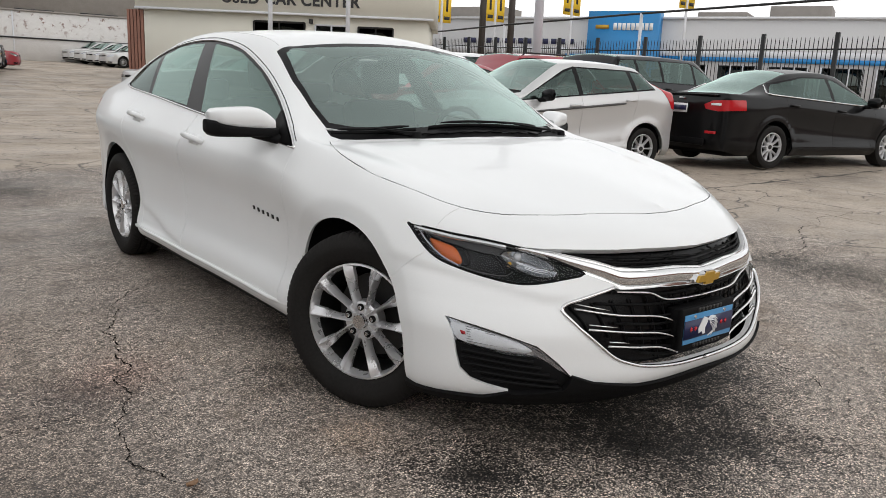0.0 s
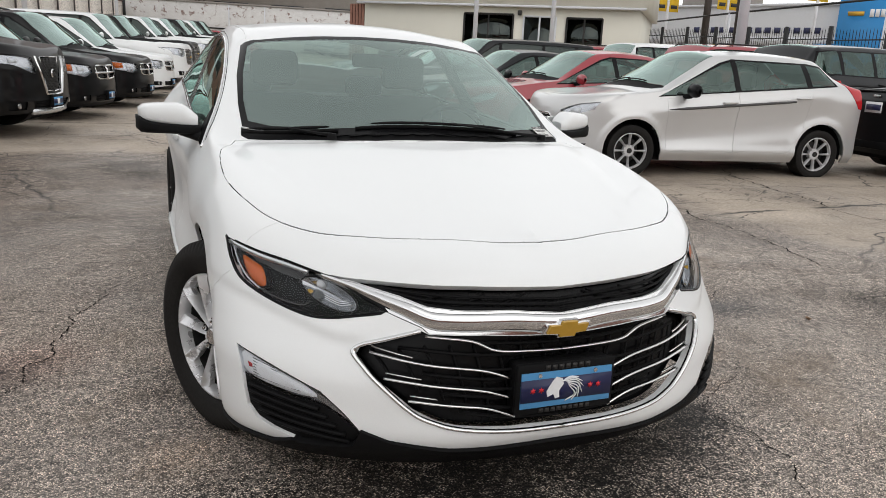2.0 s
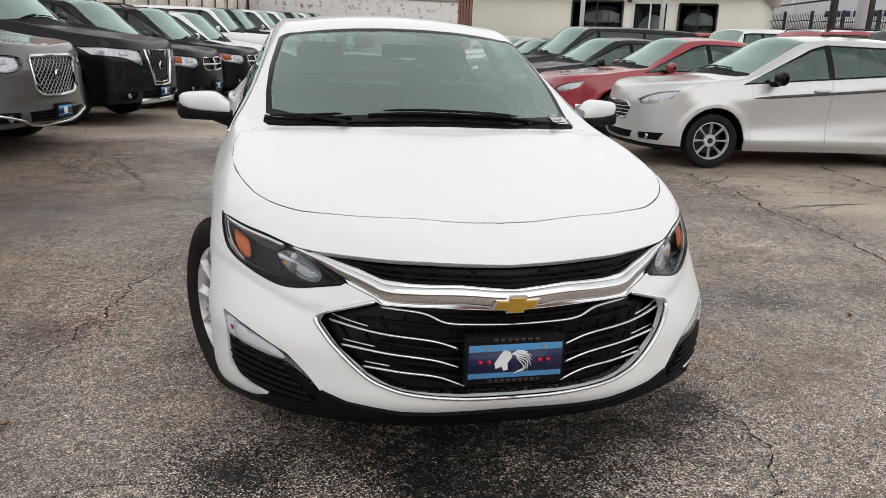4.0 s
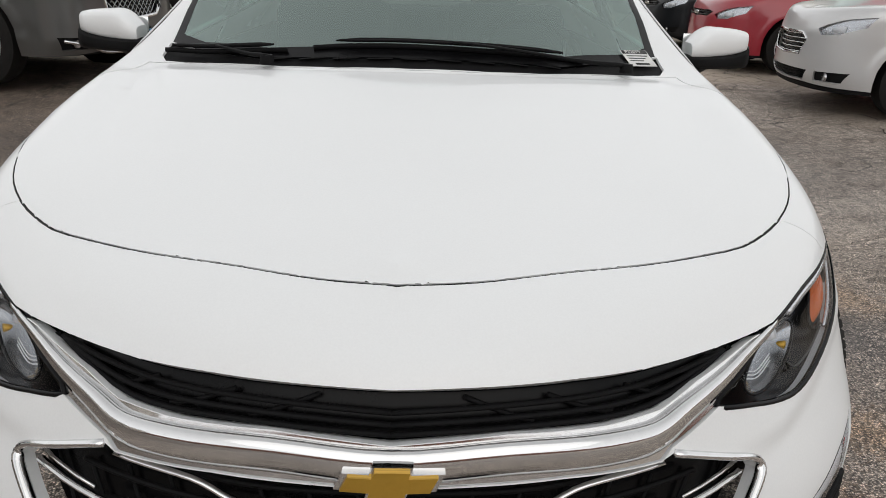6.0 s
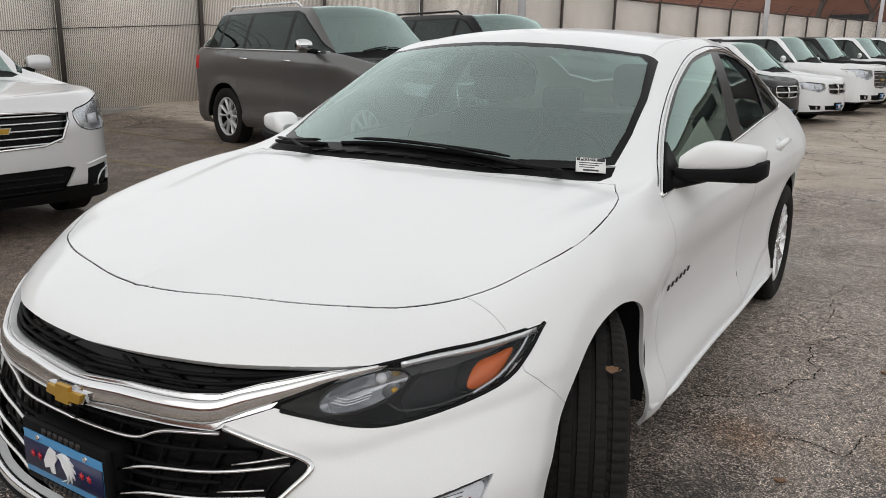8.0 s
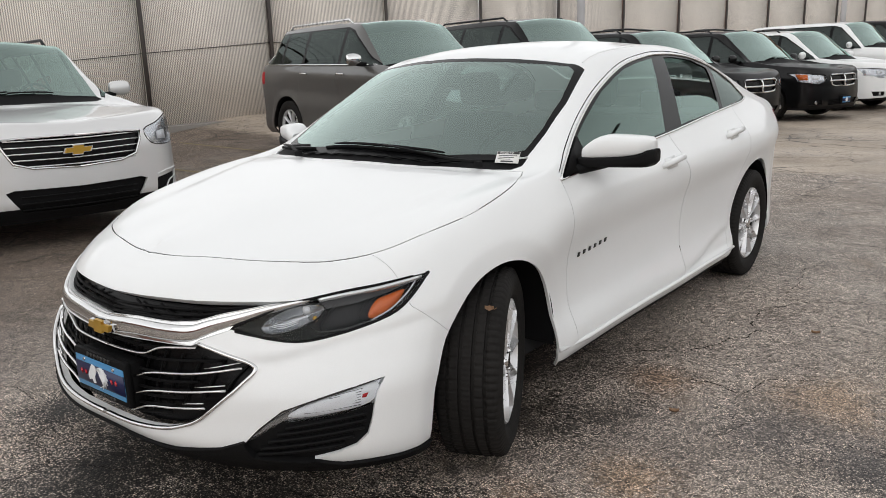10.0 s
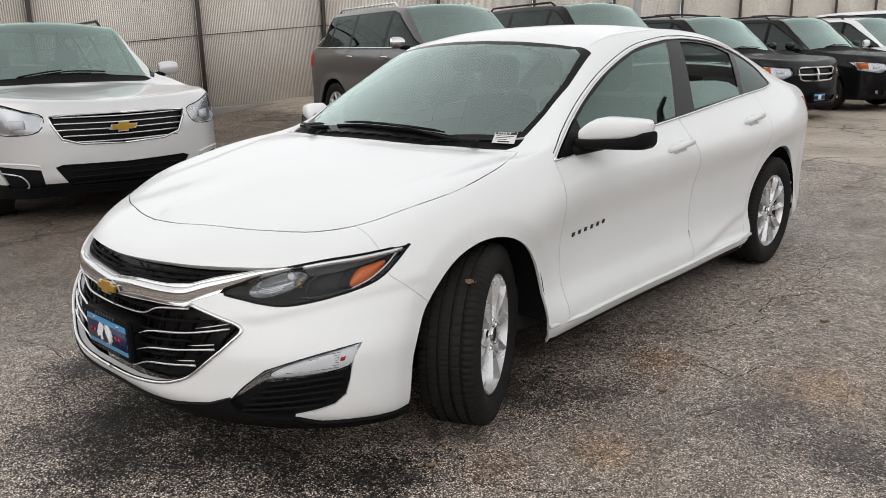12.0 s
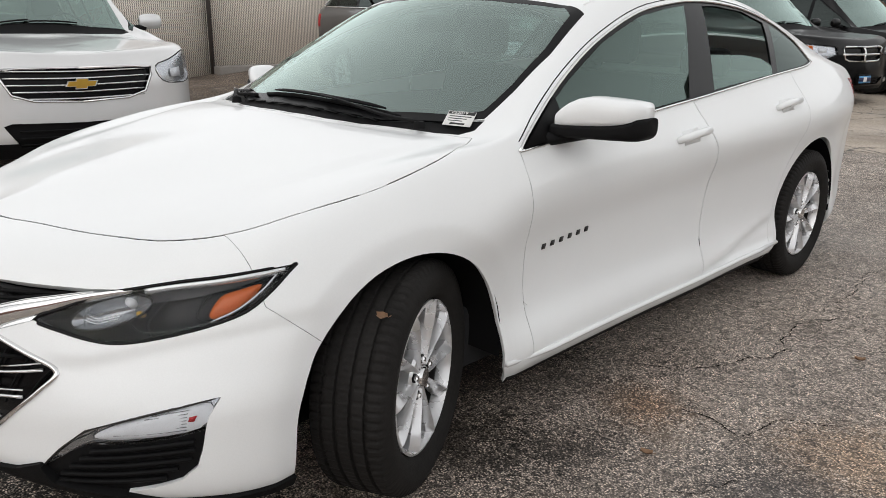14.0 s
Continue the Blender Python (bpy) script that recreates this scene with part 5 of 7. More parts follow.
def wipers(car, skin):
    """Two wipers at rest on the lower glass: rubber blade, slim carrier, flat tapered arm and pivot cap."""
    for line, arm in ((((-0.70, 0.455), (-0.55, 0.392), (-0.34, 0.345)), ((-0.38, 0.285), (-0.44, 0.315), (-0.53, 0.378))), (((-0.27, 0.345), (0.10, 0.335), (0.46, 0.365)), ((0.57, 0.345), (0.40, 0.325), (0.10, 0.330)))):
        pts = [over(skin, x, y, 0.006) for x, y in spline(line, 6)]
        w = part("wiper", rod(pts, 0.0045, 6, 1.6), black_plastic, car)
        part("blade_carrier", rod([p + Vector((0, -0.004, 0.015)) for p in pts[1:-1]], [0.003] + [0.0065] * (len(pts) - 4) + [0.003], 6), gloss_black, w)
        way = [over(skin, x, y, 0.030) for x, y in spline(arm, 5)]
        part("wiper_arm", rod(way, [0.013 - 0.007 * k / (len(way) - 1) for k in range(len(way))], 8, 0.55), black_plastic, w)
        cap = lathe([(0.0, 0.0), (0.0, 0.016), (-0.022, 0.020)], 12)
        bmesh.ops.rotate(cap, verts=cap.verts, cent=(0, 0, 0), matrix=Matrix.Rotation(radians(-90), 3, "Y"))
        bmesh.ops.translate(cap, verts=cap.verts, vec=over(skin, *arm[0], 0.034))
        part("pivot_cap", cap, black_plastic, w)
    # vents pressed into the cowl
    for k in range(9):
        x = -0.36 + 0.09 * k
        part("cowl_vent", rod([over(skin, x - 0.034, 0.292 + 0.22 * x * x, 0.000), over(skin, x + 0.034, 0.292 + 0.22 * x * x, 0.000)], 0.005, 6, 0.6), gloss_black, car)


def sticker(car, skin):
    """A white stock label in the windscreen's lower corner."""
    a, b = over(skin, 0.60, 0.416, 0.004), over(skin, 0.685, 0.454, 0.004)
    up = (over(skin, 0.625, 0.56, 0.003) - over(skin, 0.64, 0.48, 0.003)).normalized()
    ax = (b - a).normalized()
    up = (up - ax * up.dot(ax)).normalized()
    nn = ax.cross(up)
    m = Matrix((ax, up, nn)).transposed().to_4x4()
    m.translation = a
    tag = part("label", boxed(0, 0.092, -0.012, 0.060, 0, 0.0012), paper, car, "white paper stock label")
    tag.matrix_basis = m
    part("label_band", boxed(0.002, 0.090, 0.044, 0.0585, 0.0012, 0.0018), ink, tag)
    txt = bpy.data.curves.new("stock_number", "FONT")
    txt.body, txt.size, txt.extrude = "P22019", 0.018, 0.0002
    t = new("stock_number", txt)
    t.data.materials.append(paper)
    t.parent = tag
    t.matrix_basis = pose(0.012, 0.0455, 0.002)
    for k in range(3):
        part("print_line", boxed(0.010, 0.082 - 0.012 * k, 0.032 - 0.011 * k, 0.036 - 0.011 * k, 0.0012, 0.0018), trim_grey, tag)
    part("bar_code", boxed(0.022, 0.070, -0.006, 0.002, 0.0012, 0.0018), ink, tag)


def sedan():
    car = thing("sedan", "white four-door sedan with chrome grille, parked on the asphalt", "car")
    skin = Skin(sedan_columns(), 18, 12, sedan_form)
    for s in (1, -1):
        skin.cut(arch(0.02, 0.325, 0.383, n=40), "side", side_of(s, -0.6, 0.6)).free()
        skin.cut(arch(2.835, 0.352, 0.388, n=40), "side", side_of(s, 2.2, 3.4)).free()
    lamps_and_grille(car, skin)
    # glass, its black border and the cowl
    inner = both([(0, 0.335), (0.20, 0.345), (0.40, 0.375), (0.59, 0.458), (0.668, 0.525), (0.668, 0.66), (0.645, 0.85), (0.598, 1.052), (0.555, 1.078), (0.36, 1.015), (0.18, 0.985), (0, 0.975)])
    outer = both([(0, 0.295), (0.20, 0.303), (0.40, 0.330), (0.60, 0.425), (0.695, 0.50), (0.692, 0.65), (0.672, 0.85), (0.622, 1.105), (0.56, 1.105), (0.36, 1.055), (0.18, 1.022), (0, 1.010)])
    top = lambda c: c.z > 0.90 and c.y < 1.3
    skin.panel("windscreen", skin.cut(inner, "top", top), windscreen_glass, car, "large raked windscreen of greenish glass", 0.0, 0.0)
    skin.panel("windscreen_border", skin.cut(outer, "top", top), gloss_black, car, "", 0.001, 0.006)
    cowl = both([(0, 0.253), (0.20, 0.262), (0.345, 0.283), (0.62, 0.362), (0.685, 0.395), (0.708, 0.44), (0.70, 0.50), (0.60, 0.425), (0.40, 0.330), (0.20, 0.303), (0, 0.295)])
    skin.panel("cowl", skin.cut(cowl, "top", top), black_plastic, car, "", 0.001, 0.01, -0.006)
    back = [(-0.52, 2.62), (0.52, 2.62), (0.56, 3.05), (0.45, 3.22), (-0.45, 3.22), (-0.56, 3.05)]
    skin.panel("rear_window", skin.cut(back, "top", lambda c: c.z > 1.0 and c.y > 2), windscreen_glass, car, "", 0.001, 0.0)
    front_pane = [(0.56, 0.942), (1.10, 0.976), (1.575, 1.009), (1.775, 1.362), (1.60, 1.345), (1.42, 1.318), (1.25, 1.268), (1.108, 1.222), (0.853, 1.108), (0.70, 1.03)]
    rear_pane = [(1.795, 1.028), (2.40, 1.066), (2.525, 1.295), (2.323, 1.345), (2.08, 1.363), (1.935, 1.363)]
    low_pane = [(1.795, 1.028), (2.40, 1.066), (2.42, 1.105), (2.33, 1.138), (2.17, 1.157), (1.853, 1.167)]
    quarter = [(2.455, 1.072), (2.80, 1.093), (2.895, 1.108), (2.875, 1.14), (2.81, 1.202), (2.68, 1.262), (2.59, 1.285)]
    pillar = [(1.580, 1.009), (1.785, 1.026), (1.925, 1.366), (1.782, 1.364)]
    for s in (1, -1):
        skin.panel("side_window", skin.cut(front_pane, "side", side_of(s)), side_glass, car, "", 0.001, 0.006)
        if s > 0:
            skin.panel("side_window", skin.cut(low_pane, "side", side_of(s)), side_glass, car, "rear side window wound half down", 0.001, 0.004)
            skin.cut(rear_pane, "side", side_of(s)).free()
        else:
            skin.panel("side_window", skin.cut(rear_pane, "side", side_of(s)), side_glass, car, "", 0.001, 0.006)
        skin.panel("quarter_window", skin.cut(quarter, "side", side_of(s)), dark_glass, car, "", 0.001, 0.006)
        skin.panel("door_pillar", skin.cut(pillar, "side", side_of(s)), gloss_black, car, "", 0.0005, 0.006)
        ring = SIDE_GLASS
        skin.panel("window_surround", skin.cut(ring, "side", side_of(s)), gloss_black, car, "", 0.0, 0.01)
    front_door = [(0.487, 0.922), (0.485, 0.82), (0.500, 0.65), (0.516, 0.45), (0.521, 0.262), (1.655, 0.262), (1.685, 0.50), (1.692, 0.73), (1.668, 0.82), (1.615, 0.94), (1.585, 1.02), (1.10, 0.985)]
    rear_door = [(1.589, 1.02), (1.619, 0.94), (1.672, 0.82), (1.696, 0.73), (1.689, 0.50), (1.659, 0.262), (2.34, 0.262), (2.41, 0.42), (2.47, 0.60), (2.56, 0.78), (2.61, 0.90), (2.60, 1.09)]
    for s in (1, -1):
        skin.panel("front_door", skin.cut(front_door, "side", side_of(s)), white_paint, car, "", 0.0026)
        skin.panel("rear_door", skin.cut(rear_door, "side", side_of(s)), white_paint, car, "", 0.0026)
        tail = [(3.42, 1.005), (3.62, 0.99), (3.90, 0.98), (3.90, 0.86), (3.62, 0.86), (3.47, 0.90)]
        skin.panel("tail_light", skin.cut(tail, "side", side_of(s)), lamp_red, car, "", 0.001)
    for s in (1, -1):
        # lowest strip of the sill coloured black for the shadow below it
        sill_line = [(0.46, 0.0), (2.44, 0.0), (2.44, 0.222), (0.44, 0.205)]
        skin.panel("sill_shade", skin.cut(sill_line, "side", side_of(s)), black_plastic, car, "", 0.0, 0.0, -0.004)
    hood = spline([(0, -0.738), (0.178, -0.705), (0.367, -0.648), (0.555, -0.558), (0.651, -0.477), (0.727, -0.386), (0.771, -0.295), (0.808, -0.155), (0.823, 0.012), (0.816, 0.172), (0.803, 0.25)], 3)
    hood = both(hood + [(0.735, 0.405), (0.62, 0.358), (0.345, 0.279), (0.20, 0.258), (0, 0.249)])
    skin.panel("hood", skin.cut(hood, "top", lambda c: c.z > 0.6 and c.y < 0.6), white_paint, car, "", 0.0036, 0.03)
    bumper = [(-1.2, 0.05), (-0.30, 0.05), (-0.30, 0.40), (-0.284, 0.553), (-0.405, 0.662), (-0.41, 0.748), (-0.42, 0.83), (-1.2, 0.83)]
    skin.panel("front_bumper", skin.cut(bumper, "side", lambda c: c.y < 0), white_paint, car, "", 0.0012, 0.03)
    skin.panel("body_shell", skin.bm, white_paint, car, "", 0.0, 0.012)
    edge = hood[:31]
    edge = [(-x, y) for x, y in edge[:0:-1]] + edge
    # black rods laid in the hood and door gaps stand in for their shade
    part("hood_gap_shade", rod([over(skin, x, y, -0.0045) for x, y in edge], 0.0040, 6), gloss_black, car)
    for s in (1, -1):
        for line in (front_door[:5], front_door[5:11]):
            part("door_gap_shade", rod([side_at(skin, s, y, z, -0.005) for y, z in spline(line, 4) if z < 0.97], 0.004, 5), gloss_black, car)
    plate_of(car, -0.955, 0.352)
    part("plate_bracket", boxed(-0.15, 0.15, -0.934, -0.88, 0.345, 0.495, 0.01), black_plastic, car)
    cabin(car, skin)
    wipers(car, skin)
    sticker(car, skin)
    # bright trim round the side windows, handles, badges
    side_grid = skin.grid
    for s in (1, -1):
        at = lambda y, z, out=0.003: side_at(skin, s, y, z, out)
        part("window_trim", rod([at(y, z) for y, z in spline(SIDE_GLASS[:7], 5)], 0.0055, 6), chrome, car)
        part("window_trim", rod([at(y, z, 0.002) for y, z in spline(SIDE_GLASS[:1] + SIDE_GLASS[:5:-1], 5)], 0.0062, 6), chrome, car)
        part("frame_gap", rod([at(y, z, -0.001) for y, z in spline([(0.50, 0.948)] + [(y, z + 0.016) for y, z in SIDE_GLASS[18:7:-1]], 4)], 0.0025, 5), gloss_black, car)
        for y, z in ((1.378, 0.866), (2.285, 0.922)):
            h = part("door_handle", rod([at(y, z, -0.004), at(y + 0.03, z + 0.003, 0.024), at(y + 0.12, z + 0.009, 0.028), at(y + 0.21, z + 0.015, 0.022), at(y + 0.24, z + 0.017, -0.004)], [0.012, 0.016, 0.016, 0.016, 0.012], 10, 1.0), white_paint, car)
            part("handle_recess", prism([(0.04, -0.028), (0.16, -0.022), (0.17, 0.028), (0.05, 0.022)], 0.0015, lambda a, b, c: at(y + a, z + b + 0.008, 0.0004 + c)), white_paint, h)
        for k in range(6):
            y, z = 0.607 + 0.047 * k, 0.606 + 0.003 * k
            part("badge_letter", prism([(-0.010, -0.0085), (0.008, -0.0085), (0.010, 0.0085), (-0.008, 0.0085)], 0.003, lambda a, b, c: at(y + a, z + b, 0.001 + c)), dark_metal, car)
        part("rocker_trim", rod([at(y, 0.268, 0.004) for y in np.linspace(0.408, 2.43, 11)], 0.010, 6), white_paint, car)
        gridrow = side_grid[:, 72, :]
        ditch = [(s * (p[0] - 0.012), p[1], p[2] + 0.004) for p in gridrow if 1.12 < p[1] < 2.75 and p[2] > 1.2]
        if len(ditch) > 3:
            part("roof_seam", rod(ditch, 0.0045, 6), white_paint, car)
        door_mirror(car, s)
        well(car, 0, 0.02, 0.385, s)
        well(car, 0, 2.835, 0.39, s)
        wheel(car, 0.785 * s, 2.829, 0.335, 0.222, 0.220, 5, 0.30, 0, s, True, 2.1)
        wheel(car, 0.80 * s, 0.035 * s - 0.002, 0.335, 0.222, 0.220, 5, 0.30, 25, s, True, 2.1)
    fin = prism([(2.42, 1.405), (2.62, 1.372), (2.60, 1.43), (2.57, 1.437)], 0.03, lambda a, b, c: (c - 0.015, a, b))
    part("roof_antenna", fin, white_paint, car)
    return car, skin


the_sedan, sedan_skin = sedan()


# ---- the other cars of the lot ----
def clip(poly, lo, hi):
    """The part of an outline between two upright lines."""
    for sign, edge in ((1, lo), (-1, hi)):
        out = []
        for k in range(len(poly)):
            (ax, ay), (bx, by) = poly[k - 1], poly[k]
            ia, ib = sign * (ax - edge) >= 0, sign * (bx - edge) >= 0
            if ia != ib:
                t = (edge - ax) / (bx - ax)
                out.append((edge, ay + t * (by - ay)))
            if ib:
                out.append((bx, by))
        poly = out
    return poly


def car_columns(L, W, H, fo, zn, zc, yc, yt, yr, yb, zd, zb, rise, ri, blunt, sill):
    w, y0, tail = W / 2, -fo, L - fo
    F = [sill, sill + 0.10, 0.50 * zn, 0.70 * zn, 0.87 * zn, zn]
    cols = []
    plan = [(0.0, 0.0), (0.34, 0.02), (0.64, 0.08), (0.84, 0.20), (0.965, 0.44)]
    for k, (fx, fy) in enumerate(plan):
        y = y0 + fy * blunt
        t = k / 4
        push = (0.06, 0.0, -0.01, 0.0, 0.015, 0.06)
        front = [(fx * w * (0.985 if r == 5 else 1), y + push[r] * (1 - 0.4 * t), F[r] + (0.03 * t if r == 5 else 0)) for r in range(6)]
        sy, sz = y0 + 0.22 + (yc - y0 - 0.32) * t, zn + 0.065 + (zc - zn - 0.085) * t
        front += [(fx * w * 0.84, y + 0.16 + 0.16 * t, zn + 0.045 + 0.035 * t + (zc - zn) * 0.25 * t), (0, sy, sz)]
        cols.append(front)

    def side(y, belt, d=0.0):
        return [(w - 0.08 - d, y, sill), (w - 0.018 - d, y, sill + 0.09), (w - 0.012 - d, y, 0.5 * belt), (w - d, y, 0.72 * belt), (w - 0.004 - d, y, belt - 0.12), (w - 0.055 - d, y, belt)]

    cols.append(side(-0.12, zn + (zb - zn) * 0.5) [:5] + [(w - 0.06, -0.10, zn + (zb - zn) * 0.45 + 0.02), (0.80 * w, yc * 0.5, zc - 0.045), (0, yc - 0.06, zc - 0.006)])
    bz = lambda y: zb + rise * (y - yc)
    cols.append(side(yc + 0.10, bz(yc)) + [(0.83 * w, yc + 0.12, zc - 0.005), (0, yc, zc + 0.01)])
    for f in (0.5, 1.0):
        y = yc + (yt - yc) * f
        cols.append(side(y + 0.10, bz(y)) + [(0.83 * w + (ri - 0.83 * w) * f, y + 0.11, zc + (H - 0.085 - zc) * f), (0, y, zc + (H - 0.03 - zc) * f + 0.02 * (1 - f))])
    ym = (yt + yr) / 2
    cols.append(side(ym, bz(ym)) + [(ri, ym, H - 0.055), (0, ym, H)])
    cols.append(side(yr, bz(yr)) + [(ri - 0.01, yr, H - 0.085), (0, yr, H - 0.03)])
    y = (yr + yb) / 2
    cols.append(side(min(y, tail - 0.35), bz(yr)) + [(ri, y, (H + zd) / 2 - 0.05), (0, y, (H + zd) / 2 + 0.015)])
    y = min(yb, tail - (0.42 if tail - yb > 0.45 else 0.22))
    cols.append(side(y, min(bz(yr) + 0.01, zd), 0.015) + [(ri + 0.03, yb, zd), (0, yb, zd + 0.02)])
    B = [sill + 0.06, sill + 0.16, 0.45 * zd, 0.66 * zd, 0.86 * zd, zd - 0.02]
    yk = max(tail - 0.16, y + 0.06)
    if tail - yb > 0.45:
        yk = tail - 0.14
    cols.append([(0.84 * w, yk, z) for z in B] + [(0.6 * w, max(tail - 0.14, yb + 0.03), zd + 0.005), (0, max(tail - 0.13, yb + 0.04), zd + 0.02)])
    cols.append([(0, tail - 0.05 * (r in (0, 5)), z) for r, z in enumerate(B)] + [(0, tail - 0.06, zd), (0, tail - 0.08, zd + 0.012)])
    return cols


def flank_form(w, wb, zb, rise, yc, sill, tyre_r):
    """Presses a shoulder crease, a hollow door, a flared sill and wheel-arch lips into a parked car's flanks."""
    def form(g):
        g = g.copy()
        x, y, z = g[..., 0].copy(), g[..., 1], g[..., 2]
        belt = zb + rise * (y - yc)
        flank = ease(x, 0.74 * w, 0.90 * w) * (1 - ease(z, belt - 0.04, belt))
        span = ease(y, 0.15, 0.55) * (1 - ease(y, wb - 0.1, wb + 0.35))
        line = belt - 0.125 + 0.03 * (y - 0.5 * wb)
        t = np.clip((line - z) / 0.26, 0, 1)
        x -= 0.026 * t * (2 - t) * (1 - ease(line - z, 0.26, 0.50)) * flank * span
        low = sill + 0.20
        x += 0.020 * ease(low - z, 0.0, 0.10) * flank * span
        for cy in (0.0, wb):
            d = np.hypot(y - cy, z - tyre_r - 0.01)
            x += 0.014 * (1 - ease(np.abs(d - tyre_r - 0.06), 0.02, 0.09)) * flank
        g[..., 0] = x
        return g
    return form


def parked_car(name, label, paint, m, L, W, H, fo, wb, zn, zc, yc, yt, yr, yb, zd, zb, ri, tyre_r, rim_r, rise=0.02, blunt=1.0, sill=0.22, pillars=(1.0,), grille="bars", glass=None, spokes=(5, 0.28), lamp=0.15, cladding=None, rails=False, extra=None, fine=8, dealer=True, tail_lamp="corner", bright_line=False, mirror_finish=None, rear_plate=False, moulding=False, lead_off=0.22, group=""):
    car = thing(name, label, "car", None, group)
    w, tail = W / 2, L - fo
    skin = Skin(car_columns(L, W, H, fo, zn, zc, yc, yt, yr, yb, zd, zb, rise, ri, blunt, sill), fine, max(5, fine - 1), flank_form(W / 2, wb, zb, rise, yc, sill, tyre_r), True)
    pane = glass or side_glass
    cz = tyre_r + 0.01
    for s in (1, -1):
        for y in (0.0, wb):
            skin.cut(arch(y, cz, tyre_r + 0.055, n=14), "side", side_of(s, y - 0.7, y + 0.7)).free()
    nose = lambda c: c.y < 0.0
    # lamps
    for s in (1, -1):
        half = lambda c: c.x * s > 0.02 and c.y < 0.1
        hl = [(0.97 * w, zn - 0.015), (0.80 * w, zn - 0.03), (0.58 * w, zn - 0.055), (0.56 * w, zn - 0.055 - lamp * 0.55), (0.74 * w, zn - 0.05 - lamp), (0.965 * w, zn - 0.02 - lamp * 0.85)]
        if grille == "wide":
            hl = [(0.99 * w, zn + 0.075), (0.86 * w, zn + 0.048), (0.72 * w, zn - 0.005), (0.59 * w, zn - 0.055), (0.64 * w, zn - 0.17), (0.80 * w, zn - 0.195), (0.93 * w, zn - 0.175), (0.985 * w, zn - 0.10)]
        elif grille in ("slim", "hex"):
            hl = [(0.935 * w, zn + 0.012), (0.82 * w, zn - 0.015), (0.68 * w, zn - 0.065), (0.58 * w, zn - 0.105), (0.64 * w, zn - 0.155), (0.80 * w, zn - 0.145), (0.915 * w, zn - 0.075)]
        elif grille == "framed_vee":
            hl = [(0.985 * w, zn - 0.02), (0.78 * w, zn - 0.03), (0.47 * w, zn - 0.06), (0.43 * w, zn - 0.23), (0.55 * w, zn - 0.235), (0.80 * w, zn - 0.15), (0.98 * w, zn - 0.12)]
        piece = skin.cut(hl if s > 0 else mirrored(hl), "front", half)
        lampbody = skin.panel("headlight", piece.copy(), lamp_house, car, "clear headlight", 0.0, 0.0, -0.025)
        skin.panel("lens", piece, lamp_glass, lampbody, "", 0.002, 0.01)
        if grille not in ("slim", "hex"):
            part("lamp_bezel", sweep_on(skin, [(x * s, z) for x, z in hl + hl[:1]], 0.006, -0.003, 5, 1, 3), gloss_black, lampbody)
        cup = [(0.83 * w, zn - 0.07), (0.73 * w, zn - 0.078), (0.73 * w, zn - 0.03 - lamp * 0.6), (0.83 * w, zn - 0.035 - lamp * 0.6)]
        part("reflector_bowl", prism(cup, 0.006, lambda a, b, c: skin.on(a * s, b, -0.012 - c)), lamp_white, lampbody)
        if extra == "amber":
            am = [(0.96 * w, zn - 0.03), (0.885 * w, zn - 0.04), (0.885 * w, zn - lamp * 0.8), (0.955 * w, zn - lamp * 0.8)]
            part("amber_reflector", prism(am, 0.006, lambda a, b, c: skin.on(a * s, b, -0.004 - c)), amber, lampbody)
        fog = [(0.94 * w, 0.54 * zn), (0.66 * w, 0.50 * zn), (0.64 * w, 0.35 * zn), (0.88 * w, 0.35 * zn)] if grille == "wide" else [(0.90 * w, 0.45 * zn), (0.66 * w, 0.44 * zn), (0.64 * w, 0.34 * zn), (0.86 * w, 0.34 * zn)]
        hole = skin.panel("fog_light", skin.cut(fog if s > 0 else mirrored(fog), "front", half), black_plastic, car, "", 0.0, 0.0, -0.02)
        if grille == "wide":
            continue
        part("fog_lens", lathe_at([(-0.008, 0.0), (-0.006, 0.035), (0.01, 0.038)], 14, skin.on(0.76 * w * s, 0.39 * zn, -0.004)), reflector, hole)
    top, low = zn - 0.05, 0.60 * zn
    mouths = {"hex": [(0, zn - 0.15), (0.36 * w, zn - 0.15), (0.45 * w, zn - 0.20), (0.37 * w, zn - 0.335), (0, zn - 0.345)], "wide": [(0, top + 0.0), (0.40 * w, top + 0.002), (0.55 * w, top - 0.005), (0.54 * w, top - 0.07), (0.48 * w, top - 0.19), (0.34 * w, top - 0.235), (0, top - 0.25)], "bars": [(0, top), (0.50 * w, top - 0.005), (0.46 * w, low + 0.04), (0.36 * w, low), (0, low - 0.015)], "tall": [(0, top + 0.012), (0.40 * w, top + 0.01), (0.455 * w, top - 0.03), (0.42 * w, low + 0.05), (0.33 * w, low - 0.01), (0, low - 0.03)], "vee": [(0, top), (0.27 * w, top), (0.21 * w, low - 0.05), (0, low - 0.06)], "slim": [(0, top - 0.02), (0.42 * w, top - 0.015), (0.52 * w, top - 0.03), (0.40 * w, top - 0.08), (0, top - 0.09)], "cross": [(0, top - 0.005), (0.40 * w, top), (0.47 * w, top - 0.02), (0.42 * w, 0.745 * zn), (0.34 * w, 0.715 * zn), (0, 0.705 * zn)]}
    mouth = mouths["vee" if grille == "framed_vee" else grille]
    face = skin.panel("grille", skin.cut(both(mouth), "front", nose), gloss_black, car, "", 0.0, 0.0, -0.03)
    zt, zl = mouth[0][1], mouth[-1][1]
    wide = max(p[0] for p in mouth)
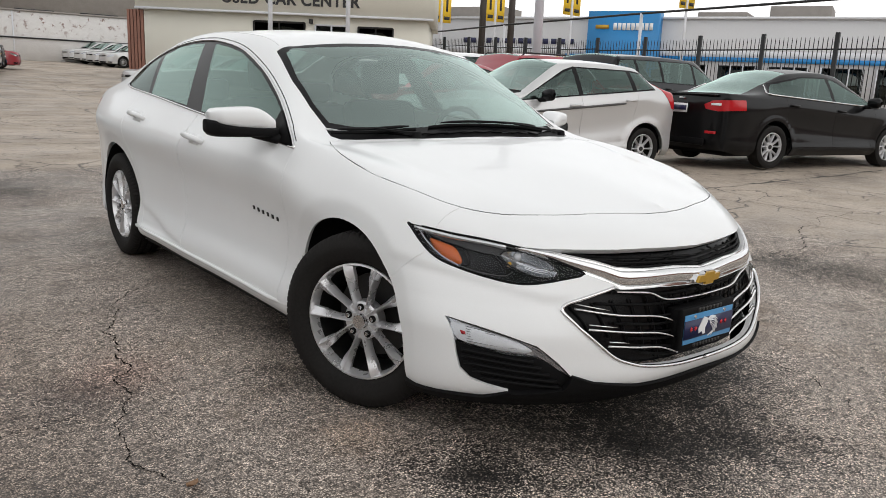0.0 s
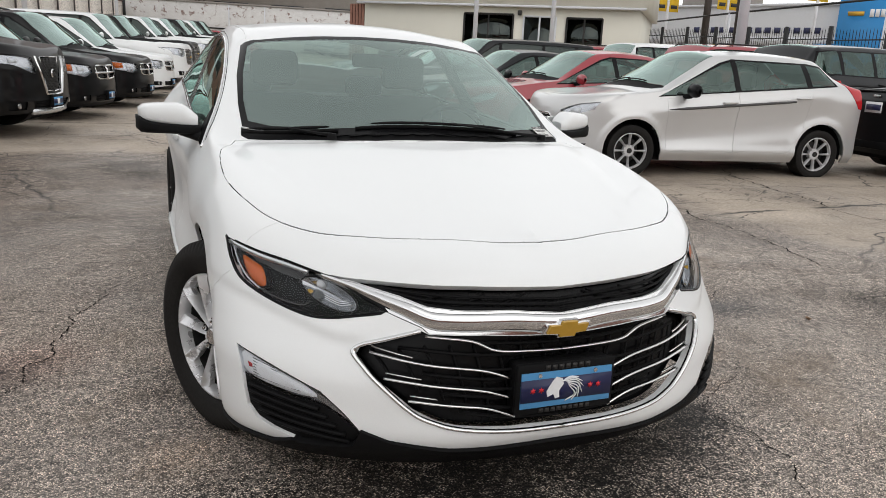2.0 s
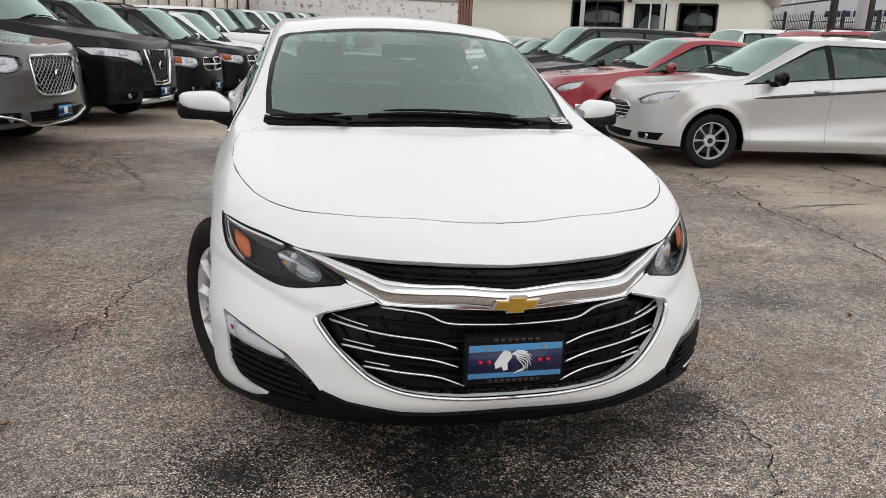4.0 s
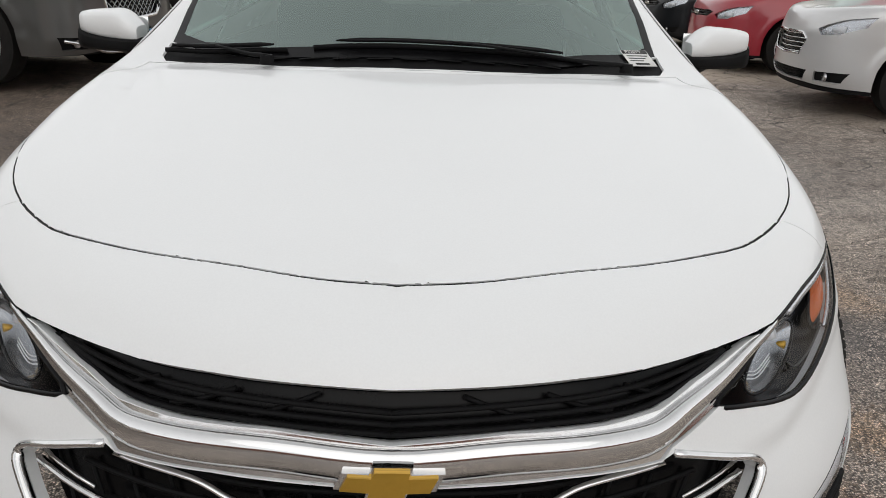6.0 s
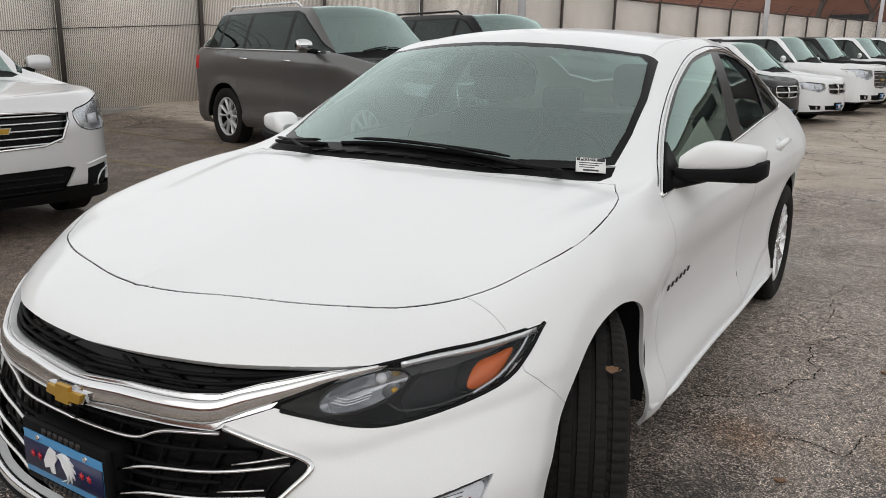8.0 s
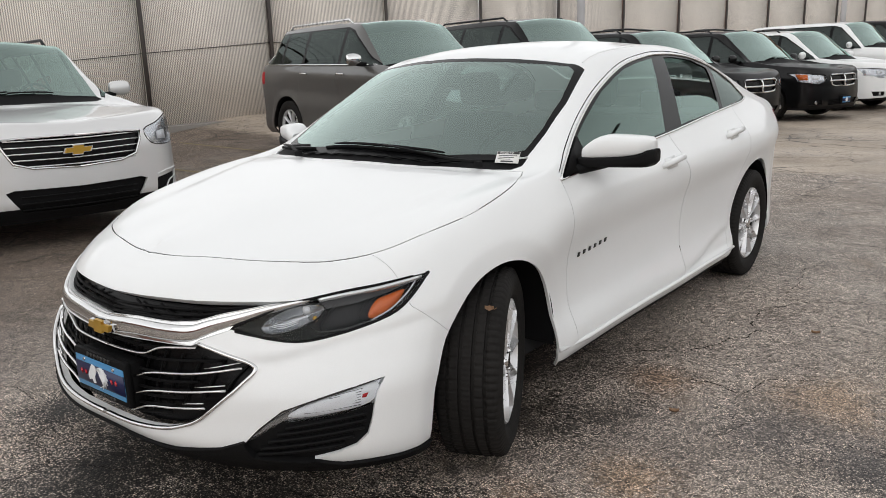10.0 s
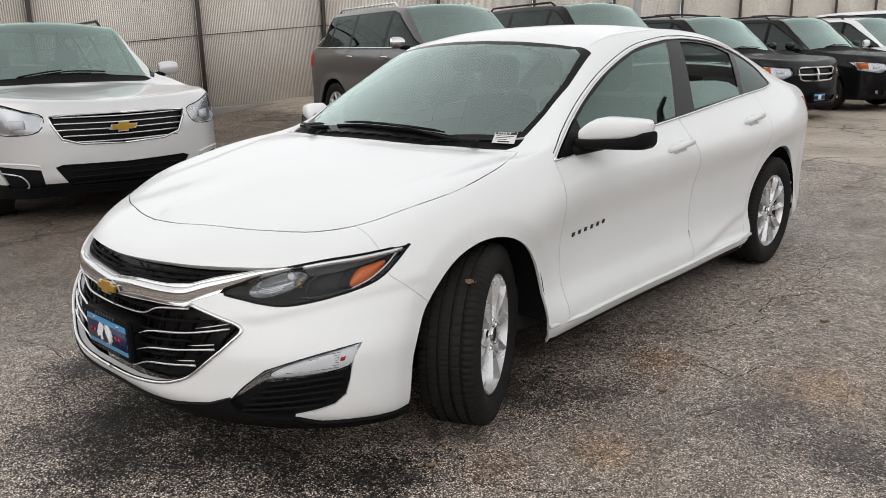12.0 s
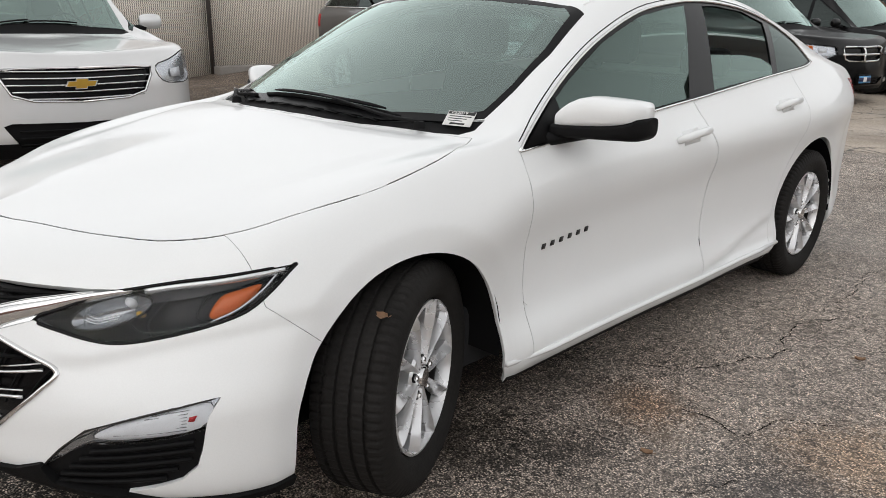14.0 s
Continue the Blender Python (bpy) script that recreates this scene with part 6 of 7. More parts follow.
    if grille in ("bars", "tall", "slim", "wide", "hex"):
        n = {"bars": 5, "wide": 5, "tall": 0, "slim": 2, "hex": 5}[grille]
        for k in range(n):
            z = zl + (zt - zl) * (k + 0.6) / n
            span = wide * (0.86 if k < n / 3 else 0.95)
            part("grille_bar", sweep_on(skin, [(-span, z + 0.004), (0, z - 0.004), (span, z + 0.004)], 0.009 if grille in ("bars", "wide") else 0.006, -0.006, 6, 0.8, 4), chrome if grille in ("bars", "wide", "hex") else dark_metal, face)
    if grille in ("tall", "framed_vee"):
        high = zt - zl
        for k in range(-9, 10):
            for lean in (1, -1):
                line = []
                for f in np.linspace(0.03, 0.97, 9):
                    x = wide * 0.16 * k + lean * (f - 0.5) * high * 1.1
                    if abs(x) < wide * (0.74 + 0.20 * min(1, f * 1.6)):
                        line.append((x, zl + f * high))
                if len(line) > 1:
                    part("grille_bar", rod([skin.on(a, b, -0.010) for a, b in line], 0.0055, 5), reflector if grille == "tall" else dark_metal, face)
    if grille == "cross":
        for line, r in (([(0, zt), (0, zl)], 0.026), ([(-wide, (zt + zl) / 2), (0, (zt + zl) / 2 - 0.004), (wide, (zt + zl) / 2)], 0.022)):
            part("grille_bar", sweep_on(skin, line, r, -0.002, 6, 0.8, 4), chrome, face)
    rim_line = [(p[0], p[1]) for p in mouth]
    for s in (1, -1):
        part("grille_frame", sweep_on(skin, [(x * s, z) for x, z in rim_line], {"slim": 0.006, "tall": 0.024, "cross": 0.018}.get(grille, 0.013), 0.0, 6, 0.8, 1), chrome if grille != "slim" else gloss_black, face)
    if grille == "tall":
        part("bumper_trim", sweep_on(skin, [(-0.86 * w, 0.42 * zn), (-0.62 * w, 0.36 * zn), (-0.40 * w, 0.295 * zn), (0, 0.285 * zn), (0.40 * w, 0.295 * zn), (0.62 * w, 0.36 * zn), (0.86 * w, 0.42 * zn)], 0.020, 0.0, 6, 0.8, 4), chrome, car)
    if grille == "framed_vee":
        part("skid_plate", sweep_on(skin, [(-0.50 * w, 0.31 * zn), (0, 0.30 * zn), (0.50 * w, 0.31 * zn)], 0.035, 0.0, 8, 1.2, 5), lamp_house, car)
        for s in (1, -1):
            part("grille_frame", sweep_on(skin, [(0.40 * w * s, zt + 0.01), (0.33 * w * s, (zt + zl) / 2), (0.24 * w * s, zl - 0.03), (0.0, zl - 0.045)], 0.028, 0.002, 8, 0.6, 1), chrome, face)
    if grille == "wide":
        bow = [(-0.105, -0.018), (-0.042, -0.018), (-0.045, -0.034), (0.03, -0.034), (0.037, -0.018), (0.088, -0.018), (0.105, 0.018), (0.042, 0.018), (0.045, 0.034), (-0.03, 0.034), (-0.037, 0.018), (-0.088, 0.018)]
        by_, bz_ = skin.on(0, (zt + zl) / 2, 0).y, (zt + zl) / 2 + 0.01
        rim_ = part("badge_rim", prism([(a * 1.12, b * 1.2) for a, b in bow], 0.02, lambda a, b, c: (a, by_ + 0.004 - c, bz_ + b)), chrome, face, "", False)
        part("badge", prism(bow, 0.01, lambda a, b, c: (a, by_ - 0.018 - c, bz_ + b)), gold, face, "plain gold bow-shaped badge", False)
    elif grille not in ("cross", "hex"):
        badge = part("badge", lathe_at([(-0.014, 0.0), (-0.014, 0.045), (0.0, 0.055)], 20, skin.on(0, (zt + zl) / 2 + 0.01, 0.004)) if grille in ("tall", "framed_vee") else boxed(-0.085, 0.085, skin.on(0, (zt + zl) / 2, 0).y - 0.022, skin.on(0, (zt + zl) / 2, 0).y, (zt + zl) / 2 - 0.022, (zt + zl) / 2 + 0.022, 0.008), gold if grille in ("bars", "wide") else chrome, face)
    if grille == "wide":
        for s in (1, -1):
            part("running_light", sweep_on(skin, [(0.93 * w * s, 0.56 * zn), (0.78 * w * s, 0.555 * zn), (0.66 * w * s, 0.53 * zn)], 0.018, -0.012, 8, 0.6), lamp_white, car)
            part("fog_trim", sweep_on(skin, [(0.93 * w * s, 0.48 * zn), (0.80 * w * s, 0.45 * zn), (0.76 * w * s, 0.35 * zn), (0.88 * w * s, 0.34 * zn)], 0.008, -0.008, 6, 0.8), alloy, car)
    hi_, lo_ = (0.535, 0.345) if grille == "wide" else (0.44, 0.33)
    intake = [(0, hi_ * zn - 0.012), (0.50 * w, hi_ * zn), (0.56 * w, hi_ * zn - 0.02), (0.46 * w, lo_ * zn), (0, lo_ * zn - 0.015)] if grille == "wide" else [(0, 0.44 * zn), (0.56 * w, 0.44 * zn), (0.48 * w, 0.33 * zn), (0, 0.315 * zn)]
    lowm = skin.panel("lower_grille", skin.cut(both(intake), "front", nose), black_plastic, car, "", 0.0, 0.0, -0.03)
    for k in range(3):
        z = (lo_ + 0.015 + (hi_ - lo_) * 0.29 * k) * zn
        part("grille_bar", sweep_on(skin, [(-0.46 * w, z), (0, z - 0.004), (0.46 * w, z)], 0.008, -0.012, 6, 0.8, 4), black_plastic, lowm)
    chin = both([(0, 0.30 * zn), (0.5 * w, 0.31 * zn), (0.9 * w, 0.29 * zn), (1.1 * w, 0.28 * zn), (1.1 * w, 0.0), (0, 0.0)])
    skin.panel("chin_lip", skin.cut(chin, "front", lambda c: c.y < -0.3), cladding or black_plastic, car, "", 0.001, 0.01)
    # glass
    edge = [(0, yc + 0.12), (0.48 * w, yc + 0.14), (0.785 * w, yc + 0.205), (ri - 0.005, yt + 0.10), (0.6 * ri, yt + 0.045), (0, yt + 0.02)]
    shield = skin.cut(both(edge), "top", lambda c: c.z > zc - 0.05 and c.y < yt + 0.6)
    skin.panel("windscreen", shield, lot_glass, car, "", 0.0, 0.0)
    gutter = [(0, yc - 0.02), (0.45 * w, yc + 0.01), (0.72 * w, yc + 0.07), (0.82 * w, yc + 0.17), (0.785 * w, yc + 0.205), (0.48 * w, yc + 0.14), (0, yc + 0.12)]
    skin.panel("cowl", skin.cut(both(gutter), "top", lambda c: c.z > zc - 0.15 and c.y < yt), black_plastic, car, "", 0.0, 0.0, -0.004)
    y1 = min(yb - 0.02, tail - 0.12)
    if yb - yr > 0.35:
        rear_edge = [(-ri + 0.06, yr + 0.05), (ri - 0.06, yr + 0.05), (ri - 0.02, y1 - 0.06), (-ri + 0.02, y1 - 0.06)]
        skin.panel("rear_window", skin.cut(rear_edge, "top", lambda c: c.z > zd - 0.05 and c.y > yr - 0.2), lot_glass, car, "", 0.001, 0.0)
    bz = lambda y: zb + rise * (y - yc)
    slope = (H - 0.085 - zc) / (yt - yc)
    lead = yc + lead_off
    back = yr + 0.05 if yb - yr < 0.6 else yr + 0.42 * (yb - yr)
    dlo = [(lead, bz(lead) + 0.025), (back + (0.14 if yb - yr < 0.6 else 0.22), bz(back) + 0.035), (back, H - 0.16 if yb - yr < 0.6 else (H * 0.62 + zd * 0.38) - 0.09), (yr - 0.15, H - 0.135), (yt + 0.34, H - 0.125), (yt + 0.16, H - 0.175)]
    marks = [lead] + [p for p in pillars] + [back + 0.25]
    for s in (1, -1):
        for a, b in zip(marks, marks[1:]):
            piece = clip(dlo, a + (0.0 if a == lead else 0.035), b - 0.035)
            if len(piece) > 2:
                skin.panel("side_window", skin.cut(piece, "side", side_of(s)), pane if a < 1.5 or glass is None else glass, car, "", 0.001, 0.006)
        for p in pillars:
            piece = clip(dlo, p - 0.033, p + 0.033)
            skin.panel("door_pillar", skin.cut(piece, "side", side_of(s)), gloss_black, car, "", 0.0005, 0.006)
        cy_, cz_ = np.mean(dlo, axis=0)
        halo = [(y + math.copysign(0.028, y - cy_), z + math.copysign(0.017, z - cz_)) for y, z in dlo]
        skin.panel("window_surround", skin.cut(halo, "side", lambda c: c.x * s > 0.62 * ri), gloss_black, car, "", 0.0, 0.006)
        a, b, c = yc + 0.18, pillars[0], (pillars[1] if len(pillars) > 1 else wb - 0.25)
        d1 = [(a, bz(a) - 0.015), (a + 0.02, sill + 0.11), (b - 0.03, sill + 0.11), (b, bz(b) + 0.005)]
        d2 = [(b + 0.004, bz(b) + 0.005), (b - 0.026, sill + 0.11), (wb - tyre_r - 0.14, sill + 0.11), (wb - tyre_r * 0.55 - 0.1, cz + tyre_r * 0.9), (c + 0.04, bz(c) + 0.005)]
        for nm, poly in (("front_door", d1), ("rear_door", d2)):
            door = skin.panel(nm, skin.cut(poly, "side", side_of(s)), paint, car, "", 0.002)
            hx = poly[3][0] - 0.22 if nm == "front_door" else c - 0.20
            hz = bz(hx) - 0.10
            part("door_handle", rod([(s * (w - 0.01), hx, hz), (s * (w + 0.022), hx + 0.03, hz + 0.004), (s * (w + 0.022), hx + 0.15, hz + 0.010), (s * (w - 0.01), hx + 0.18, hz + 0.012)], 0.013, 8), chrome if paint is grey_paint else paint, door)
        if tail_lamp == "high":
            tl = [(tail - 0.50, zd + 0.17), (tail - 0.30, zd + 0.17), (tail + 0.2, zd - 0.12), (tail + 0.2, zd - 0.30), (tail - 0.26, zd - 0.20)]
            red = skin.cut(tl, "side", lambda c: c.x * s > 0.52 * w and c.y > tail - 0.6)
        else:
            tl = [(0.46 * w, zd * 0.86), (0.60 * w, zd * 0.92), (1.1 * w, zd * 0.945), (1.1 * w, zd * 0.81), (0.72 * w, zd * 0.775), (0.50 * w, zd * 0.80)]
            red = skin.cut(tl if s > 0 else mirrored(tl), "front", lambda c: c.x * s > 0.02 and c.y > tail - 0.36)
        lamp_ = skin.panel("tail_light", red, lamp_red, car, "", 0.001, 0.01, 0.004)
        if tail_lamp == "corner":
            part("reversing_light", boxed(s * 0.68 * w - 0.09, s * 0.68 * w + 0.09, tail - 0.075, tail - 0.058, zd * 0.855, zd * 0.885, 0.004), lamp_white, lamp_)
        if moulding:
            part("side_moulding", rod([side_at(skin, s, y, bz(y) - 0.135, 0.002) for y in np.linspace(0.42, wb - 0.42, 9)], [0.004] + [0.016] * 7 + [0.012], 6), trim_grey, car)
        if bright_line:
            part("window_trim", rod([side_at(skin, s, y, bz(y) + 0.022, 0.004) for y in np.linspace(lead - 0.05, back + 0.14, 9)] + [side_at(skin, s, back + 0.24, bz(back) + 0.05, 0.004), side_at(skin, s, back + 0.10, bz(back) + 0.16, 0.004)], 0.011, 6), chrome, car)
    # hood line
    hood = [(0, -fo + 0.16 * blunt + 0.06), (0.5 * w, -fo + 0.24 * blunt), (0.76 * w, -fo + 0.44 * blunt), (0.83 * w, 0.0), (0.82 * w, yc + 0.02), (0.6 * w, yc + 0.0), (0.45 * w, yc - 0.01), (0, yc - 0.04)]
    skin.panel("hood", skin.cut(both(hood), "top", lambda c: c.z > zn - 0.1 and c.y < yc + 0.3), paint, car, "", 0.002)
    if cladding is not None:
        for s in (1, -1):
            skirt = [(-9, 0), (9, 0), (9, sill + 0.12), (-9, sill + 0.12)]
            skin.panel("lower_trim", skin.cut(skirt, "side", side_of(s)), cladding, car, "", 0.0, 0.01)
    skin.panel("body_shell", skin.bm, paint, car, "", 0.0, 0.02)
    # wheels, liners, mirrors
    for s in (1, -1):
        for y in (0.0, wb):
            wheel(car, s * (w - 0.125), y, tyre_r, rim_r, 0.215, spokes[0], spokes[1], 0, s, False, 1.25)
            liner = bmesh.new()
            rows = []
            for a, rad in ((w - 0.06, tyre_r + 0.055), (w - 0.36, tyre_r + 0.055), (w - 0.36, 0.02)):
                rows.append([liner.verts.new((s * a, y + rad * math.cos(t), cz + rad * math.sin(t))) for t in np.linspace(-0.2, math.pi + 0.2, 16)])
            for p, q in zip(rows, rows[1:]):
                for k in range(15):
                    liner.faces.new((p[k], p[k + 1], q[k + 1], q[k]))
            part("wheel_liner", liner, black_plastic, car)
        my, mz = yc + 0.42, bz(yc) + 0.09
        mir = lathe([(0.11 * s * f, h) for f, h in ((-1.0, 0.02), (-0.92, 0.052), (-0.6, 0.070), (0.0, 0.076), (0.5, 0.074), (0.85, 0.060), (1.0, 0.03))], 14)
        bmesh.ops.scale(mir, verts=mir.verts, vec=(1, 0.62, 1.0))
        bmesh.ops.translate(mir, verts=mir.verts, vec=(s * (w + 0.10), my, mz + 0.012))
        mirror = part("door_mirror", mir, mirror_finish or (chrome if extra == "chrome_mirror" else paint), car)
        part("mirror_foot", rod([(s * (w - 0.10), my - 0.02, mz - 0.06), (s * (w + 0.05), my, mz - 0.045)], 0.03, 8), black_plastic, mirror)
        if rails:
            part("roof_rail", rod([(s * (ri - 0.05), yt + 0.35, H - 0.06), (s * (ri - 0.05), yt + 0.45, H - 0.0), (s * (ri - 0.05), yr - 0.15, H - 0.012), (s * (ri - 0.05), yr - 0.05, H - 0.08)], 0.016, 8), alloy if rails == "bright" else iron, car)
    if rails == "cross":
        for y in (yt + 0.75, yr - 0.55):
            part("roof_rail", rod([(-ri + 0.04, y, H + 0.015), (0, y, H + 0.04), (ri - 0.04, y, H + 0.015)], 0.018, 8), iron, car)
    # cabin
    zf = sill + 0.22
    for x in (-0.36, 0.36):
        seat(car, "front_seat", x, yt + 0.35, zf + (zb - 0.95) * 0.8, 0.48, 0.66, cloth)
    bench = part("rear_seat", boxed(-0.58, 0.58, yt + 1.05, yt + 1.25, zf, zb + 0.02, 0.05), cloth, car)
    for x in (-0.36, 0.36):
        part("headrest", boxed(x - 0.12, x + 0.12, yt + 1.16, yt + 1.26, zb + 0.03, zb + 0.20, 0.04), cloth, bench)
    part("dashboard", boxed(-w + 0.18, w - 0.18, yc + 0.12, yc + 0.52, zb - 0.35, zb - 0.03, 0.06), cloth, car)
    part("cabin_floor", boxed(-w + 0.16, w - 0.16, 0.45, min(wb + 0.4, tail - 0.3), sill, zf, 0.02), cloth, car)
    ring = [(0.36 + 0.18 * math.cos(t), yc + 0.66 + 0.05 * math.sin(t), zb - 0.0 + 0.17 * math.sin(t)) for t in np.linspace(0, 2 * math.pi, 21)]
    part("steering_wheel", rod(ring, 0.014, 6), black_plastic, car)
    part("engine_bay", boxed(-w + 0.36, w - 0.36, -fo + 0.25, yc + 0.1, sill, zn - 0.14, 0.02), black_plastic, car)
    part("underbody", boxed(-w + 0.22, w - 0.22, -fo + 0.3, tail - 0.3, sill - 0.02, sill + 0.06, 0.02), black_plastic, car)
    if dealer:
        py = skin.on(0, 0.42 * zn, 0.02).y
        pl = part("plate_frame", boxed(-0.155, 0.155, py - 0.018, py + 0.03, 0.42 * zn - 0.075, 0.42 * zn + 0.075, 0.008), black_plastic, car)
        part("plate", boxed(-0.142, 0.142, py - 0.022, py - 0.012, 0.42 * zn - 0.052, 0.42 * zn + 0.052), plate_blue, pl)
        part("band", boxed(-0.142, 0.142, py - 0.024, py - 0.014, 0.42 * zn - 0.028, 0.42 * zn + 0.026), plate_navy, pl)
        part("crest", boxed(-0.04, 0.04, py - 0.026, py - 0.016, 0.42 * zn - 0.035, 0.42 * zn + 0.035, 0.004), plate_white, pl)
    if rear_plate:
        py = tail + 0.012
        pl = part("rear_plate_frame", boxed(-0.16, 0.16, py - 0.03, py, zd * 0.80 - 0.08, zd * 0.80 + 0.08, 0.008), black_plastic, car)
        part("plate", boxed(-0.145, 0.145, py - 0.004, py + 0.003, zd * 0.80 - 0.066, zd * 0.80 + 0.066), plate_white, pl)
        part("band", boxed(-0.125, 0.125, py, py + 0.006, zd * 0.80 - 0.035, zd * 0.80 + 0.035), plate_navy, pl)
        part("trunk_lip", boxed(-0.62, 0.62, tail - 0.09, tail - 0.03, zd * 0.985, zd * 1.005, 0.008), paint, car)
        part("rear_badge", boxed(-0.06, 0.06, tail - 0.02, tail - 0.005, zd * 0.925, zd * 0.95, 0.004), chrome, car)
        part("rear_bumper_trim", boxed(-0.5, 0.5, tail - 0.03, tail + 0.012, sill + 0.12, sill + 0.22, 0.02), black_plastic, car)
        for s in (1, -1):
            part("rear_reflector", boxed(s * 0.58 - 0.09, s * 0.58 + 0.09, tail - 0.05, tail - 0.012, zd * 0.47, zd * 0.51, 0.006), lamp_red, car)
    for s in (-1, 1):
        pts = [over(skin, s * 0.10 - 0.25 + 0.08 * k + (0.1 if s > 0 else -0.1), yc + 0.13 + 0.004 * k, 0.014) for k in range(6)]
        part("wiper", rod(pts, 0.008, 6), black_plastic, car)
    car.matrix_basis = m
    return car, skin


def stand(x, y, heading):
    """A place on the lot for a car whose front axle stands at (x, y); heading in degrees, 0: it faces -y, 90: it faces +x."""
    return pose(x, y, lift_of(x, y), 0, 0, heading)


SUV = dict(L=5.10, W=2.03, H=1.93, fo=0.98, wb=3.075, zn=1.03, zc=1.25, yc=0.55, yt=1.30, yr=3.50, yb=3.86, zd=1.33, zb=1.28, ri=0.70, tyre_r=0.41, rim_r=0.27, rise=0.015, blunt=0.75, sill=0.30, pillars=(1.62, 2.62, 3.28), rails="bright")
VAN = dict(L=5.15, W=2.0, H=1.73, fo=0.95, wb=3.08, zn=0.89, zc=1.05, yc=0.28, yt=1.12, yr=3.75, yb=4.05, zd=1.15, zb=1.06, ri=0.74, tyre_r=0.335, rim_r=0.22, rise=0.01, blunt=0.9, sill=0.22, pillars=(1.38, 2.45, 3.3), grille="cross", extra="amber", rails="cross", lamp=0.17, glass=dark_glass)
TALL_SUV = dict(L=5.18, W=2.04, H=1.89, fo=0.95, wb=2.95, zn=1.10, zc=1.20, yc=0.60, yt=1.25, yr=3.75, yb=4.05, zd=1.25, zb=1.20, ri=0.74, tyre_r=0.39, rim_r=0.255, rise=0.01, blunt=0.65, sill=0.30, pillars=(1.6, 2.6, 3.3), grille="bars", lamp=0.2, glass=dark_glass)
CROSS = dict(L=5.17, W=1.99, H=1.77, fo=1.0, wb=3.02, zn=0.99, zc=1.13, yc=0.42, yt=1.25, yr=3.55, yb=3.98, zd=1.18, zb=1.12, ri=0.70, tyre_r=0.37, rim_r=0.24, rise=0.02, blunt=1.0, sill=0.24, pillars=(1.5, 2.5, 3.2), grille="bars", lamp=0.19)
HATCH = dict(L=4.06, W=1.72, H=1.476, fo=0.84, wb=2.489, zn=0.82, zc=1.00, yc=0.22, yt=1.00, yr=2.46, yb=3.02, zd=1.06, zb=0.895, ri=0.53, tyre_r=0.30, rim_r=0.205, rise=0.085, lead_off=0.10, blunt=1.15, sill=0.20, pillars=(1.32, 2.28), grille="hex", lamp=0.15, spokes=(8, 0.0), dealer=False)
SEDAN = dict(L=4.64, W=1.78, H=1.455, fo=0.94, wb=2.70, zn=0.76, zc=0.97, yc=0.28, yt=1.05, yr=2.12, yb=3.22, zd=1.03, zb=0.90, ri=0.545, tyre_r=0.318, rim_r=0.21, rise=0.055, lead_off=0.12, blunt=1.1, sill=0.19, pillars=(1.42,), grille="slim", lamp=0.14, dealer=False)

# row by the fence, fronts to the aisle
row = "cars along the fence"
parked_car("crossover", "silver seven-seat crossover with chrome-barred grille, parked by the fence", pale_silver_paint, stand(-4.82, 1.13, 81.5), cladding=black_plastic, rails="dark", group=row, **{**CROSS, "grille": "wide", "zn": 0.95, "blunt": 1.0, "H": 1.74, "zc": 1.11, "dealer": False})
parked_car("suv", "dark grey luxury off-roader with chrome mesh grille, parked by the fence", grey_paint, stand(-3.73, 6.16, 77), group=row, extra="chrome_mirror", bright_line=True, glass=dark_glass, grille="tall", **SUV)
parked_car("suv", "black off-roader with a broad chrome grille frame, parked by the fence", black_paint, stand(-3.0, 8.85, 74), group=row, glass=dark_glass, grille="framed_vee", **{**SUV, "rails": "dark"})
van, _ = parked_car("minivan", "black minivan with chrome cross grille and amber lamp corners", black_paint, stand(-2.4, 11.5, 75), group=row, **VAN)
copy_thing(van, stand(-1.72, 14.25, 75))
parked_car("minivan", "white minivan with chrome cross grille, parked by the fence", white_paint, stand(-1.18, 17.15, 76), group=row, **{**VAN, "extra": None})
white_large_suv, _ = parked_car("large_suv", "white full-size off-roader with black glass, parked by the fence", white_paint, stand(-0.55, 20.1, 77), group=row, **TALL_SUV)
dark_large_suv, _ = parked_car("large_suv", "black full-size off-roader with chrome bars, parked by the fence", black_paint, stand(-0.12, 23.1, 77), group=row, **TALL_SUV)
copy_thing(white_large_suv, stand(0.65, 26.1, 77))
copy_thing(white_large_suv, stand(1.35, 29.1, 77))
copy_thing(dark_large_suv, stand(2.05, 32.1, 77))
copy_thing(white_large_suv, stand(2.75, 35.1, 77))
copy_thing(dark_large_suv, stand(3.4, 38.1, 77))
# row across the aisle, fronts to the aisle
row = "cars across the aisle"
hatch, _ = parked_car("hatchback", "silver five-door hatchback with black door mirrors, parked across the aisle", silver_paint, stand(4.2, 5.45, -97), group=row, tail_lamp="high", mirror_finish=gloss_black, moulding=True, **HATCH)
red_sedan, _ = parked_car("compact_sedan", "bright red compact sedan, parked beside the silver hatchback", red_paint, stand(4.35, 8.3, -93), group=row, **SEDAN)
dark_sedan, _ = parked_car("compact_sedan", "dark grey sedan with chrome window line, parked across the aisle", dark_paint, stand(4.4, 10.9, -90), group=row, **SEDAN)
dark_van, _ = parked_car("minivan", "dark grey people carrier, parked across the aisle", dark_paint, stand(5.0, 13.8, -90), group=row, **{**VAN, "grille": "slim", "extra": None, "rails": False})
copy_thing(dark_sedan, stand(5.2, 16.6, -90))
silver_sedan, _ = parked_car("compact_sedan", "silver sedan, parked across the aisle", silver_paint, stand(5.5, 19.4, -90), group=row, **SEDAN)
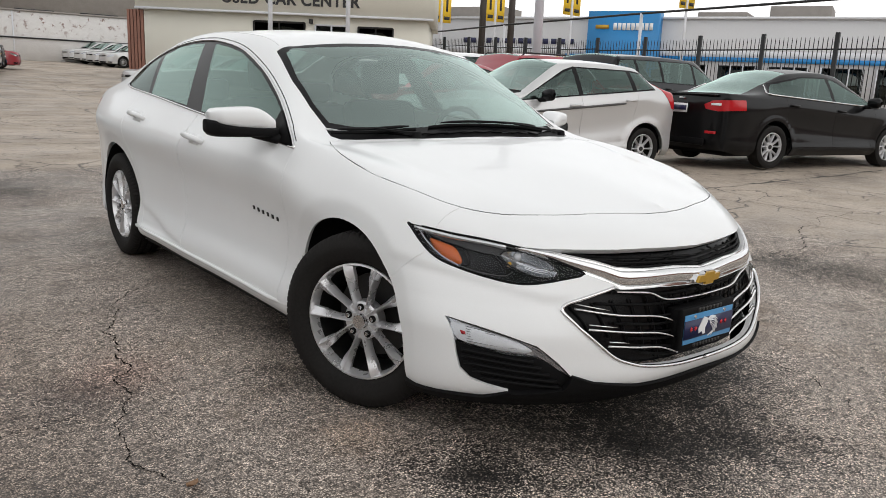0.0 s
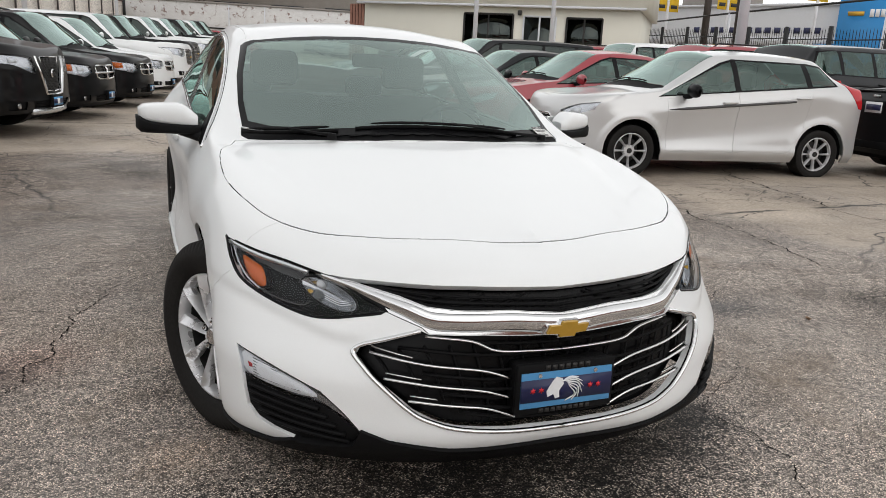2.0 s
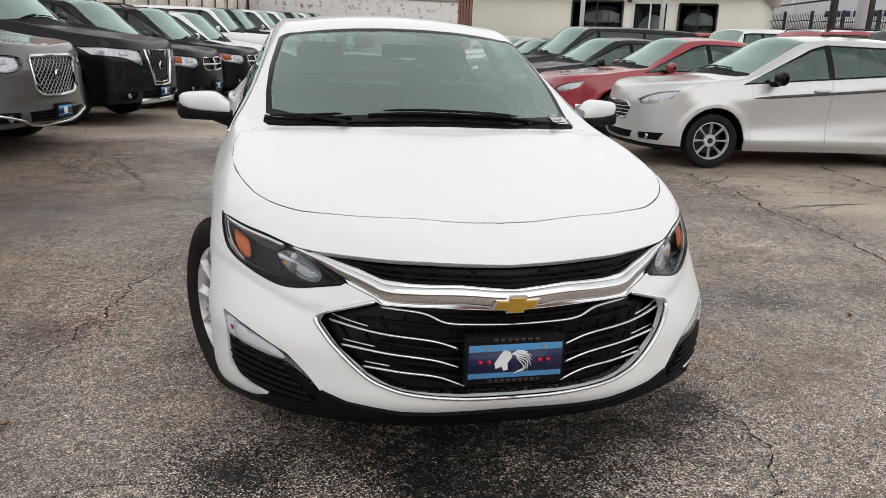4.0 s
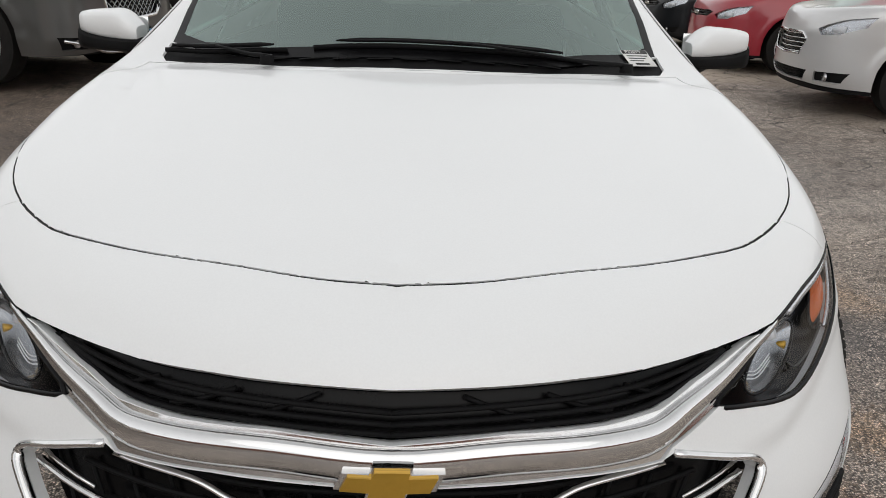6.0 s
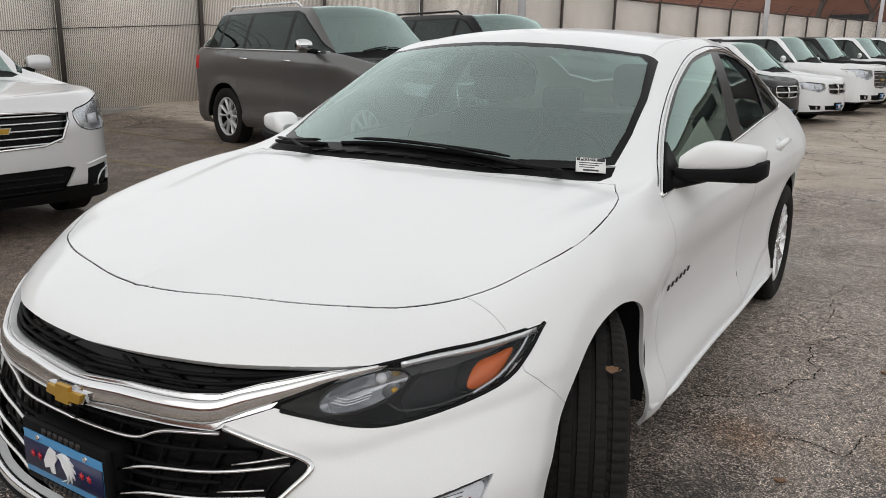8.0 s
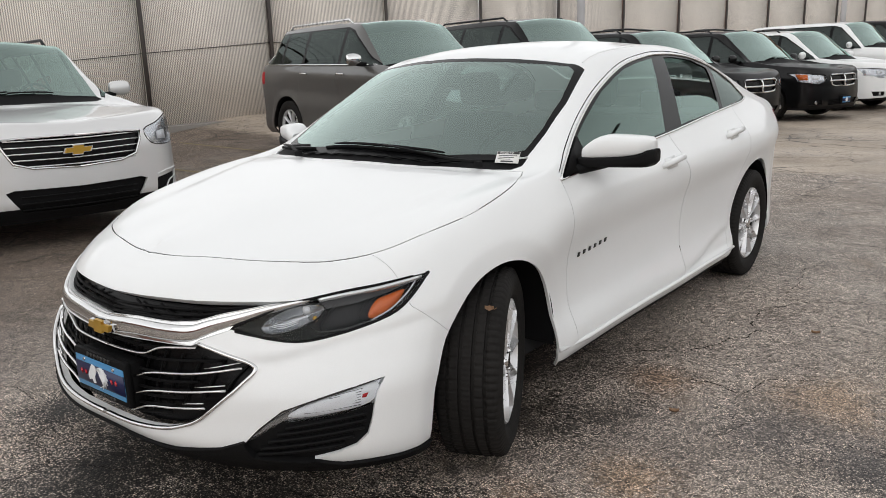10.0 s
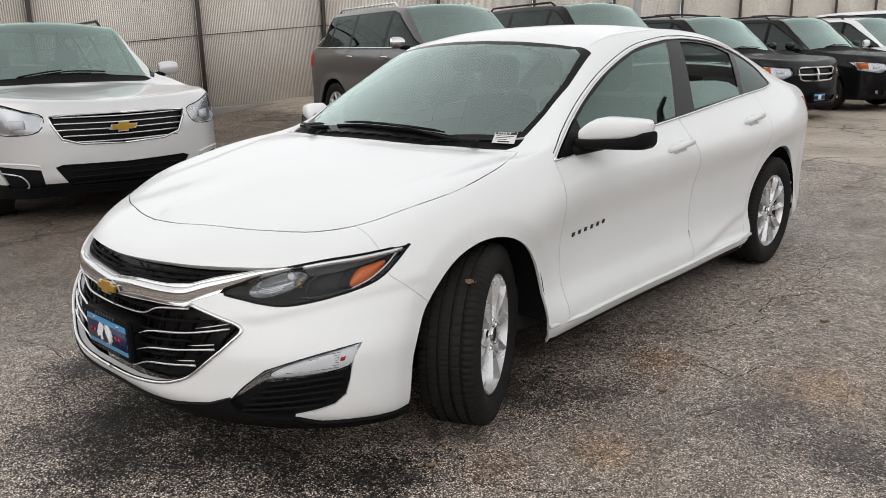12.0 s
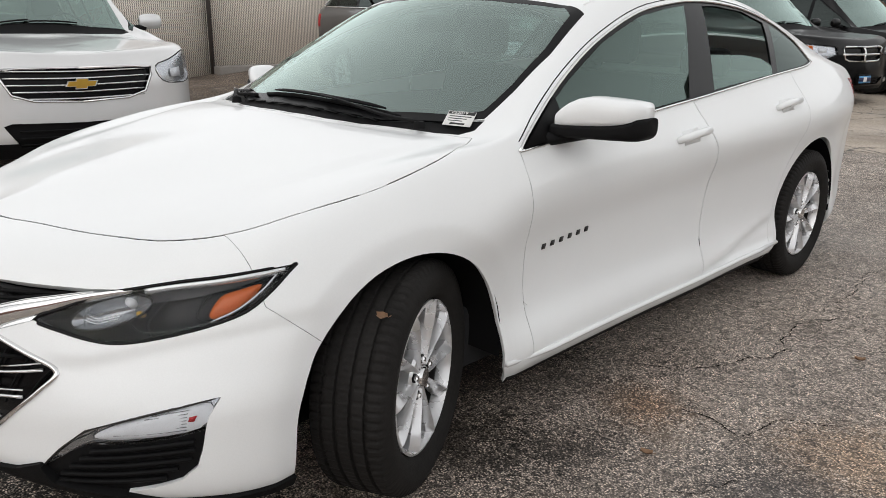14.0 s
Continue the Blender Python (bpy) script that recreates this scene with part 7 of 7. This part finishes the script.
copy_thing(silver_sedan, stand(5.8, 22.2, -90))
# row behind it, tails towards the aisle
row = "cars in the second row"
black_sedan, _ = parked_car("black_sedan", "glossy black sedan with bright window line, tail to the aisle", black_paint, stand(11.15, 3.72, 79), group=row, bright_line=True, rear_plate=True, **SEDAN)
dark_cross, _ = parked_car("crossover", "dark grey crossover, tail to the aisle", dark_paint, stand(12.8, 7.6, 88), group=row, **{**CROSS, "L": 4.7, "H": 1.70})
red_cross, _ = parked_car("crossover", "dark red crossover with black roof rails", red_paint, stand(13.2, 10.6, 88), group=row, rails="dark", **{**CROSS, "L": 4.7, "H": 1.72})
white_cross, _ = parked_car("crossover", "white crossover, parked in the second row", white_paint, stand(13.5, 13.5, 88), group=row, **CROSS)
copy_thing(red_cross, stand(13.9, 16.6, 88))


# ---- buildings, poles and fences round the lot ----
def wall_box(name, p, q, depth, z0, z1, material, label, category="building", shift=0.0):
    """A block whose front runs from p to q (seen from the lot, left to right) and reaches back by depth."""
    d = Vector((q[0] - p[0], q[1] - p[1], 0))
    ang = math.degrees(math.atan2(d.y, d.x))
    ob = thing(name, label, category, pose(p[0], p[1], z0, 0, 0, ang))
    part("wall", boxed(0, d.length, 0, depth, -0.6, z1 - z0), material, ob)
    return ob, d.length


def office():
    """Cream single-storey sales office with a deep lettered parapet."""
    p, q, z0 = (8.56, 31.7), (17.75, 24.2), 0.72
    ob, n = wall_box("sales_office", p, q, 9.0, z0, 3.62, cream_stucco, "cream stucco sales office with a lettered parapet and dark windows")
    top = part("parapet", boxed(-0.25, n + 0.25, -0.28, 9.2, 2.90, 5.6), cream_stucco, ob)
    part("drip_edge", boxed(-0.27, n + 0.27, -0.31, -0.25, 2.86, 2.95), white_metal, ob)
    txt = bpy.data.curves.new("lettering", "FONT")
    txt.body, txt.size, txt.extrude, txt.offset, txt.space_character = "USED CAR CENTER", 0.62, 0.02, 0.018, 1.08
    t = new("lettering", txt)
    t.data.materials.append(ink)
    t.parent = ob
    t.matrix_basis = pose(3.35, -0.30, 3.26, 90, 0, 0)
    for a, b, z_lo, z_hi in ((4.62, 6.75, 0.9, 2.58), (7.2, 8.55, 0.0, 2.52), (9.0, 10.45, 0.9, 2.50)):
        w = part("window" if z_lo else "door", boxed(a, b, -0.02, 0.06, z_lo, z_hi), room_dark, ob, "dark shop window")
        part("pane", boxed(a + 0.05, b - 0.05, -0.035, -0.025, z_lo + 0.05, z_hi - 0.05), dark_glass, w)
        for x in (a, (a + b) / 2, b):
            part("window_frame", boxed(x - 0.035, x + 0.035, -0.055, -0.015, z_lo, z_hi), white_metal if not z_lo else dark_metal, w)
        part("window_frame", boxed(a, b, -0.055, -0.015, z_hi - 0.03, z_hi + 0.04), white_metal if not z_lo else dark_metal, w)
    for k in range(5):
        part("timber_post", boxed(-0.16 - 0.16 * k, -0.05 - 0.16 * k, 0.02 + 0.04 * k, 0.16 + 0.04 * k, -0.5, 2.85, 0.01), bark_brown, ob)
    lamp = part("wall_lamp", boxed(6.95, 7.10, -0.20, 0.0, 2.55, 2.75, 0.03), dark_metal, ob)
    return ob


office()


def old_wall():
    """White-painted brick wall at the end of the lot, with flaking paint."""
    m, n, l = nodes_of("flaking_white_brick")
    b = n["Principled BSDF"]
    br = n.new("ShaderNodeTexBrick")
    br.inputs["Scale"].default_value = 4.0
    br.inputs["Color1"].default_value, br.inputs["Color2"].default_value, br.inputs["Mortar"].default_value = (0.66, 0.645, 0.63, 1), (0.60, 0.585, 0.57, 1), (0.5, 0.48, 0.46, 1)
    co = n.new("ShaderNodeTexCoord")
    sw = n.new("ShaderNodeMapping")
    sw.inputs["Rotation"].default_value = (radians(90), 0, 0)
    l.new(co.outputs["Object"], sw.inputs[0])
    l.new(sw.outputs[0], br.inputs["Vector"])
    sep = n.new("ShaderNodeSeparateXYZ")
    l.new(co.outputs["Object"], sep.inputs[0])
    hi = n.new("ShaderNodeMapRange")
    hi.inputs["From Min"].default_value, hi.inputs["From Max"].default_value = 1.2, 2.6
    l.new(sep.outputs[2], hi.inputs[0])
    peel = ramp(n, l, wear(n, l, 2.2, 6, 0.7), (0.56, (0, 0, 0)), (0.60, (1, 1, 1)))
    fac = blend(n, l, 1.0, peel, hi.outputs[0], "MULTIPLY")
    l.new(blend(n, l, fac, br.outputs[0], (0.20, 0.13, 0.11)), b.inputs["Base Color"])
    b.inputs["Roughness"].default_value = 0.9
    ob, n_ = wall_box("brick_wall", (-1.4, 57.2), (27.0, 54.5), 0.6, 1.25, 4.45, m, "white-painted brick wall with flaking paint at the lot's end", "wall")
    part("coping", boxed(0, n_, -0.06, 0.66, 3.2, 3.32), concrete, ob)
    part("pipe", rod([(0, -0.08, 1.55), (n_, -0.08, 1.45)], 0.05, 8), iron, ob)
    for x in (6.9, 9.4, 18.4):
        part("pipe", rod([(x, -0.06, -0.5), (x, -0.06, 3.2)], 0.045, 8), white_metal, ob)


old_wall()


def works_building(p, q, depth, z0, z1, mat, rows, cols, label):
    ob, n = wall_box("industrial_building", p, q, depth, z0, z1, mat, label)
    h = (z1 - z0) / rows
    for r in range(rows):
        for c in range(cols):
            a = n * (c + 0.2) / cols
            b = n * (c + 0.8) / cols
            w = part("window", boxed(a, b, -0.06, 0.04, r * h + h * 0.35, r * h + h * 0.82), room_dark, ob)
            part("window_sill", boxed(a - 0.1, b + 0.1, -0.16, 0.0, r * h + h * 0.30, r * h + h * 0.35), concrete, w)
    part("roof_edge", boxed(-0.2, n + 0.2, -0.2, depth + 0.2, z1 - z0, z1 - z0 + 0.35), concrete, ob)
    return ob


works_building((-30, 66), (2, 66), 10, 1.6, 15, bark_brown, 3, 7, "brown brick factory building with dark window bands")
works_building((0.0, 74), (30, 70), 12, 2.0, 15, concrete, 3, 6, "grey concrete factory with long window bands")
works_building((-46, 30), (-44, 60), 8, 0.6, 11, cream_stucco, 2, 6, "pale warehouse beyond the fence")


# dealership across the road
def dealership():
    p, q, z0 = (34.0, 62.0), (58.0, 4.0), 0.6
    ob, n = wall_box("showroom", p, q, 14, z0, 6.3, white_wall, "long white showroom building with grey window band")
    part("wall_band", boxed(0, n, -0.12, 0.0, 3.0, 3.5), white_metal, ob)
    part("blue_stripe", boxed(24.0, n, -0.2, -0.1, 2.75, 3.05), sign_blue, ob)
    for k in range(16):
        a = 9.0 + k * 3.3
        if 25.5 < a < 32:
            continue
        w = part("window", boxed(a, a + 2.6, -0.05, 0.05, 0.3, 2.5), room_dark, ob)
        part("pane", boxed(a + 0.05, a + 2.55, -0.08, -0.06, 0.35, 2.45), dark_glass, w)
        for j in range(4):
            part("window_frame", boxed(a + 0.83 * j - 0.03, a + 0.83 * j + 0.06, -0.11, -0.04, 0.3, 2.5), white_metal, w)
    pyl = part("entrance_pylon", boxed(26.0, 31.2, -1.2, 0.2, -0.5, 6.1), sign_blue, ob, "blue entrance portal with plain white marks")
    for k in range(9):
        part("white_mark", boxed(27.95 + 0.33 * k, 28.2 + 0.33 * k, -1.24, -1.19, 4.75, 5.25), plate_white, pyl)
    part("gold_mark", boxed(26.6, 27.6, -1.24, -1.19, 4.85, 5.12), gold, pyl)
    for a, b, h in ((33, 36.5, 0.7), (38, 42, 1.1), (47, 49, 0.8), (12, 17, 1.2)):
        part("roof_unit", boxed(a, b, 3, 7, 5.6, 5.7 + h, 0.05), concrete, ob)
    for k in range(14):
        part("wall_mark", boxed(15.0 + 0.7 * k, 15.45 + 0.7 * k, -0.05, 0.0, 3.75, 4.15), plate_navy, ob)
    part("roof_edge", boxed(0, n, -0.15, 0.15, 5.62, 5.8), white_metal, ob)
    return ob


dealership()


def iron_fence():
    fence = thing("iron_fence", "black iron picket fence along the road", "fence")
    pts = [(23.6, 34.0), (21.6, 26.0), (20.2, 17.0), (19.6, 8.0), (19.0, -6.0)]
    line = [Vector((*p, 0)) for p in pts]
    picket = part("picket", rod([(0, 0, 0.12), (0, 0, 2.55), (0, 0, 2.64)], [0.013, 0.013, 0.003], 4), iron, fence)
    picket.location = (*pts[0], lift_of(*pts[0]))
    for a, b in zip(line, line[1:]):
        n = max(1, round((b - a).length / 2.4))
        for k in range(n):
            u, v = a.lerp(b, k / n), a.lerp(b, (k + 1) / n)
            z = lift_of(u.x, u.y)
            part("post", boxed(-0.05, 0.05, -0.05, 0.05, -0.1, 2.75), iron, fence).matrix_basis = pose(u.x, u.y, z)
            d = v - u
            cnt = 17
            for j in range(1, cnt):
                c = u + d * (j / cnt)
                bar = new("picket", picket.data)
                bar.parent = fence
                bar.location = (c.x, c.y, z)
            for h in (0.3, 2.3):
                part("rail", rod([(u.x, u.y, z + h), (v.x, v.y, z + h)], 0.02, 4), iron, fence)
    return fence


iron_fence()


def pole(name, label, x, y, r, top, mat, cap=0.0):
    ob = thing(name, label, "pole")
    z = lift_of(x, y)
    part("shaft", rod([(x, y, z - 0.1), (x, y, top)], r, 14), mat, ob)
    part("base_plate", boxed(x - r * 2, x + r * 2, y - r * 2, y + r * 2, z - 0.02, z + 0.05, 0.01), dark_metal, ob)
    if cap:
        part("lamp_head", boxed(x - 0.5, x + 0.5, y - 0.15, y + 0.15, top, top + 0.15, 0.04), dark_metal, ob)
    return ob


pole("light_pole", "thick white steel light pole on the lot", 11.95, 11.9, 0.115, 9.0, white_metal, 1)
pole("light_pole", "slim white light pole before the office", 10.82, 24.57, 0.085, 9.0, white_metal, 1)
pole("light_pole", "slim white light pole before the office", 13.38, 23.34, 0.085, 9.0, white_metal, 1)
pole("sign_post", "dark brown steel sign post", 25.0, 29.0, 0.17, 9.5, brown_steel)
pole("sign_post", "dark brown steel sign post", 26.1, 28.0, 0.17, 9.5, brown_steel)
for y in (18.3, 35.5, 52.7, 70.0):
    pole("light_pole", "pale grey steel light pole by the fence", -10.4 + 0.1942 * (y - 9.0), y, 0.11, 9.0, white_metal, 1)


def bare_tree(x, y, high, seed):
    """A leafless winter tree: a tapered trunk that forks again and again into thin twigs."""
    rng = random.Random(seed)
    base = lift_of(x, min(y, 75))
    tree = thing("bare_tree", "leafless grey-brown winter tree beyond the fence", "tree", pose(x, y, base), "bare trees beyond the lot")
    trunk = [Vector((0, 0, -0.2)), Vector((rng.gauss(0, 0.1), rng.gauss(0, 0.1), high * 0.2)), Vector((rng.gauss(0, 0.2), rng.gauss(0, 0.2), high * 0.4))]
    part("trunk", rod(trunk, [high * 0.022, high * 0.018, high * 0.014], 8), twig_bark, tree)
    bm = bmesh.new()

    def fork(at, way, length, thick, depth):
        mid = at + way * length * 0.5 + Vector((rng.gauss(0, 0.05), rng.gauss(0, 0.05), 0.02)) * length
        end = at + way * length + Vector((0, 0, 0.06 * length))
        tube(bm, [at, mid, end], [thick, thick * 0.8, thick * 0.6], 5 if depth > 2 else 3, False)
        if depth == 0:
            return
        for _ in range(rng.choice((2, 3, 3))):
            turn = Vector((rng.gauss(0, 0.5), rng.gauss(0, 0.5), rng.gauss(0.15, 0.3)))
            fork(end if rng.random() < 0.7 else mid, (way + turn).normalized(), length * rng.uniform(0.6, 0.82), thick * 0.62, depth - 1)

    for k in range(4):
        a = k * 1.6 + rng.random()
        fork(trunk[2] if k else trunk[1].lerp(trunk[2], 0.6), Vector((0.55 * math.cos(a), 0.55 * math.sin(a), 0.85)).normalized(), high * 0.20, high * 0.010, 5)
    part("crown", bm, twig_bark, tree, "bare forked branches")


for k, (x, y, h) in enumerate(((-6.5, 62.0, 11.0), (-3.2, 60.5, 9.0), (0.8, 62.5, 10.0), (-16.0, 46.0, 10.0), (3.6, 61.5, 8.0))):
    bare_tree(x, y, h, 40 + k)
for k, (x, y, zb_) in enumerate(((31.6, 40.9, 5.1), (34.4, 38.5, 5.3), (38.1, 34.9, 5.9), (42.8, 29.1, 6.5))):
    ob = pole("banner_pole", "steel pole with two yellow banners", x, y, 0.09, 9.2, white_metal)
    for s in (-1, 1):
        flag = part("banner", boxed(x + s * 0.47 - 0.36, x + s * 0.47 + 0.36, y - 0.01, y + 0.01, zb_, zb_ + 1.9), banner_yellow, ob, "yellow cloth banner")
        part("dark_mark", boxed(x + s * 0.47 - 0.10, x + s * 0.47 + 0.08, y - 0.025, y - 0.012, zb_ + 0.75, zb_ + 1.6), ink, flag)
        part("dark_mark", boxed(x + s * 0.47 - 0.24, x + s * 0.47 + 0.24, y - 0.025, y - 0.012, zb_ + 0.2, zb_ + 0.42), ink, flag)
        part("banner_arm", rod([(x, y, zb_ + 1.92), (x + s * 0.85, y, zb_ + 1.92)], 0.02, 6), iron, ob)

pipe = thing("overhead_pipe", "dark overhead pipe on slim posts along the road", "pipe")
line = [(25.5, 40.0, 3.65), (23.8, 26.0, 3.95), (22.6, 17.0, 4.05), (21.5, 5.5, 4.15), (20.5, -8.0, 4.3)]
part("pipe", rod(line, 0.042, 8), iron, pipe)
for x, y, z in line[:4]:
    part("post", rod([(x, y, lift_of(x, y) - 0.1), (x, y, z)], 0.06, 8), white_metal, pipe)

# unseen plain walls, added to close the place behind the camera and darken reflections
for name, p, q in (("unseen_wall_south", (60, -34), (-40, -30)), ("unseen_wall_east", (70, 10), (62, -34))):
    d = Vector((q[0] - p[0], q[1] - p[1], 0))
    ob = part(name, boxed(0, d.length, -0.4, 0, -0.5, 5.5), bark_brown)
    ob.matrix_basis = pose(p[0], p[1], 0, 0, 0, math.degrees(math.atan2(d.y, d.x)))
    tagged(ob, "unseen brown brick wall, added to close the lot for reflections", "wall", kind="structure")

# cars by the end wall
row = "cars by the end wall"
for x, y, h in ((11.7, 55.6, -80), (11.9, 53.3, -80), (12.1, 51.1, -80), (12.3, 48.9, -80)):
    c = copy_thing(silver_sedan, stand(x, y, h))
    tagged(c, group=row)
c = copy_thing(red_sedan, stand(4.6, 41.2, 77))
tagged(c, "bright red compact sedan at the end of the fence row", "car", "cars along the fence")


# ---- small things on the ground ----
def dead_leaf(x, y, z, turn, size=0.035, label="curled brown dead leaf"):
    bm = bmesh.new()
    vs = [[bm.verts.new((a * size, b * size * (1 - 0.55 * abs(a)) * 0.7, 0.010 * abs(b) + 0.006 * a * a + 0.003)) for b in (-1, -0.4, 0, 0.4, 1)] for a in (-1, -0.5, 0, 0.5, 1)]
    for p, q in zip(vs, vs[1:]):
        for k in range(4):
            bm.faces.new((p[k], p[k + 1], q[k + 1], q[k]))
    tube(bm, [(size, 0, 0.006), (size * 1.5, 0.004, 0.010)], 0.0012, 4)
    ob = part("dead_leaf", bm, leaf_brown)
    ob.matrix_basis = pose(x, y, z, 0, 0, turn)
    return tagged(ob, label, "leaf", "leaves on the asphalt")


for x, y, a, s in ((1.264, 0.666, 20, 0.019), (0.95, -0.35, 70, 0.018), (1.9, 2.4, 140, 0.015), (-1.6, -0.3, 10, 0.02), (1.5, 1.9, 200, 0.02), (-3.0, 2.9, 33, 0.03), (2.3, 0.3, 80, 0.02), (-5.1, 4.6, 150, 0.04)):
    dead_leaf(x, y, lift_of(x, y), a, s)
tyre_leaf = dead_leaf(0.949, -0.138, 0.591, 24, 0.015, "curled brown leaf stuck on the front tyre")
tyre_leaf.matrix_basis = pose(0.949, -0.138, 0.591, 40, 0, 24)

# faded bay lines by the fence
for y in (4.1, 6.0 - 0.35, 9.0):
    x0, x1 = -9.6, -4.6
    bm = bmesh.new()
    row_ = [(bm.verts.new((x, y - 0.035, lift_of(x, y) + 0.004)), bm.verts.new((x, y + 0.035, lift_of(x, y) + 0.004))) for x in np.linspace(x0, x1, 8)]
    for p, q in zip(row_, row_[1:]):
        bm.faces.new((p[0], q[0], q[1], p[1]))
    tagged(part("trim", bm, yellow_line), "faded yellow bay line on the asphalt", "road marking", kind="structure")
